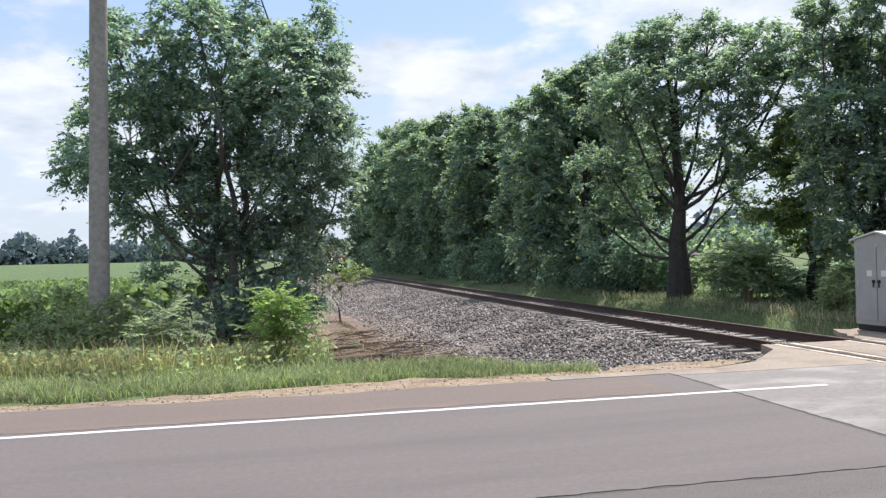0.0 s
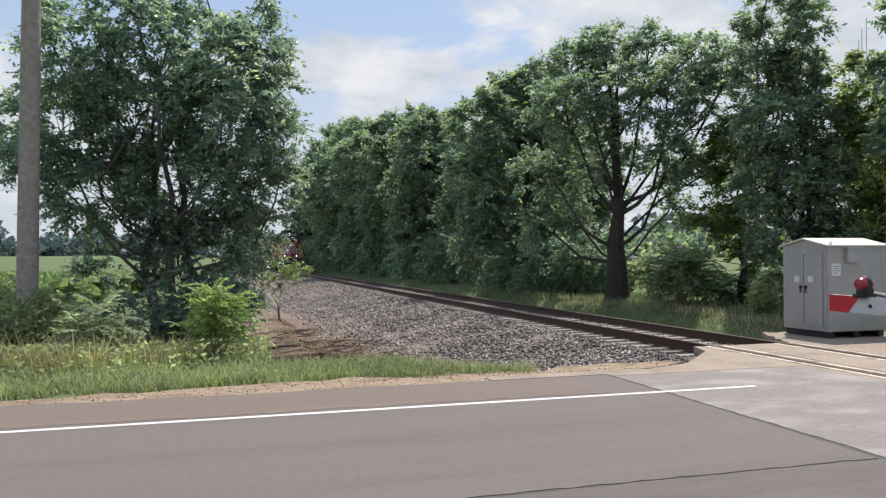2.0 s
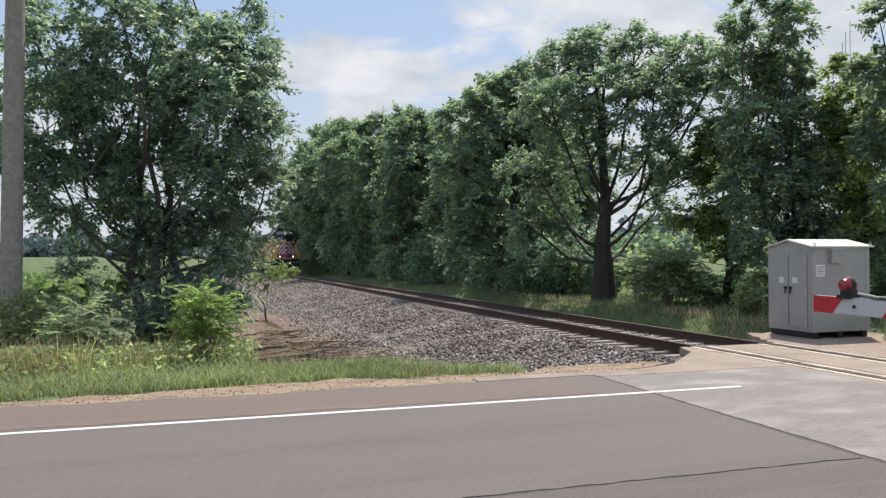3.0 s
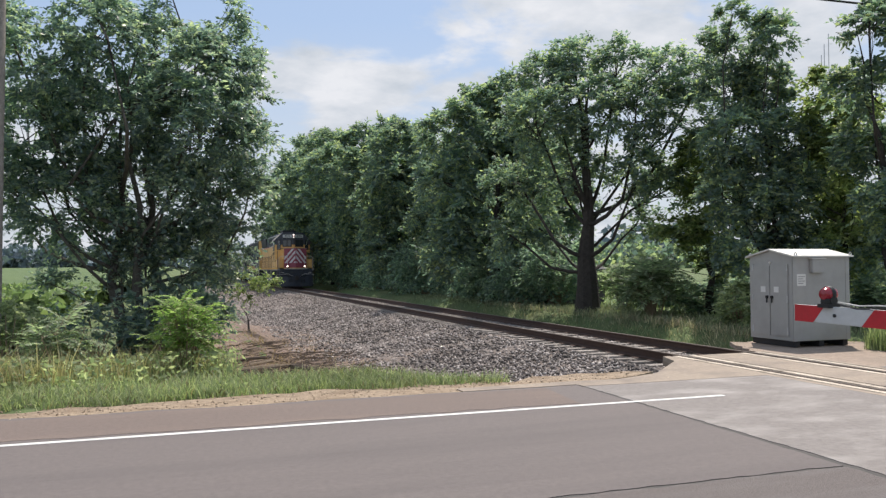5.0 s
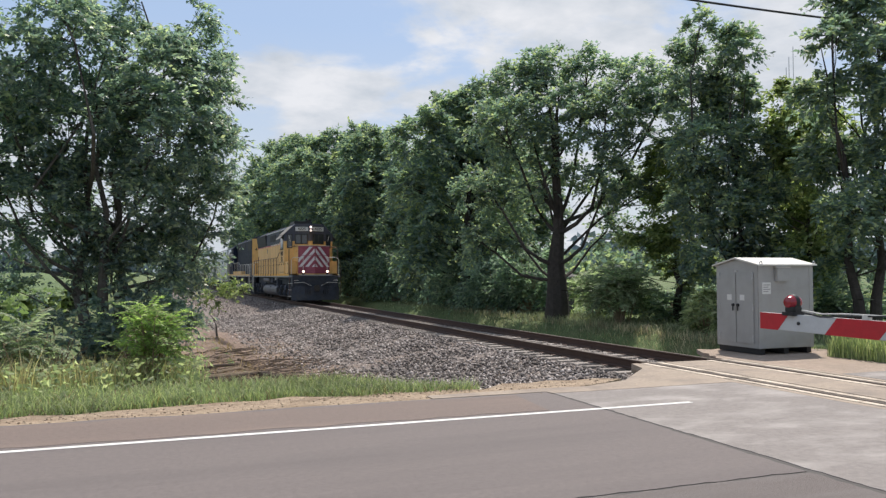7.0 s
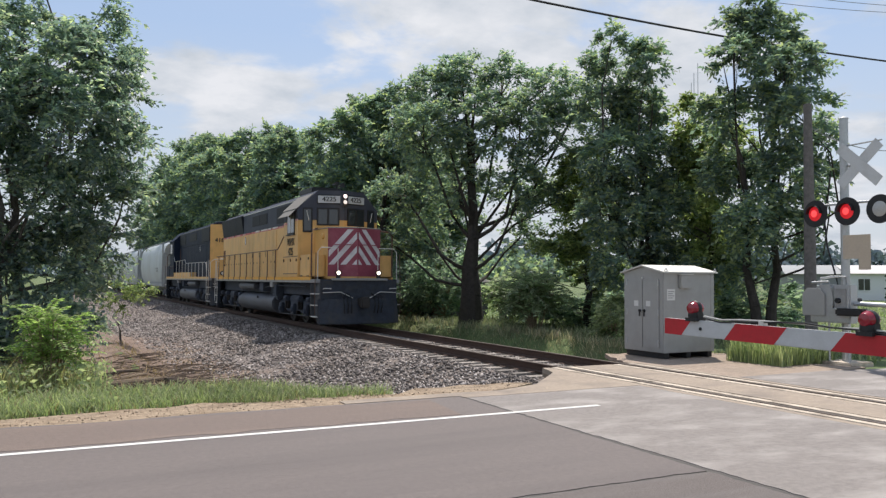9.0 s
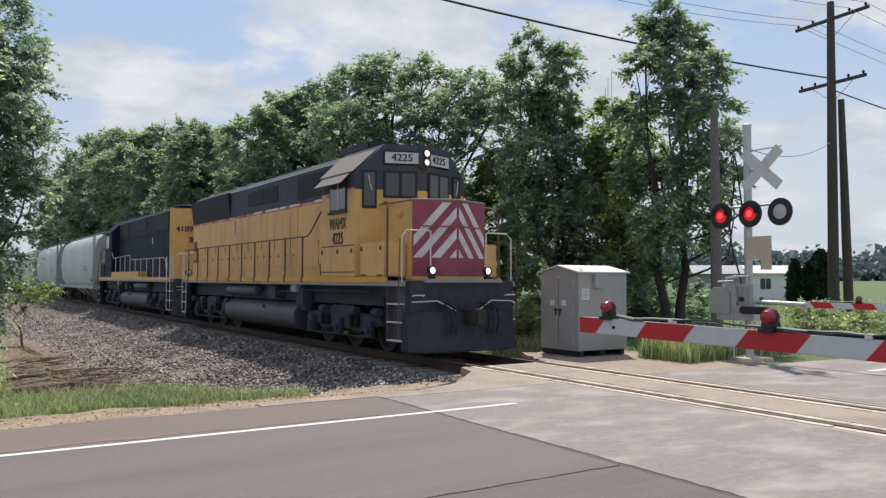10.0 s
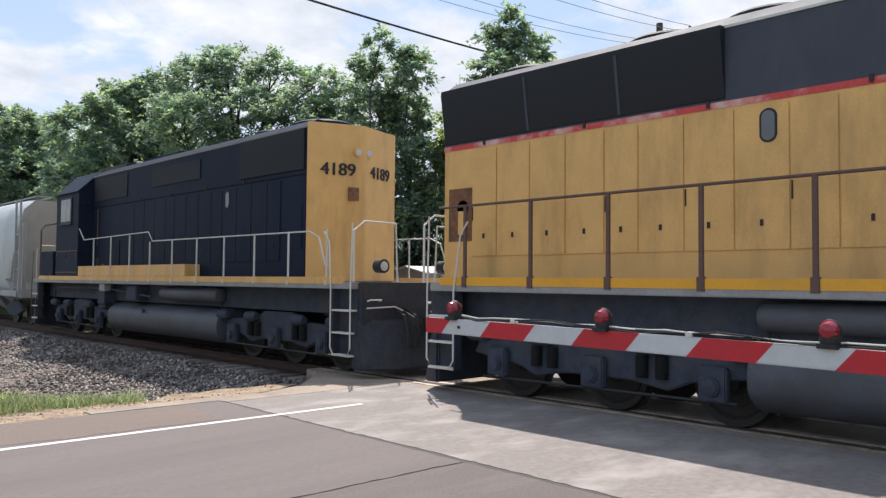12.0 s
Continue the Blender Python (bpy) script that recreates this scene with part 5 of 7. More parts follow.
# ---- crossing equipment ----
def build_cabinet():
    c = thing("signal_cabinet", "grey sheet-metal signal cabinet with double doors on a gravel pad", "cabinet", pose(11.78, 12.92, 0.0))
    w, d, h = 1.45, 1.27, 1.82
    part("body", Geo().prism([(0, 0.1), (d, 0.1), (d, h), (d / 2, h + 0.13), (0, h)], 0, w, "x"), M["cabinet"], c, bevel=0.012)
    part("roof", Geo().prism([(-0.07, h - 0.015), (-0.07, h + 0.012), (d / 2, h + 0.165), (d + 0.07, h + 0.012), (d + 0.07, h - 0.015), (d / 2, h + 0.135)], -0.06, w + 0.06, "x"), M["cabinet_roof"], c, "pale gable roof sheet")
    for y in (0.12, d / 2 + 0.006):
        door = part("door", Geo().box(-0.022, -0.002, y, y + d / 2 - 0.13, 0.19, h - 0.18), M["cabinet"], c, bevel=0.006)
        yy = d / 2 - 0.07 if y < 0.3 else d / 2 + 0.075
        part("handle", Geo().lathe([(0.0, -0.055), (0.03, -0.055), (0.034, -0.02)], (0, yy, 0.98), "x", 10).box(-0.05, -0.035, yy - 0.012, yy + 0.012, 0.86, 0.99), M["dark_metal"], door, "black door handle")
        yl = yy + (-0.12 if y < 0.3 else 0.12)
        part("notice", Geo().box(-0.0265, -0.023, yl - 0.07, yl + 0.07, 1.08, 1.2), M["lens_band"], door, "small white notice")
        for z in (0.3, 0.95, 1.6):
            e = 0.135 if y < 0.3 else d - 0.125
            part("hinge", Geo().lathe([(0.014, -0.07), (0.014, 0.07)], (-0.024, e, z), "z", 8), M["steel"], door)
    part("vent_box", Geo().box(0.42, 0.74, -0.09, -0.002, h - 0.34, h - 0.06), M["cabinet"], c, bevel=0.01)
    part("vent_lid", Geo().box(0.40, 0.76, -0.11, -0.002, h - 0.055, h - 0.035), M["cabinet_roof"], c, "pale vent lid")
    part("notice", Geo().box(0.10, 0.32, -0.007, -0.002, h - 0.60, h - 0.36), M["lens_band"], c, "white notice sheet with rows of grey bars")
    for k in range(4):
        part("text_bar", Geo().box(0.125, 0.295 - 0.04 * (k % 2), -0.010, -0.0075, h - 0.42 - 0.045 * k, h - 0.405 - 0.045 * k), M["sill_grey"], c)
    for x, y in ((0.02, -0.03), (w - 0.02, -0.03), (0.02, d + 0.03), (w - 0.02, d + 0.03)):
        part("lifting_eye", Geo().tube([(x, y, h - 0.02), (x, y, h + 0.05), (x + 0.03, y, h + 0.085), (x + 0.06, y, h + 0.05), (x + 0.06, y, h - 0.02)], 0.011, 6), M["steel"], c)
    for x in (0.0, w - 0.1):
        part("corner_trim", Geo().box(x, x + 0.1, -0.006, -0.001, 0.1, h - 0.02), M["cabinet"], c)
    for x in (0.05, w / 2 - 0.06, w - 0.17):
        part("skid", Geo().box(x, x + 0.12, 0.02, d - 0.02, -0.02, 0.1), M["dark_metal"], c)
    part("lamp_pull", Geo().lathe([(0.018, 0), (0.018, 0.03)], (-0.03, d / 2, h - 0.12), "x", 8), M["lens_band"], c)


def gate_arm(parent, length, lamps, z=0.0, first_red=0.22):
    """Arm along +y from 0 to length, its tip at length; slanted red and white bands, lamps and a cable on top."""
    arm = part("arm", Geo().box(-0.018, 0.018, 0, length, z - 0.058, z + 0.058), M["white"], parent, "white arm with slanted red bands", 0.006)
    y, k = length, 0
    while y > 0.4:
        step = first_red if k == 0 else 0.41
        if k % 2 == 0:
            y0 = max(y - step, 0)
            skew = -0.05
            for x in (-0.0205, 0.0185):
                q = [(y0 - skew, z - 0.058), (y - (0 if k == 0 else skew), z - 0.058), (y + (0 if k == 0 else skew), z + 0.058), (y0 + skew, z + 0.058)]
                part("red_band", Geo().prism(q, x, x + 0.002, "x"), M["red"], arm)
        y -= step
        k += 1
    for yl in lamps:
        lamp = part("arm_lamp", Geo().lathe([(0.045, 0), (0.052, 0.03), (0.05, 0.055)], (0, yl, z + 0.058), "z", 12).box(-0.05, 0.05, yl - 0.05, yl + 0.05, z + 0.05, z + 0.075), M["dark_metal"], arm, "black lamp base")
        part("lens", Geo().lathe([(0.0, -0.056), (0.036, -0.05), (0.052, -0.018), (0.052, 0.018), (0.036, 0.05), (0.0, 0.056)], (0, yl, z + 0.142), "x", 14), M["red_lens"], lamp, "round red lens")
        part("lens_ring", Geo().lathe([(0.054, -0.016), (0.058, 0), (0.054, 0.016)], (0, yl, z + 0.142), "x", 14), M["dark_metal"], lamp)
        part("clamp", Geo().lathe([(0.03, -0.02), (0.03, 0.02)], (0.0, yl - 0.03, z + 0.1), "y", 8), M["dark_metal"], lamp)
    rng = random.Random(6)
    pts = [(rng.uniform(-0.01, 0.01), lamps[0] - 0.08 - i * 0.17, z + 0.075 + rng.uniform(-0.008, 0.02)) for i in range(int((lamps[0]) / 0.17))]
    part("cable", Geo().tube(pts, 0.006, 6), M["pale_rail"], arm, "thin pale cable")
    part("cable", Geo().tube([(x - 0.012, y, q - 0.006 + 0.012 * math.sin(5 * y)) for x, y, q in pts], 0.006, 6), M["wire"], arm, "thin black cable")
    part("conduit", Geo().tube([(0.01, length - 1.55, z + 0.07), (0.01, length - 2.1, z + 0.07), (0.01, length - 2.6, z + 0.068)], 0.014, 8), M["dark_metal"], arm, "black corrugated conduit")
    part("bolt", Geo().lathe([(0.012, -0.026), (0.012, 0.026)], (0, length - 0.36, z), "x", 8), M["dark_metal"], arm)
    for yl in lamps[:3]:
        part("cable_clip", Geo().box(-0.02, 0.02, yl - 0.62, yl - 0.58, z + 0.055, z + 0.085), M["pale_rail"], arm)
    return arm


def gate_stand(parent, far):
    """Mast, gate mechanism and counterweights."""
    part("mast", Geo().lathe([(0.085, -0.05), (0.085, 5.0 if far else 3.9)], (0, 0, 0), "z", 16), M["steel"], parent)
    part("foundation", Geo().box(-0.35, 0.35, -0.35, 0.35, -0.1, 0.07), M["concrete"], parent, bevel=0.02)
    part("mechanism", Geo().prism([(-0.34, 0.85), (0.58, 0.85), (0.58, 1.36), (0.40, 1.60), (0.22, 1.62), (-0.34, 1.62)], -0.34, -0.10, "x"), M["steel"], parent, "galvanised gate mechanism box", 0.02)
    part("conduit_loop", Geo().tube([(-0.37, 0.5, 1.66), (-0.38, 0.1, 1.68), (-0.38, 0.02, 1.55), (-0.38, 0.0, 1.15), (-0.36, -0.3, 1.08)], 0.022, 8), M["steel"], parent)
    part("cover_plate", Geo().box(-0.352, -0.341, -0.26, -0.02, 1.1, 1.54), M["sill_grey"], parent, bevel=0.004)
    part("shaft", Geo().lathe([(0.05, -0.42), (0.05, 0.3)], (0, -0.1, 1.3), "x", 12), M["dark_metal"], parent)


def build_gates():
    g = thing("crossing_gate", "lowered red-and-white striped gate arm with round red lamps", "crossing gate", pose(4.2, -0.75, 0.02))
    gate_stand(g, False)
    arm = gate_arm(g, 5.32, (5.03, 3.685, 2.31, 0.95), 1.28)
    arm.matrix_basis = pose(0, 0, 1.226, 0.69) @ pose(0, 0, -1.28)
    s = thing("crossing_signal", "tall signal mast with crossbuck, flashing lamps and lowered striped gate", "crossing signal", pose(14.6, 10.7, -0.04))
    gate_stand(s, True)
    m = part("gate_bracket", Geo().tube([(-0.2, -0.1, 1.25), (-0.2, -1.45, 1.22)], 0.045, 8), M["steel"], s)
    # arm reaches back across the far lane
    arm = new("arm_pivot"); arm.parent = s; arm.matrix_basis = pose(-0.2, -1.4, 0, 0, 0, 180)
    gate_arm(arm, 4.5, (4.1, 2.6, 1.1), 1.22)
    part("counterweight", Geo().box(-0.44, -0.2, -0.66, -0.06, 1.0, 1.15), M["dark_metal"], s, "black counterweight below the arm", 0.03)
    part("junction_case", Geo().prism([(0.2, 0.98), (0.74, 0.98), (0.74, 1.42), (0.62, 1.55), (0.32, 1.55), (0.2, 1.42)], -0.38, -0.345, "x"), M["cabinet"], s, "grey side cover with cut corners", 0.012)
    part("conduit", Geo().tube([(-0.3, 0.34, 1.6), (-0.3, 0.34, 1.74), (-0.3, 0.1, 1.78), (-0.24, -0.18, 1.78), (-0.22, -0.2, 1.2)], 0.024, 8), M["steel"], s)
    part("conduit", Geo().tube([(-0.3, -0.04, 1.62), (-0.3, -0.06, 1.2), (-0.26, -0.3, 1.16)], 0.02, 8), M["dark_metal"], s, "dark flexible hose")
    part("support_leg", Geo().tube([(-0.25, -0.22, 0.0), (-0.25, -0.22, 1.0)], 0.02, 6).tube([(-0.25, 0.2, 0.0), (-0.25, 0.2, 0.9)], 0.02, 6), M["steel"], s)
    # lamps on a crossarm along y
    part("crossarm", Geo().tube([(-0.06, 0.66, 3.27), (-0.06, -0.92, 3.27)], 0.025, 8), M["steel"], s)
    for i, (dx, dy) in enumerate(((-0.12, 0.60), (-0.14, -0.15), (-0.12, -0.84))):
        lamp = part("flasher", Geo().lathe([(0.0, 0.24), (0.09, 0.22), (0.125, 0.1), (0.135, 0.0), (0.105, -0.005), (0.0, -0.005)], (dx, dy, 3.1), "x", 18), M["dark_metal"], s, "black lamp housing")
        part("target", Geo().lathe([(0.145, 0.01), (0.285, 0.012), (0.285, 0.0), (0.145, -0.002)], (dx, dy, 3.1), "x", 24), M["dark_metal"], lamp, "round black backing plate")
        if i < 2:
            part("hood", Geo().add([(dx - 0.09 * f - 0.005, dy + r * math.cos(a), 3.1 + r * math.sin(a)) for r in (0.17, 0.162) for f in (0, 1) for a in [math.pi * k / 10 for k in range(11)]],
                               [(b + k, b + k + 1, b + 12 + k, b + 11 + k) for b in (0, 22) for k in range(10)] + [(11 + k, 12 + k, 34 + k, 33 + k) for k in range(10)]), M["dark_metal"], lamp, "black half-round hood")
        part("lens", Geo().lathe([(0.0, -0.035), (0.1, -0.028), (0.152, 0.0), (0.0, 0.002)], (dx - 0.006, dy, 3.1), "x", 20), M["red_lit" if i < 2 else "grey_lens"], lamp, "lit red lens" if i < 2 else "pale unlit lens")
        if i < 2:
            part("lamp_core", Geo().lathe([(0.0, -0.046), (0.05, -0.042), (0.072, -0.034), (0.0, -0.02)], (dx - 0.006, dy, 3.1), "x", 16), M["lens_core"], lamp, "bright lamp centre")
        part("hanger", Geo().tube([(dx + 0.12, dy, 3.2), (-0.06, dy, 3.27)], 0.016, 6), M["steel"], lamp)
    # crossbuck boards, bolted to the mast
    for k, az in enumerate((48, -48)):
        mm = Matrix.Translation((-0.085 - 0.018 * k, -0.40, 4.03)) @ pose(0, 0, 0, az, 0, 0)
        part("crossbuck_board", Geo().box(-0.008, 0.008, -0.115, 0.115, -0.58, 0.58, mm), M["white"], s, "white crossbuck board", 0.003)
    part("crossbuck_arm", Geo().tube([(0, 0, 4.03), (-0.085, -0.40, 4.03)], 0.02, 6), M["steel"], s)
    part("crossbuck_brace", Geo().tube([(0, 0, 4.45), (-0.085, -0.88, 4.45)], 0.016, 6), M["steel"], s)
    part("sign_board", Geo().prism([(-0.02, 2.62), (-0.62, 2.62), (-0.62, 1.92), (-0.36, 1.92), (-0.36, 2.14), (-0.02, 2.14)], -0.10, -0.085, "x"), M["tan_board"], s, "plain tan sign board", 0.004)
    part("cap", Geo().lathe([(0.092, 5.0), (0.092, 5.03), (0.0, 5.07)], (0, 0, 0), "z", 12), M["steel"], s)
    part("wiring_hose", Geo().tube([(-0.1, 0.4, 3.0), (-0.15, 0.3, 2.4), (-0.12, 0.12, 1.75), (-0.2, 0.02, 1.55)], 0.018, 6), M["dark_metal"], s)


def utility_pole(name, label, x, y, h, r, mat, lean=(0, 0), arms=(), az=0):
    p = thing(name, label, "utility pole", pose(x, y, ground_height(x, y), lean[0], lean[1], az))
    part("shaft", Geo().lathe([(r * 1.15, -0.3), (r, h * 0.5), (r * 0.72, h), (0, h + 0.02)], (0, 0, 0), "z", 14), M[mat], p)
    for z, half, tilt in arms:
        a = part("crossarm", Geo().box(-0.055, 0.055, -half, half, z - 0.06, z + 0.06), M["dark_pole"], p, bevel=0.01)
        part("brace", Geo().tube([(0.06, -half * 0.6, z - 0.05), (0.09, 0, z - 0.75)], 0.014, 5).tube([(0.06, half * 0.6, z - 0.05), (0.09, 0, z - 0.75)], 0.014, 5), M["steel"], a)
        for k in (-0.92, -0.5, 0.5, 0.92):
            part("insulator", Geo().lathe([(0.012, 0), (0.05, 0.05), (0.055, 0.09), (0.03, 0.14), (0, 0.15)], (0, half * k, z + 0.06), "z", 8), M["dark_metal"], a)
    return p


def cable(name, label, a, b, sag, r, mat, group="overhead lines"):
    a, b = Vector(a), Vector(b)
    pts = [a.lerp(b, s) - Vector((0, 0, sag * 4 * s * (1 - s))) for s in (i / 24 for i in range(25))]
    solid(name, Geo().tube(pts, r, 6), M[mat], label, "cable", group=group)


def build_poles():
    utility_pole("wooden_pole", "weathered grey-brown wooden pole in the roadside weeds", -3.45, 17.3, 12.4, 0.185, "pole", (-0.3, 0.7), ((11.9, 1.2, 0),))
    utility_pole("utility_pole", "tall dark utility pole with two crossarms", 30.0, 18.1, 12.9, 0.19, "dark_pole", (0, 0.3), ((12.2, 1.7, 0), (9.6, 1.55, 0)), az=-8)
    utility_pole("pole_stub", "dark leaning pole beside the utility pole", 30.9, 18.0, 9.0, 0.17, "dark_pole", (0, -2.2))
    utility_pole("old_pole", "weathered bare pole beside the signal", 16.6, 13.1, 6.0, 0.13, "grey_pole", (0, -0.4))
    utility_pole("utility_pole", "tall dark utility pole down the road", 74.0, 18.6, 12.9, 0.19, "dark_pole", (0, 0), ((12.2, 1.7, 0), (9.6, 1.55, 0)), az=-8)
    cable("overhead_cable", "thick black overhead cable", (-3.3, 17.2, 9.5), (29.4, 17.6, 9.55), 0.5, 0.03, "wire")
    cable("overhead_cable", "thick black overhead cable", (30.6, 18.6, 9.55), (74, 18.8, 9.5), 0.9, 0.026, "wire")
    for k, (dy, dx) in enumerate(((-1.85, -0.22), (-1.0, -0.12), (1.0, 0.12), (1.85, 0.22))):
        cable("overhead_wire", "thin dull grey overhead power wire", (-3.4, 17.3 + dy, 12.1), (30 + dx, 18.1 + dy * 0.85, 12.35), 1.1, 0.010, "thin_wire")
        cable("overhead_wire", "thin dull grey overhead power wire", (30 + dx, 18.1 + dy * 0.85, 12.35), (74 + dx, 18.6 + dy * 0.85, 12.35), 1.0, 0.010, "thin_wire")
    cable("service_drop", "thin drooping service wire", (30, 18.1, 7.2), (16.6, 13.1, 5.4), 0.6, 0.012, "thin_wire")
    a = thing("antenna", "thin metal antenna mast behind the trees", "antenna", pose(33, 33.6, -0.1))
    part("pole", Geo().tube([(0, 0, -0.2), (0, 0, 13.6)], 0.05, 6, 0.02), M["steel"], a)
    part("elements", Geo().tube([(0.3, 0, 11.5), (0.3, 0, 14.2)], 0.02, 5).tube([(-0.2, 0, 11.5), (-0.2, 0, 13)], 0.02, 5).tube([(-0.3, 0, 11.6), (0.4, 0, 11.6)], 0.02, 5), M["steel"], a)


def build_house():
    h = thing("house", "low white house with pale roof beyond the lawn", "house", pose(65.5, 45.9, ground_height(65.5, 45.9), 0, 0, -38))
    part("wall", Geo().box(-1.5, 3.6, 0, 6, -0.3, 2.4), M["house"], h)
    part("wing", Geo().box(-6.5, -1.5, 0.6, 5.4, -0.3, 2.35), M["house_grey"], h, "grey sided wing")
    part("roof", Geo().prism([(-0.4, 2.4), (6.4, 2.4), (3, 3.2)], -1.8, 3.9, "x"), M["roof"], h)
    part("wing_roof", Geo().prism([(0.2, 2.35), (5.8, 2.35), (3, 3.2)], -6.8, -1.82, "x"), M["house_grey"], h, "grey wing roof")
    for x in (-0.8, 1.6):
        w = part("window", Geo().box(x, x + 1.1, -0.04, -0.002, 0.85, 2.0), M["house"], h, "white window frame")
        part("pane", Geo().box(x + 0.08, x + 0.52, -0.06, -0.042, 0.93, 1.92).box(x + 0.58, x + 1.02, -0.06, -0.042, 0.93, 1.92), M["window"], w, "dark window pane")
    st = part("porch_steps", Geo().box(-4.2, -3.0, -0.9, 0.59, -0.3, 0.35).box(-4.2, -3.0, -1.3, -0.9, -0.3, 0.05), M["house"], h, "white porch steps")
    part("porch_rail", Geo().tube([(-4.2, 0.5, 1.3), (-4.2, -0.9, 1.3), (-4.2, -1.5, 0.6)], 0.06, 6).tube([(-3.0, 0.5, 1.3), (-3.0, -0.9, 1.3), (-3.0, -1.5, 0.6)], 0.06, 6).tube([(-4.2, -0.9, 1.3), (-4.2, -0.9, 0)], 0.05, 6).tube([(-3.0, -0.9, 1.3), (-3.0, -0.9, 0)], 0.05, 6), M["house"], st)
    for x, y, r, hh, s in ((50.1, 33.0, 0.5, 2.95, 51), (50.9, 32.5, 0.48, 2.8, 52), (52.2, 32.4, 1.05, 3.7, 53)):
        t = thing("conifer", "dark columnar evergreen beside the white house", "tree", pose(x, y, ground_height(x, y)), "evergreens by the house")
        rng = np.random.default_rng(s)
        n = 2600
        z = rng.uniform(0, 1, n) ** 0.8
        rad = r * (1 - z ** 2.4) ** 0.6 * rng.uniform(0.6, 1.05, n)
        a = rng.uniform(0, 6.283, n)
        part("trunk", Geo().tube([(0, 0, -0.2), (0, 0, hh * 0.8)], 0.09, 6, 0.03), M["bark"], t)
        part("foliage", leaf_cards(np.stack([rad * np.cos(a), rad * np.sin(a), 0.1 + z * hh], 1), 0.26, rng), M["conifer"], t)
    s = thing("shed", "small weathered shed behind the large tree", "shed", pose(17.2, 33.5, -0.1, 0, 0, 15))
    part("wall", Geo().box(-1.6, 1.6, -1.1, 1.1, -0.1, 1.55), M["shed"], s)
    part("roof", Geo().prism([(-1.4, 1.55), (1.4, 1.55), (1.4, 1.62), (0, 1.9), (-1.4, 1.62)], -1.8, 1.8, "x"), M["shed"], s, "dark sheet roof")


# ---- train ----
LENGTH = 17.5
GRADE = [(0.0, 117.5), (2.5, 92.2), (5.5, 62.3), (6.5, 51.9), (8.5, 30.3), (9.0, 24.9), (9.5, 19.4), (10.0, 13.9), (10.5, 8.35), (11.0, 2.75), (11.5, -2.85), (12.0, -8.45)]


def travelled(t):
    for (t0, s0), (t1, s1) in zip(GRADE, GRADE[1:]):
        if t <= t1:
            return s0 + (s1 - s0) * (t - t0) / (t1 - t0)
    return GRADE[-1][1]


def clip_band(poly, a, b, c, keep_above):
    """Cut a polygon by the line a*u + b*z = c."""
    out = []
    for p, q in zip(poly, poly[1:] + poly[:1]):
        dp, dq = a * p[0] + b * p[1] - c, a * q[0] + b * q[1] - c
        if not keep_above:
            dp, dq = -dp, -dq
        if dp >= 0:
            out.append(p)
        if dp * dq < 0:
            k = dp / (dp - dq)
            out.append((p[0] + k * (q[0] - p[0]), p[1] + k * (q[1] - p[1])))
    return out


def wheelset(parent, y, wheels):
    e = new("wheelset"); e.parent = parent; e.matrix_basis = pose(0, y, 0.5)
    g = Geo().lathe([(0.09, -0.8), (0.09, 0.8)], (0, 0, 0), "x", 10)
    part("axle", g, M["wheel"], e)
    for s in (-1, 1):
        prof = [(0.0, 0.02), (0.12, 0.05), (0.15, 0.02), (0.38, 0.0), (0.42, 0.045), (0.5, 0.05), (0.5, -0.06), (0.53, -0.085), (0.53, -0.1), (0.40, -0.1), (0.0, -0.06)]
        w = Geo().lathe([(r, s * (0.72 + h)) for r, h in prof], (0, 0, 0), "x", 22)
        for k in range(3):
            a = 2.094 * k
            w.lathe([(0.025, 0), (0.025, 0.02)], (s * 0.77, 0.07 * math.cos(a), 0.07 * math.sin(a)), "x", 6)
        part("wheel", w, M["wheel"], e)
    wheels.append((e, y))


def truck(parent, y, wheels):
    """Three-axle truck with cast side frames."""
    for k in (-1.62, 0, 1.62):
        wheelset(parent, y + k, wheels)
    for s in (-1, 1):
        out = [(y - 2.15, 0.62), (y - 2.05, 0.82), (y - 0.9, 0.86), (y - 0.5, 1.02), (y + 0.5, 1.02), (y + 0.9, 0.86), (y + 2.05, 0.82), (y + 2.15, 0.62), (y + 1.3, 0.5), (y + 1.0, 0.38), (y + 0.5, 0.46), (y - 0.5, 0.46), (y - 1.0, 0.38), (y - 1.3, 0.5)]
        fr = part("truck_frame", Geo().prism(out, s * 1.06, s * 1.18, "x"), M["underframe"], parent, "cast dark side frame", 0.02)
        for k in (-1.62, 0, 1.62):
            part("journal_box", Geo().box(s * 1.19, s * 1.3, y + k - 0.17, y + k + 0.17, 0.33, 0.72).lathe([(0.11, 0), (0.1, s * 0.05), (0, s * 0.06)], (s * 1.3, y + k, 0.5), "x", 12), M["underframe"], fr, bevel=0.02)
        for k in (-0.95, -0.68, 0.68, 0.95):
            part("spring", Geo().lathe([(r, z) for z in np.arange(0.52, 0.82, 0.03) for r in (0.085, 0.068)], (s * 1.21, y + k, 0), "z", 10), M["dark_metal"], fr)
        for k in (-2.0, -0.85, 0.85, 2.0):
            part("brake_cylinder", Geo().lathe([(0.1, -0.16), (0.11, 0.1), (0.07, 0.2)], (s * 1.26, y + k, 0.9), "y", 10), M["underframe"], fr)
        part("brake_rod", Geo().tube([(s * 1.25, y - 1.9, 0.33), (s * 1.25, y + 1.9, 0.30)], 0.02, 6), M["dark_metal"], fr)
        part("sand_pipe", Geo().tube([(s * 1.2, y - 2.2, 1.3), (s * 1.15, y - 2.3, 0.5), (s * 0.8, y - 2.2, 0.15)], 0.02, 6), M["dark_metal"], fr)


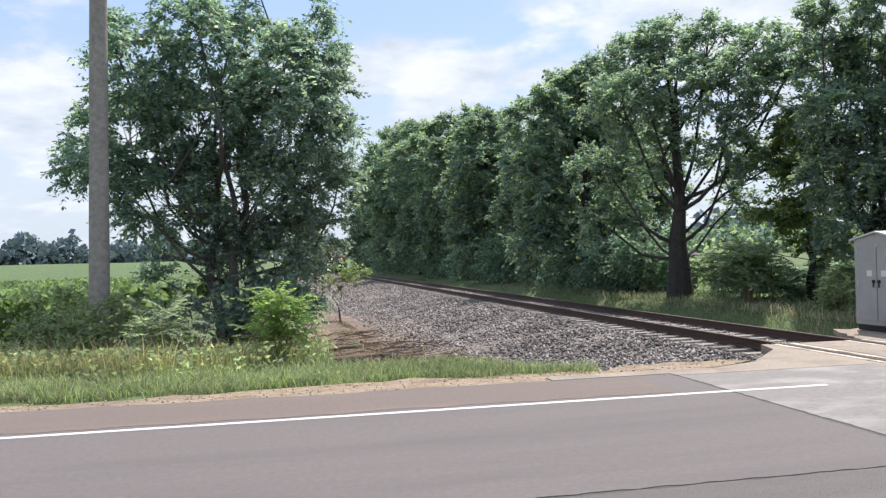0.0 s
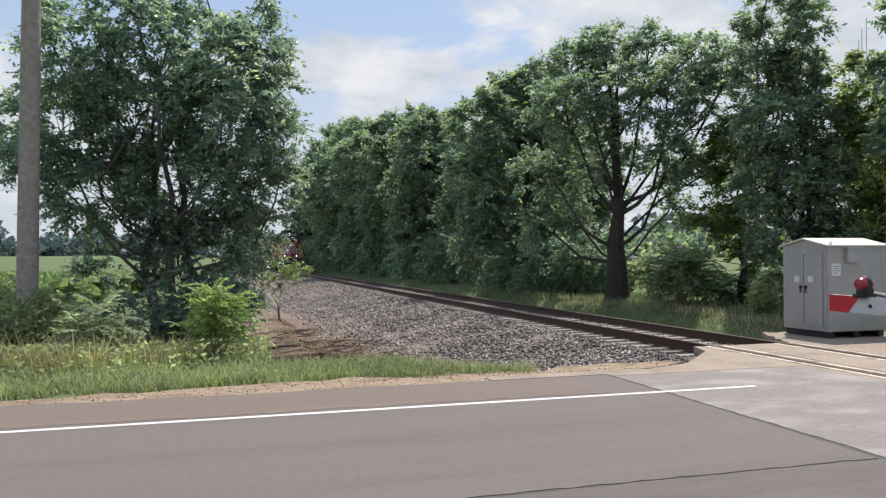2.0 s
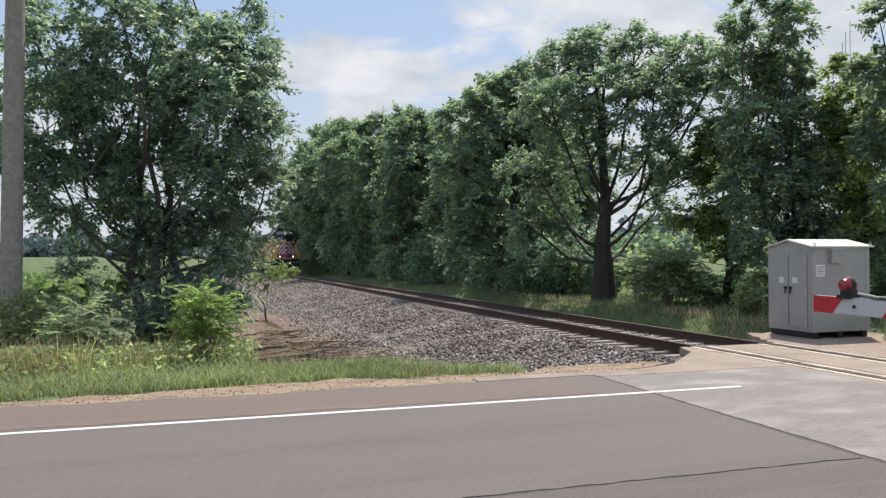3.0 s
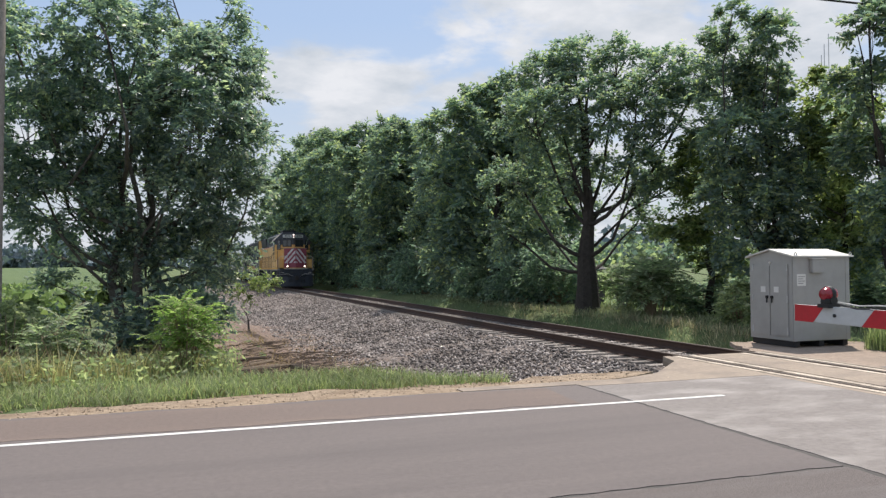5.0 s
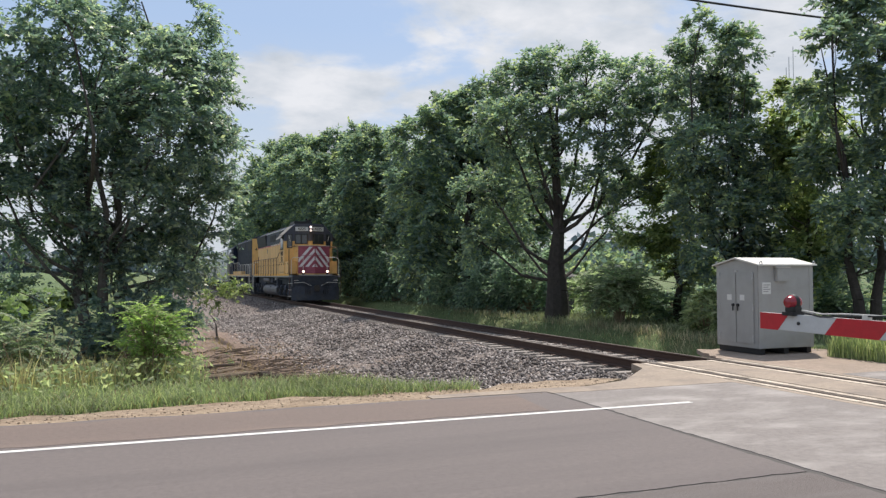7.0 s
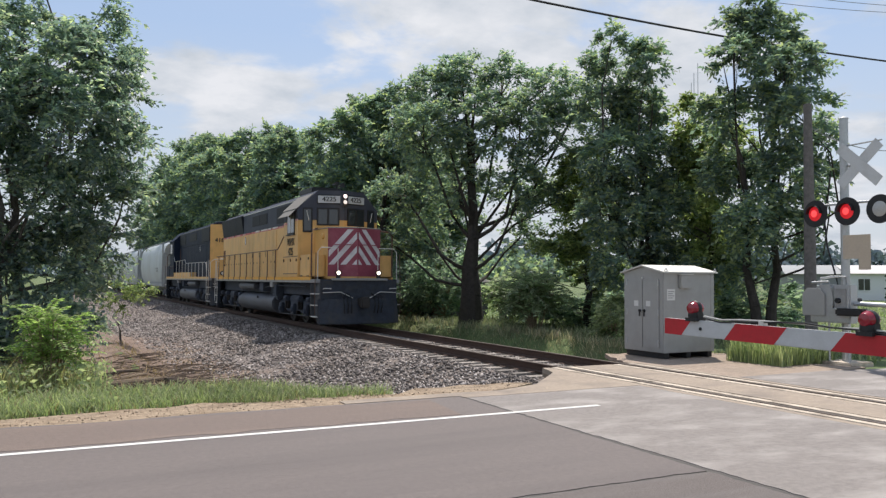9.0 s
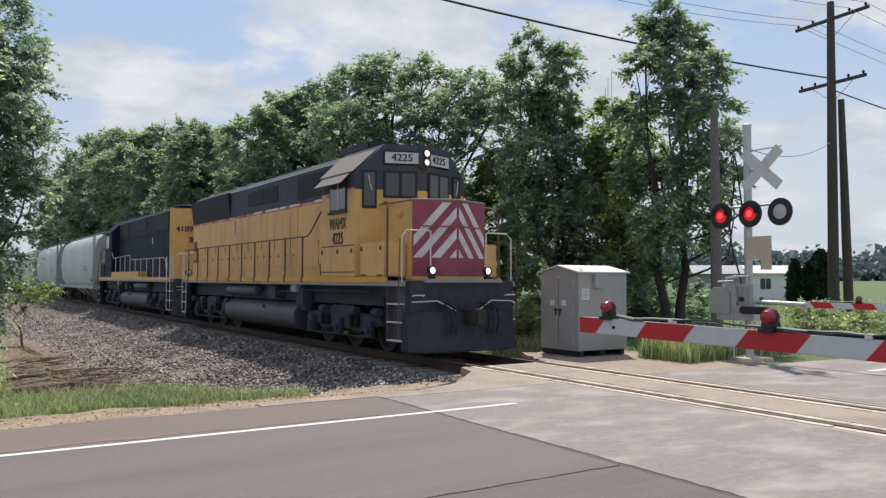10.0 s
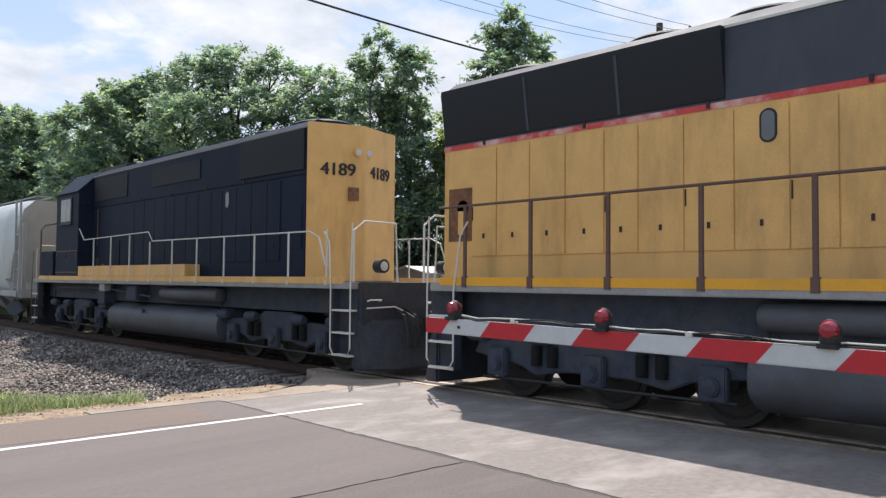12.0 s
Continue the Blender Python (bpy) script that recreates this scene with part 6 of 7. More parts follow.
def locomotive(name, label, number, hood_end, body, upper, line, rail_mat, marks, wheels, nose_front=True):
    lo = thing(name, label, "locomotive")
    L, HW = LENGTH, 1.1
    # frame and deck
    part("deck", Geo().box(-1.5, 1.5, 0.32, L - 0.32, 1.50, 1.62), M["sill_grey"], lo, bevel=0.01)
    part("underframe", Geo().box(-1.1, 1.1, 0.5, L - 0.5, 1.05, 1.5), M["underframe"], lo)
    for s in (-1, 1):
        part("sill_stripe", Geo().box(s * 1.502, s * 1.508, 0.9, L - 0.55, 1.585, 1.70), M["orange" if marks else "yellow"], lo, "bright sill stripe")
        part("sill", Geo().box(s * 1.46, s * 1.50, 0.9, L - 0.55, 1.62, 1.705), M[body if marks else "yellow"], lo)
        if not marks:
            part("battery_box", Geo().box(s * 1.12, s * 1.49, 4.3, 11.0, 1.71, 1.98), M["yellow"], lo, "yellow battery box")
    # long hood
    part("hood", Geo().box(-HW, HW, 4.2, hood_end, 1.62, 3.66), M[body], lo, bevel=0.015)
    out = [(-HW, 3.665), (HW, 3.665), (HW, 4.58), (HW - 0.24, 4.75), (-HW + 0.24, 4.75), (-HW, 4.58)]
    part("hood_top", Geo().prism(out, 4.2, hood_end, "y"), M[upper], lo, bevel=0.01)
    part("roof_gutter", Geo().box(-HW - 0.012, -HW - 0.002, 4.3, hood_end, 4.55, 4.58).box(HW + 0.002, HW + 0.012, 4.3, hood_end, 4.55, 4.58), M["pale_rail"] if marks else M["visor"], lo, "thin pale roof edge")
    for s in (-1, 1):
        x = s * HW
        if line:
            part("belt_stripe", Geo().box(x + s * 0.002, x + s * 0.006, 4.27, hood_end, 3.64, 3.715), M["red_line"], lo, "worn red belt stripe")
            for y0, y1 in ((6.6, 7.4), (7.5, 8.1), (8.25, 9.4), (9.6, 10.3), (5.0, 5.6)):
                part("paint_chip", Geo().box(x + s * 0.007, x + s * 0.009, y0, y1, 3.675, 3.735), M["chipped"], lo, "pale flaked paint")
        for y0, y1, z0, z1, d in ((4.4, 6.75, 3.84, 4.47, 0.02), (8.3, 10.9, 3.95, 4.40, 0.02), (12.7, hood_end - 0.03, 3.76, 4.55, 0.03)):
            if marks and y0 > 12:
                gr = part("radiator_panel", Geo().prism([(x, 3.74), (x + s * 0.012, 3.75), (x + s * 0.12, 4.50), (x + s * 0.11, 4.565), (x, 4.575)], y0, y1, "y"), M["dark_panel"], lo, "black flared radiator panel")
                for yy in (14.1, 15.6):
                    part("radiator_rib", Geo().prism([(x + s * 0.012, 3.76), (x + s * 0.02, 3.76), (x + s * 0.128, 4.50), (x + s * 0.12, 4.50)], yy - 0.02, yy + 0.02, "y"), M["slate"], gr)
                continue
            gr = part("grille", Geo().box(x + s * 0.001, x + s * d, y0, min(y1, hood_end - 0.05), z0, z1), M["dark_panel"], lo, "black intake grille", 0.006)
            if marks:
                n = int((min(y1, hood_end) - y0) / 1.2)
                for k in range(1, n):
                    yy = y0 + k * (min(y1, hood_end) - y0) / n
                    part("grille_rib", Geo().box(x + s * d, x + s * (d + 0.012), yy - 0.012, yy + 0.012, z0, z1), M["slate"], gr)
        # hood doors
        y, k = 6.75, 0
        while y < hood_end - 0.9:
            w = 0.62 if k % 4 else 0.5
            z1 = 3.60
            door = part("hood_door", Geo().box(x + s * 0.001, x + s * 0.014, y + 0.008, y + w - 0.008, 2.02, z1), M[body], lo, bevel=0.004)
            part("latch", Geo().box(x + s * 0.014, x + s * 0.028, y + w * 0.5 - 0.016, y + w * 0.5 + 0.016, 2.28, 2.35), M["dark_metal"], door)
            if k % 2 == 0:
                part("latch", Geo().box(x + s * 0.014, x + s * 0.026, y + w - 0.03, y + w - 0.015, 2.55, 2.75), M["dark_metal"], door)
            if k % 3 == 1:
                part("latch", Geo().box(x + s * 0.014, x + s * 0.026, y + w * 0.5 - 0.02, y + w * 0.5 + 0.02, 3.66, 3.74), M["dark_metal"], door)
            y += w
            k += 1
        part("access_panel", Geo().box(x + s * 0.001, x + s * 0.018, 5.3, 6.3, 1.95, 2.68), M[body], lo, bevel=0.006)
        part("sight_glass", Geo().prism([(12.2 + 0.1 * math.cos(a), 3.37 + 0.1 * math.sin(a) + (0.09 if math.sin(a) > 0 else -0.09)) for a in (2 * math.pi * (k + 0.5) / 14 for k in range(14))], x + s * 0.002, x + s * 0.02, "x"), M["dark_metal"], lo, "small rounded window frame")
        part("sight_pane", Geo().prism([(12.2 + 0.075 * math.cos(a), 3.37 + 0.075 * math.sin(a) + (0.09 if math.sin(a) > 0 else -0.09)) for a in (2 * math.pi * (k + 0.5) / 14 for k in range(14))], x + s * 0.021, x + s * 0.024, "x"), M["pane"], lo, "small glass pane")
        part("builder_plate", Geo().box(x + s * 0.002, x + s * 0.012, 4.6, 4.85, 1.98, 2.22), M["dark_metal"], lo, "small dark plate")
        part("step_recess", Geo().box(x + s * 0.001, x + s * 0.01, 5.0, 5.22, 1.74, 2.05), M["rust"], lo, "rusty step recess")
        part("end_recess", Geo().box(x + s * 0.001, x + s * 0.012, hood_end - 0.8, hood_end - 0.12, 2.25, 3.05), M["rust" if marks else body], lo, "rusty open recess")
        if marks:
            part("recess_gear", Geo().lathe([(0.12, 0.0), (0.14, 0.02), (0.05, 0.05)], (x + s * 0.012, hood_end - 0.42, 2.75), "x", 12).box(x, x + s * 0.05, hood_end - 0.5, hood_end - 0.36, 2.35, 2.7), M["yellow"], lo)
        part("conduit", Geo().tube([(x + s * 0.03, 4.75, 3.6), (x + s * 0.03, 4.75, 2.6)], 0.016, 6), M["railing"], lo)
        # running-board railing
        posts = [5.47 + 1.22 * i for i in range(10) if 5.47 + 1.22 * i < L - 0.6]
        thick = 0.03 if marks else 0.017
        for yy in posts:
            p = part("railing_post", Geo().box(s * 1.475, s * 1.505, yy - thick, yy + thick, 1.56, 2.74 if marks or yy < 9 else 2.54).box(s * 1.46, s * 1.52, yy - thick * 1.6, yy + thick * 1.6, 1.56, 1.72 if marks else 1.64), M[rail_mat], lo, bevel=0.006)
        if marks:
            pts = [(s * 1.15, 4.55, 3.62), (s * 1.32, 4.62, 3.40), (s * 1.48, 5.0, 2.83), (s * 1.48, 5.2, 2.75), (s * 1.48, L - 0.5, 2.73)]
        else:
            pts = [(s * 1.48, 4.3, 3.05), (s * 1.48, 4.7, 2.72), (s * 1.48, 9.0, 2.78), (s * 1.48, 9.25, 2.55), (s * 1.48, L - 1.6, 2.52), (s * 1.48, L - 1.3, 2.4), (s * 1.48, L - 1.1, 1.9)]
        part("railing", Geo().tube(pts, 0.019 if marks else 0.014, 8), M[rail_mat], lo)
        # corner steps
        for y0, y1 in ((0.3, 0.86), (L - 0.86, L - 0.3)):
            st = part("step_well", Geo().box(s * 1.34, s * 1.37, y0, y1, 0.36, 1.5).box(s * 1.36, s * 1.5, y0 if y0 > 5 else y1 - 0.03, y0 + 0.03 if y0 > 5 else y1, 0.36, 1.5), M["tank" if marks and y0 < 5 else "dark_steel"], lo, "grimy step well")
            for z in (0.36, 0.74, 1.12):
                part("step", Geo().box(s * 1.32, s * 1.52, y0 + 0.02, y1 - 0.02, z, z + 0.03), M["pale_rail"], st, "worn pale step edge")
            yy = y0 if y0 < 5 else y1
            if y0 < 5:
                part("grab_rail", Geo().tube([(s * 1.53, yy, 0.45), (s * 1.53, yy, 1.5), (s * 1.5, yy, 2.5)], 0.013, 6), M["railing"], lo)
            else:
                part("grab_rail", Geo().tube([(s * 1.5, y1, 2.62), (s * 1.53, y1, 1.5), (s * 1.53, y1, 0.5), (s * 1.53, y1 - 0.08, 0.39), (s * 1.53, y0 + 0.08, 0.39), (s * 1.53, y0, 0.5), (s * 1.53, y0, 1.5), (s * 1.5, y0 - 0.1, 2.3), (s * 1.5, y0 - 0.25, 2.5)], 0.014, 6), M["pale_rail"], lo, "pale looped grab rail")
    # roof gear
    for y, r in ((12.6, 0.62), (14.0, 0.62), (hood_end - 1.0, 0.62)):
        fan = part("roof_fan", Geo().lathe([(r, 4.74), (r, 4.87), (r * 0.9, 4.91), (0, 4.92)], (0, y, 0), "z", 22), M["dark_panel" if marks else upper], lo, "round roof fan housing")
    part("exhaust_stack", Geo().box(-0.25, 0.25, 9.4, 10.2, 4.74, 4.93), M["dark_panel"], lo, bevel=0.02)
    part("dynamic_brake_hatch", Geo().box(-0.78, 0.78, 6.9, 9.2, 4.74, 4.83), M[upper], lo, bevel=0.03)
    # cab with a faceted front
    ridge, corner = 1.85, 2.40
    def face_y(x):
        return ridge + (corner - ridge) * abs(x) / 1.5
    low = [(-1.5, 4.26), (-1.5, corner), (0, ridge), (1.5, corner), (1.5, 4.26)]
    cab = part("cab", Geo().prism(low, 1.71, 3.72, "z"), M[body], lo, bevel=0.015)
    part("cab_band", Geo().prism(low, 3.722, 4.13, "z"), M[upper], cab)
    high = [(-0.86, 4.26), (-0.86, face_y(0.86)), (0, ridge), (0.86, face_y(0.86)), (0.86, 4.26)]
    part("cab_top", Geo().add([(x, y, 4.132) for x, y in low] + [(x, y, 4.78) for x, y in high], [(4, 3, 2, 1, 0), (5, 6, 7, 8, 9)] + [(i, (i + 1) % 5, 5 + (i + 1) % 5, 5 + i) for i in range(5)]), M[upper], cab)
    for s in (-1, 1):
        # sheet over the slate slope; its sunlit paleness is put into the colour
        q = [(s * 1.545, corner + 0.04, 4.118), (s * 1.545, 4.28, 4.118), (s * 0.985, 4.28, 4.664), (s * 0.985, face_y(0.985) + 0.1, 4.664)]
        part("roof_sheet", Geo().add(q + [(x, y, z + 0.018) for x, y, z in q], [(0, 1, 2, 3), (7, 6, 5, 4)] + [(i, (i + 1) % 4, 4 + (i + 1) % 4, 4 + i) for i in range(4)]), M["visor" if marks else upper], cab, "pale sunlit roof sheet")
        if marks:
            part("sun_visor", Geo().prism([(s * 1.53, 4.10), (s * 1.53, 4.115), (s * 1.78, 3.865), (s * 1.78, 3.85)], 2.6, 4.1, "y"), M["visor"], cab, "pale metal sun visor")
            part("belt_stripe", Geo().box(s * 1.502, s * 1.506, 2.42, 2.78, 3.69, 3.76), M["red_line"], cab, "red belt stripe")
            part("belt_stripe", Geo().box(s * 1.502, s * 1.506, 3.78, 4.25, 3.62, 3.69), M["red_line"], cab, "red belt stripe")
        win = part("side_window", Geo().box(s * 1.502, s * 1.522, 2.80, 3.74, 3.24, 4.0), M["dark_metal"], cab, "dark window frame", 0.008)
        part("pane", Geo().box(s * 1.523, s * 1.529, 2.87, 3.24, 3.30, 3.95), M["pane" if marks else "window"], win, "sliding window pane")
        part("pane", Geo().box(s * 1.523, s * 1.529, 3.29, 3.67, 3.30, 3.95), M["pane" if marks else "window"], win, "sliding window pane")
        part("mullion", Geo().box(s * 1.523, s * 1.535, 3.245, 3.285, 3.28, 3.97), M["pale_rail"], win)
        part("armrest", Geo().box(s * 1.5, s * 1.56, 2.78, 3.78, 3.20, 3.24), M["dark_metal"], cab)
        for z in (2.42, 1.80):
            part("panel_seam", Geo().box(s * 1.501, s * 1.506, 2.42, 4.24, z, z + 0.025), M["railing"], cab, "thin rusty seam")
        for yy, z in ((2.55, 2.3), (3.3, 2.3), (4.18, 2.3)):
            part("lug", Geo().box(s * 1.5, s * 1.53, yy - 0.018, yy + 0.018, z - 0.05, z + 0.05), M["railing"], cab)
        # facet frame: its x runs outwards along the facet, its z is up, and -y faces out
        turn = math.degrees(math.atan2(corner - ridge, 1.5)) * s
        def on_face(u, z, s=s, turn=turn):
            return pose(s * u * math.cos(radians(turn)), ridge + u * math.sin(radians(abs(turn))), z, 0, 0, turn)
        fw = part("front_window", Geo().box(-0.17, 0.17, -0.03, -0.002, -0.38, 0.50, on_face(1.27, 3.66)), M["dark_metal"], cab, "tall rounded front window", 0.01)
        part("pane", Geo().box(-0.12, 0.12, -0.037, -0.031, -0.32, 0.44, on_face(1.27, 3.66)), M["window"], fw, "glass")
        ws = part("windshield", Geo().box(-0.40, 0.40, -0.03, -0.002, -0.30, 0.33, on_face(0.55, 3.83)), M["dark_metal"], cab, "dark windshield frame", 0.01)
        for u in (-0.19, 0.19):
            part("pane", Geo().box(-0.15, 0.15, -0.037, -0.031, -0.25, 0.27, on_face(0.55 + u, 3.83)), M["window"], ws, "windshield glass")
        part("wiper", Geo().tube([on_face(1.3, 4.05) @ Vector((0, -0.05, 0)), on_face(1.22, 3.7) @ Vector((0, -0.05, 0))], 0.012, 5), M["pale_rail"], ws)
        nb = part("number_board", Geo().box(-0.43, 0.43, -0.04, -0.002, -0.165, 0.165, on_face(0.52, 4.46)), M["dark_metal"], cab, "dark framed number board", 0.02)
        part("board_face", Geo().box(-0.395, 0.395, -0.047, -0.041, -0.13, 0.13, on_face(0.52, 4.46)), M["board"], nb, "pale lit board", 0.002)
        lettering("board_digit", number, 0.24, on_face(0.52, 4.46) @ pose(0, -0.050, 0, 90, 0, 0), M["dark_metal"], nb, "black painted numeral", 1.05)
    part("headlight_housing", Geo().box(-0.13, 0.13, 1.72, 1.95, 4.22, 4.72), M[upper], cab, bevel=0.03)
    for z in (4.57, 4.36):
        hl = part("headlight", Geo().lathe([(0.10, 0.0), (0.10, -0.05), (0.082, -0.055), (0.075, -0.01), (0, -0.01)], (0, 1.72, z), "y", 16), M["dark_metal"], cab)
        part("lamp_glass", Geo().lathe([(0.0, -0.03), (0.05, -0.025), (0.074, 0.0)], (0, 1.705, z), "y", 14), M["headlight_dim" if nose_front and z < 4.5 else "headlight_top" if nose_front else "board"], hl, "lit headlamp" if nose_front else "unlit headlamp")
    part("roof_unit", Geo().box(-0.75, 0.4, 3.2, 4.9, 4.80, 5.02), M["dark_metal"], cab, bevel=0.04)
    part("horn", Geo().lathe([(0.02, 0.3), (0.03, 0), (0.09, -0.25)], (0.0, 2.25, 4.98), "y", 10).lathe([(0.02, 0.3), (0.03, 0), (0.07, -0.2)], (-0.2, 2.25, 5.04), "y", 10).tube([(-0.1, 2.35, 4.76), (-0.1, 2.35, 5.02)], 0.03, 6), M["dark_metal"], cab)
    # nose with a V-shaped front
    tip, edge, half, top = 0.40, 0.74, 0.95, 3.38
    plan = [(-half, 2.35), (-half, edge), (0, tip), (half, edge), (half, 2.35)]
    nose = part("nose", Geo().prism(plan, 1.62, top, "z"), M[body if marks else "yellow"], lo, "" if marks else "yellow short nose", bevel=0.03)
    part("nose_top_edge", Geo().tube([(-half, 2.3, top - 0.01), (-half, edge, top - 0.01), (0, tip, top), (half, edge, top - 0.01), (half, 2.3, top - 0.01)], 0.022, 8), M["visor"], nose, "pale worn top edge")
    width = math.hypot(half, edge - tip)
    for s in (-1, 1):
        u = Vector((s * half, edge - tip, 0)).normalized()
        nrm = Vector((s * (edge - tip), -half, 0)).normalized()
        def on(uu, z, d, u=u, nrm=nrm):
            return Vector((0, tip, 0)) + u * uu + nrm * d + Vector((0, 0, z))
        def sheet(poly, d0, d1):
            n = len(poly)
            return Geo().add([on(a, z, d0) for a, z in poly] + [on(a, z, d1) for a, z in poly], [tuple(range(n)), tuple(range(2 * n - 1, n - 1, -1))] + [(i, (i + 1) % n, n + (i + 1) % n, n + i) for i in range(n)])
        if marks:
            part("nose_panel", sheet([(0.0, 1.72), (width, 1.72), (width, top - 0.015), (0.0, top - 0.015)], 0.002, 0.007), M["maroon"], nose, "faded maroon front panel")
            for k in range(7):
                c0 = 3.72 - 0.46 * k
                poly = [(0.03, 2.12), (width - 0.03, 2.12), (width - 0.03, top - 0.06), (0.03, top - 0.06)]
                poly = clip_band(poly, 1.15, 1.0, c0 - 0.23, True)
                poly = clip_band(poly, 1.15, 1.0, c0, False) if len(poly) > 2 else []
                if len(poly) > 2:
                    part("chevron", sheet(poly, 0.008, 0.0105), M["stripe"], nose, "worn white chevron stripe")
            part("grab_rail", sheet([(0.05, 2.78), (0.8, 2.78), (0.8, 2.81), (0.05, 2.81)], 0.05, 0.075), M["maroon"], nose)
        part("toolbox", Geo().box(s * 0.96, s * 1.49, 0.99, 2.16, 1.71, 2.46), M[body], lo, bevel=0.02)
        for y0, y1, z0, z1 in ((1.14, 1.18, 2.28, 2.37), (2.04, 2.08, 2.28, 2.37), (1.1, 1.3, 1.72, 1.75), (1.85, 2.05, 1.72, 1.75)):
            part("toolbox_latch", Geo().box(s * 1.49, s * 1.513, y0, y1, z0, z1), M["dark_metal"], lo)
        part("sand_filler", Geo().lathe([(0.1, 0), (0.1, s * 0.05), (0.06, s * 0.07)], (s * half, 1.25, 3.1), "x", 12), M[body], nose)
        part("nose_rail", Geo().tube([(s * 1.47, 0.9, 1.7), (s * 1.47, 0.9, 3.15), (s * 1.40, 1.05, 3.3), (s * 0.9, 2.1, 3.42)], 0.026, 8), M["railing"], lo, "stout yellow-brown handrail")
        part("front_rail", Geo().tube([(s * 1.42, 0.36, 1.62), (s * 1.42, 0.36, 2.55), (s * 1.3, 0.36, 2.68), (s * 0.75, 0.36, 2.68)], 0.015, 8), M["pale_rail"], lo)
        part("front_post", Geo().tube([(s * 0.72, 0.36, 1.62), (s * 0.72, 0.36, 2.68)], 0.016, 8), M["pale_rail"], lo)
        dl = part("ditch_light", Geo().lathe([(0.095, 0.06), (0.1, -0.05), (0.08, -0.06), (0.07, -0.02), (0, -0.02)], (s * 0.72, 0.30, 1.84), "y", 16).box(s * 0.66, s * 0.78, 0.26, 0.36, 1.62, 1.74), M["dark_metal"], lo, "round ditch light")
        part("lamp_glass", Geo().lathe([(0.0, -0.05), (0.045, -0.045), (0.066, -0.02)], (s * 0.72, 0.30, 1.84), "y", 14), M["headlight" if nose_front else "board"], dl, "lit lamp glass" if nose_front else "unlit lamp glass")
    # pilot, coupler and hoses at both ends
    for front in (True, False):
        def yy(v, front=front):
            return v if front else L - v
        part("end_plate", Geo().box(-1.35, 1.35, min(yy(0.18), yy(0.34)), max(yy(0.18), yy(0.34)), 0.9, 1.62), M["dark_steel"], lo, "dark end plate", 0.02)
        g = Geo()
        a = [(-1.42, yy(0.30)), (-1.0, yy(0.02)), (1.0, yy(0.02)), (1.42, yy(0.30)), (1.42, yy(0.42)), (-1.42, yy(0.42))]
        b = [(-1.42, yy(0.14)), (-0.9, yy(-0.18)), (0.9, yy(-0.18)), (1.42, yy(0.14)), (1.42, yy(0.42)), (-1.42, yy(0.42))]
        g.add([(x, y, 0.98) for x, y in a] + [(x, y, 0.14) for x, y in b], [tuple(range(6)), tuple(range(11, 5, -1))] + [(i, (i + 1) % 6, 6 + (i + 1) % 6, 6 + i) for i in range(6)])
        part("plow" if front else "rear_pilot", g, M["dark_steel"], lo, "dark steel pilot", 0.03)
        part("coupler", Geo().box(-0.14, 0.14, min(yy(-0.35), yy(0.2)), max(yy(-0.35), yy(0.2)), 0.72, 1.0).box(-0.2, 0.08, min(yy(-0.58), yy(-0.3)), max(yy(-0.58), yy(-0.3)), 0.68, 1.04), M["wheel"], lo, "rusty knuckle coupler", 0.04)
        for s in (-1, 1):
            for k in range(3):
                x = s * (0.42 + 0.13 * k)
                part("air_hose", Geo().tube([(x, yy(0.16), 1.15), (x, yy(-0.1), 1.05), (x * 0.98, yy(-0.2), 0.75), (x * 0.95, yy(-0.14), 0.5)], 0.022, 6), M["dark_metal"], lo)
            part("uncoupling_lever", Geo().tube([(s * 1.3, yy(0.14), 1.18), (s * 0.7, yy(0.12), 1.2), (s * 0.3, yy(0.02), 1.0)], 0.014, 6), M["pale_rail"], lo)
            part("end_grab", Geo().tube([(s * 1.05, yy(0.12), 1.3), (s * 1.05, yy(0.06), 1.32), (s * 1.3, yy(0.06), 1.32), (s * 1.3, yy(0.12), 1.3)], 0.014, 6), M["pale_rail"], lo)
    part("anticlimber", Geo().box(-1.0, 1.0, 0.1, 0.34, 1.58, 1.66), M["sill_grey"], lo, bevel=0.02)
    # rear end of the long hood
    for s in (-1, 1):
        part("rear_rail", Geo().tube([(s * 1.42, L - (0.1 if marks else 0.36), 1.62), (s * 1.42, L - (0.1 if marks else 0.36), 2.5), (s * 1.2, L - (0.1 if marks else 0.36), 2.66), (s * 0.5, L - (0.1 if marks else 0.36), 2.66), (s * 0.45, L - (0.1 if marks else 0.36), 1.62)], 0.018, 8), M["pale_rail"], lo)
        hl = part("rear_headlight", Geo().lathe([(0.1, 0.0), (0.1, 0.06), (0.08, 0.065), (0, 0.04)], (s * 0.13, hood_end + (0 if marks else 0.3), 4.15), "y", 14), M["dark_metal"] if marks else M["yellow"], lo)
        part("lamp_glass", Geo().lathe([(0.0, 0.07), (0.06, 0.065), (0.078, 0.05)], (s * 0.13, hood_end + (0 if marks else 0.3), 4.15), "y", 12), M["board"], hl, "unlit lamp glass")
        bl = part("rear_ditch_light", Geo().lathe([(0.12, -0.1), (0.125, 0.08), (0.1, 0.09), (0, 0.05)], (s * 0.75, L - 0.45, 1.9), "y", 14), M["dark_metal"], lo)
        part("lamp_glass", Geo().lathe([(0.0, 0.1), (0.08, 0.09), (0.1, 0.07)], (s * 0.75, L - 0.45, 1.9), "y", 12), M["board"], bl, "unlit lamp glass")
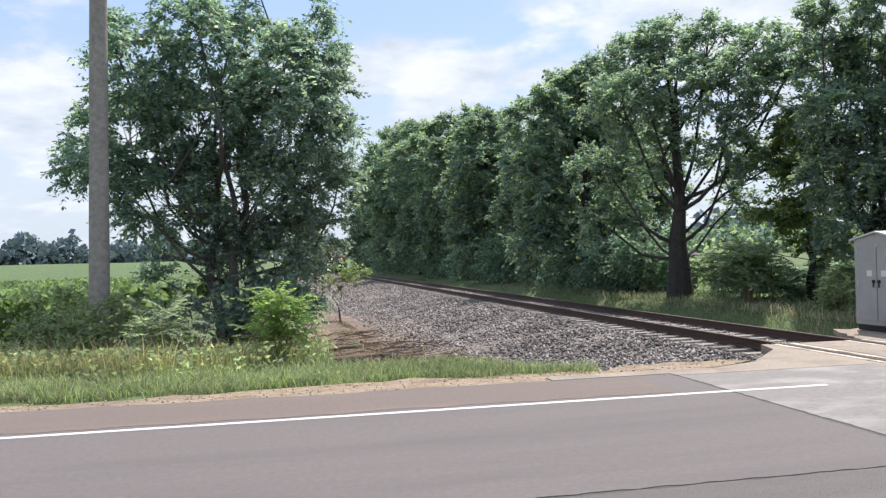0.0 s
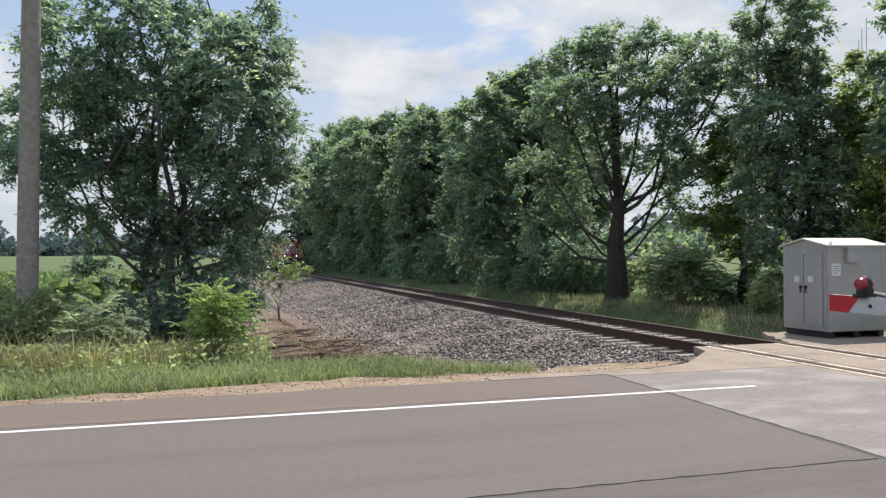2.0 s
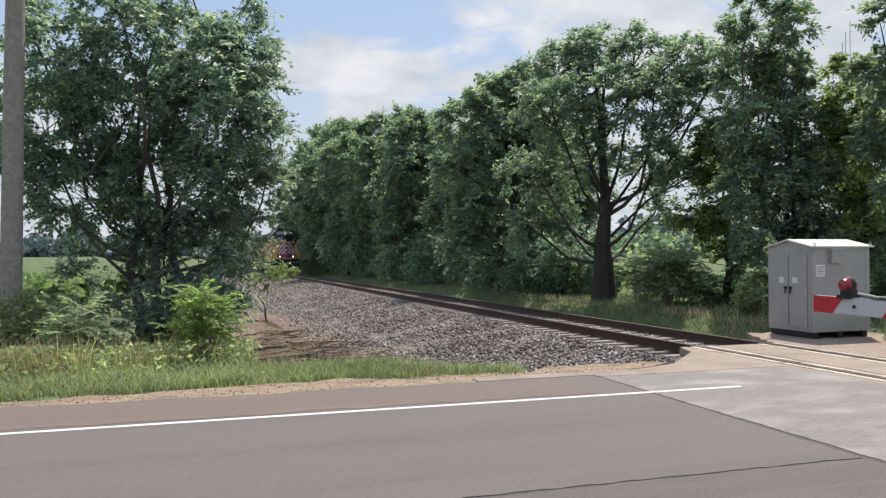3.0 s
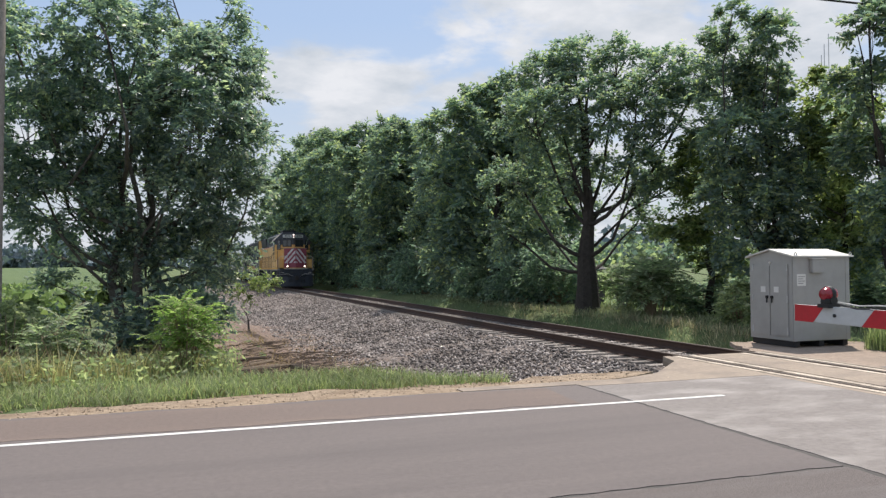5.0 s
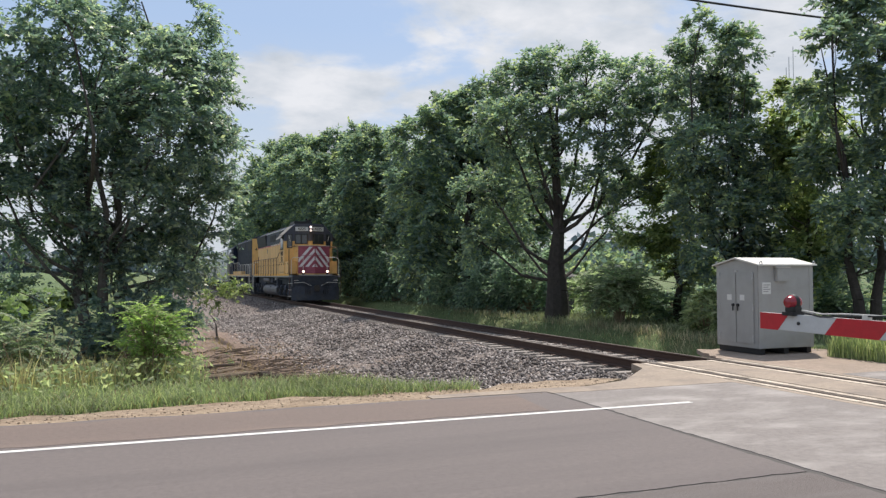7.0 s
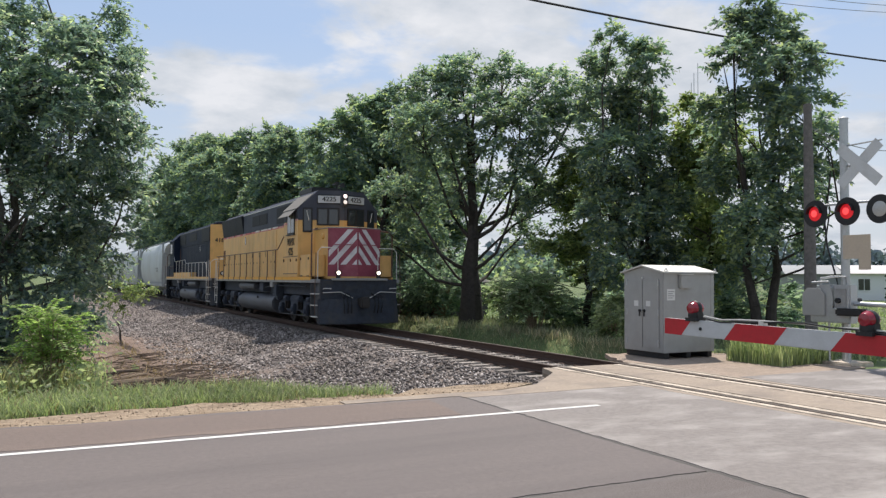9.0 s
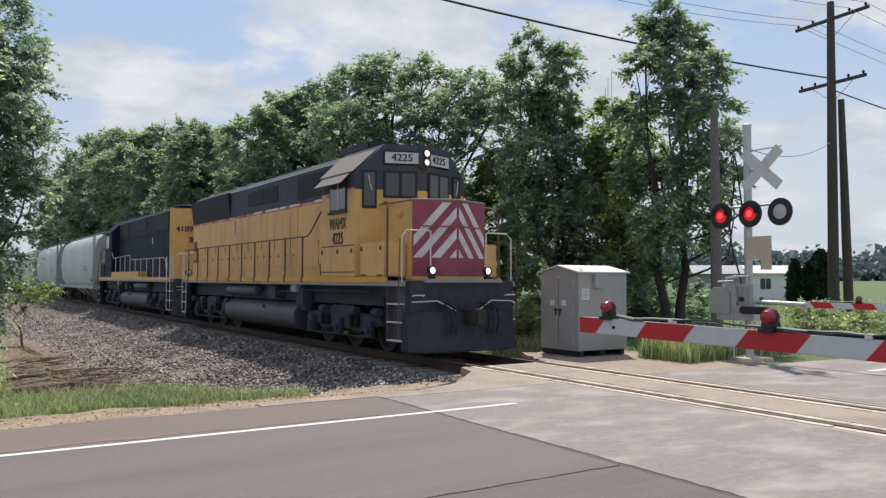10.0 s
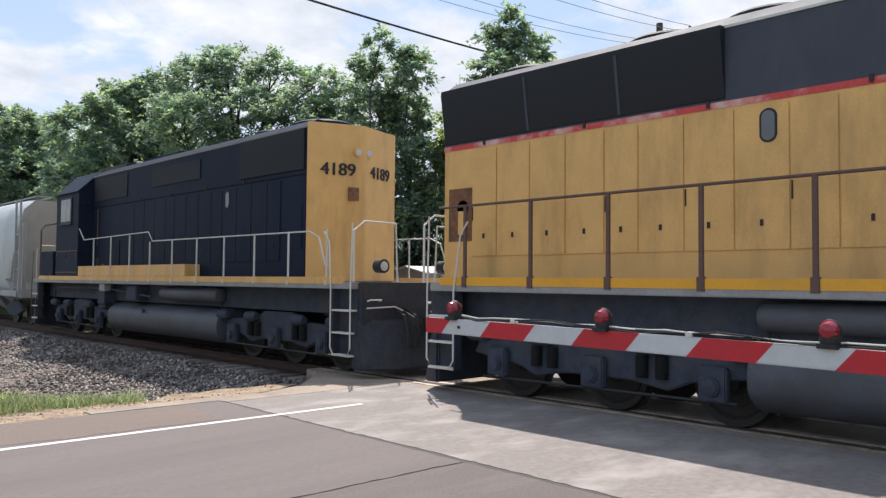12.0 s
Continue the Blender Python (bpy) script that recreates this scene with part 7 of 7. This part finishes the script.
    if not marks:
        ridge = hood_end + 0.38
        part("hood_end_panel", Geo().prism([(-HW, hood_end + 0.002), (0, ridge), (HW, hood_end + 0.002)], 1.63, 4.68, "z"), M["yellow"], lo, "yellow faceted hood end", 0.01)
        for s in (-1, 1):
            turn = math.degrees(math.atan2(0.38, HW))
            lettering("end_digit", number, 0.34, pose(s * 0.52, hood_end + 0.2 + 0.012, 3.78, 0, 0, -s * turn) @ pose(0, 0.006, 0, 90, 0, 180), M["dark_metal"], lo, "black painted numeral", 1.05)
        part("end_door", Geo().box(0.1, 0.32, hood_end + 0.2, hood_end + 0.345, 3.2, 3.45), M["rust"], lo, "small rusty opening")
    # tanks and gear below the deck
    tank = [(1.38 * math.copysign(abs(math.cos(a)) ** 0.55, math.cos(a)), 0.64 + 0.44 * math.copysign(abs(math.sin(a)) ** 0.75, math.sin(a))) for a in (2 * math.pi * k / 40 for k in range(40))]
    part("fuel_tank", Geo().prism(tank, 6.25, 12.35, "y"), M["tank"], lo, "grey rounded fuel tank", 0.03)
    for s in (-1, 1):
        part("air_reservoir", Geo().lathe([(0, 0), (0.13, 0.02), (0.16, 0.1), (0.16, 2.75), (0.13, 2.83), (0, 2.85)], (s * 1.24, 9.4, 1.30), "y", 14), M["tank"], lo, "grey air reservoir")
        part("pipe_run", Geo().tube([(s * 1.3, 2.0, 1.36), (s * 1.3, 6.2, 1.36), (s * 1.32, 8.9, 1.2)], 0.025, 6), M["underframe"], lo)
        part("gear_box", Geo().box(s * 1.1, s * 1.42, 7.6, 8.2, 1.1, 1.45), M["underframe"], lo, bevel=0.02)
        part("gear_box", Geo().box(s * 1.1, s * 1.4, 5.6, 6.1, 0.95, 1.4), M["underframe"], lo, bevel=0.02)
        part("fuel_filler", Geo().lathe([(0.05, 0), (0.05, s * 0.05)], (s * 1.37, 8.6, 0.85), "x", 10), M["dark_metal"], lo)
        part("jacking_pad", Geo().box(s * 1.3, s * 1.48, 5.9, 6.3, 1.3, 1.5), M["sill_grey"], lo, bevel=0.02)
    truck(lo, 3.75, wheels)
    truck(lo, 14.4, wheels)
    if marks:
        for s in (-1, 1):
            lettering("cab_letter", marks, 0.40, pose(s * 1.509, 3.3, 2.95) @ pose(0, 0, 0, 90, 0, 90 * s), M["letter"], cab, "worn dark letter", 0.72)
            lettering("cab_digit", number, 0.40, pose(s * 1.509, 3.3, 2.60) @ pose(0, 0, 0, 90, 0, 90 * s), M["letter"], cab, "worn dark numeral", 0.76)
    return lo


def hopper_car(mat, label):
    h = thing("hopper_car", label, "railway wagon", group="covered hoppers behind the locomotives")
    L = 16.2
    side = [(-1.2, 1.15), (-1.45, 1.6), (-1.56, 2.5), (-1.52, 3.4), (-1.36, 4.0), (-0.95, 4.35), (0.95, 4.35), (1.36, 4.0), (1.52, 3.4), (1.56, 2.5), (1.45, 1.6), (1.2, 1.15)]
    body = part("body", Geo().prism(side, 1.9, L - 1.9, "y"), M[mat], h)
    for e in (0, 1):
        def yy(v, e=e):
            return v if not e else L - v
        n = len(side)
        g = Geo().add([(x, yy(1.9), z) for x, z in side] + [(x * 0.9, yy(0.75 if z > 3 else 0.75 + (3 - z) * 0.75), z) for x, z in side], [tuple(range(n - 1, -1, -1)), tuple(range(n, 2 * n))] + [(i, (i + 1) % n, n + (i + 1) % n, n + i) for i in range(n)])
        part("end_slope", g, M[mat], h)
        part("end_sill", Geo().box(-1.4, 1.4, min(yy(0.2), yy(0.55)), max(yy(0.2), yy(0.55)), 0.95, 1.25), M["hopper_grey"], h, bevel=0.02)
        for s in (-1, 1):
            lad = part("ladder", Geo().box(s * 1.42, s * 1.48, min(yy(0.25), yy(0.31)), max(yy(0.25), yy(0.31)), 1.1, 4.3).box(s * 1.42, s * 1.48, min(yy(0.75), yy(0.81)), max(yy(0.75), yy(0.81)), 1.1, 4.3), M["hopper_grey"], h)
            part("rungs", Geo().box(s * 1.44, s * 1.46, min(yy(0.28), yy(0.78)), max(yy(0.28), yy(0.78)), 1.3, 1.33).box(s * 1.44, s * 1.46, min(yy(0.28), yy(0.78)), max(yy(0.28), yy(0.78)), 1.9, 1.93).box(s * 1.44, s * 1.46, min(yy(0.28), yy(0.78)), max(yy(0.28), yy(0.78)), 2.5, 2.53).box(s * 1.44, s * 1.46, min(yy(0.28), yy(0.78)), max(yy(0.28), yy(0.78)), 3.1, 3.13).box(s * 1.44, s * 1.46, min(yy(0.28), yy(0.78)), max(yy(0.28), yy(0.78)), 3.7, 3.73), M["hopper_grey"], lad)
            part("corner_post", Geo().box(s * 1.2, s * 1.32, min(yy(0.4), yy(0.52)), max(yy(0.4), yy(0.52)), 1.2, 3.5), M["hopper_grey"], h)
            fr = part("truck_frame", Geo().prism([(yy(2.0) - 1.1, 0.5), (yy(2.0) - 0.5, 0.78), (yy(2.0) + 0.5, 0.78), (yy(2.0) + 1.1, 0.5), (yy(2.0) + 0.4, 0.3), (yy(2.0) - 0.4, 0.3)], s * 1.0, s * 1.12, "x"), M["underframe"], h, bevel=0.02)
            for k in (-0.88, 0.88):
                part("wheel", Geo().lathe([(0.0, s * 0.74), (0.38, s * 0.76), (0.46, s * 0.8), (0.46, s * 0.68), (0, s * 0.68)], (0, yy(2.0) + k, 0.46), "x", 18), M["wheel"], fr)
        part("coupler", Geo().box(-0.15, 0.15, min(yy(-0.35), yy(0.4)), max(yy(-0.35), yy(0.4)), 0.72, 1.0), M["wheel"], h, bevel=0.03)
    for s in (-1, 1):
        part("side_sill", Geo().box(s * 1.36, s * 1.5, 0.4, L - 0.4, 1.0, 1.2), M["hopper_grey"], h, bevel=0.01)
        for k in range(1, 4):
            part("side_rib", Geo().prism([(x * 1.006, z) for x, z in side[:6]] + [(x * 0.97, z) for x, z in side[:6]][::-1] if s < 0 else [(-x * 1.006, z) for x, z in side[:6]] + [(-x * 0.97, z) for x, z in side[:6]][::-1], 1.9 + k * 3.1 - 0.05, 1.9 + k * 3.1 + 0.05, "y"), M[mat], body)
        part("data_bars", Geo().box(s * 1.56, s * 1.575, 2.6, 3.9, 2.3, 2.42).box(s * 1.56, s * 1.575, 2.6, 3.5, 2.1, 2.2), M["hopper_grey"], h, "illegible grey lettering bars")
    for k in range(4):
        part("chute", Geo().add([(sx * 1.1, 3.4 + k * 2.5 + sy * 1.2, 1.15) for sx, sy in ((-1, -1), (1, -1), (1, 1), (-1, 1))] + [(sx * 0.35, 3.4 + k * 2.5 + sy * 0.3, 0.45) for sx, sy in ((-1, -1), (1, -1), (1, 1), (-1, 1))], [(0, 1, 2, 3), (7, 6, 5, 4)] + [(i, (i + 1) % 4, 4 + (i + 1) % 4, 4 + i) for i in range(4)]), M["hopper_grey"], h)
        part("roof_hatch", Geo().lathe([(0.38, 4.35), (0.38, 4.45), (0.3, 4.5), (0, 4.52)], (0, 3.0 + k * 3.3, 0), "z", 14), M[mat], h)
    part("running_board", Geo().box(-0.85, -0.35, 0.6, L - 0.6, 4.45, 4.49).box(0.35, 0.85, 0.6, L - 0.6, 4.45, 4.49), M["hopper_grey"], h, "grated roof walkway")
    return h


build_cabinet()
build_gates()
build_poles()
build_house()
WHEELS_A, WHEELS_B = [], []
lead = locomotive("diesel_locomotive", "yellow and slate-grey diesel locomotive with maroon chevron nose and lit headlamps", "4225", 17.3, "yellow", "slate", True, "railing", "WAMX", WHEELS_A)
second = locomotive("diesel_locomotive", "dark navy diesel locomotive with yellow hood end, running long hood first", "4189", 15.2, "navy", "navy", False, "pale_rail", "", WHEELS_B, nose_front=False)
hopper = hopper_car("hopper", "pale grey covered hopper wagon with rounded sides")
hoppers = [hopper] + [copy_thing(hopper, pose(0, 0, 0)) for _ in range(6)]


def motions():
    times = [k * 0.5 for k in range(25)]
    walk(lead, [(t, pose(TRACK_X, travelled(t), 0)) for t in times])
    walk(second, [(t, pose(TRACK_X, travelled(t) + 36.3, 0, 0, 0, 180)) for t in times])
    for i, h in enumerate(hoppers):
        walk(h, [(t, pose(TRACK_X, travelled(t) + 37.4 + 17.2 * i, 0)) for t in times])
    steps = [k / 15 for k in range(181)]
    for sets, way in ((WHEELS_A, 1), (WHEELS_B, -1)):
        for wheel, y in sets:
            walk(wheel, [(t, pose(0, y, 0.5) @ Matrix.Rotation(way * (travelled(0) - travelled(t)) / 0.5, 4, "X")) for t in steps])


motions()
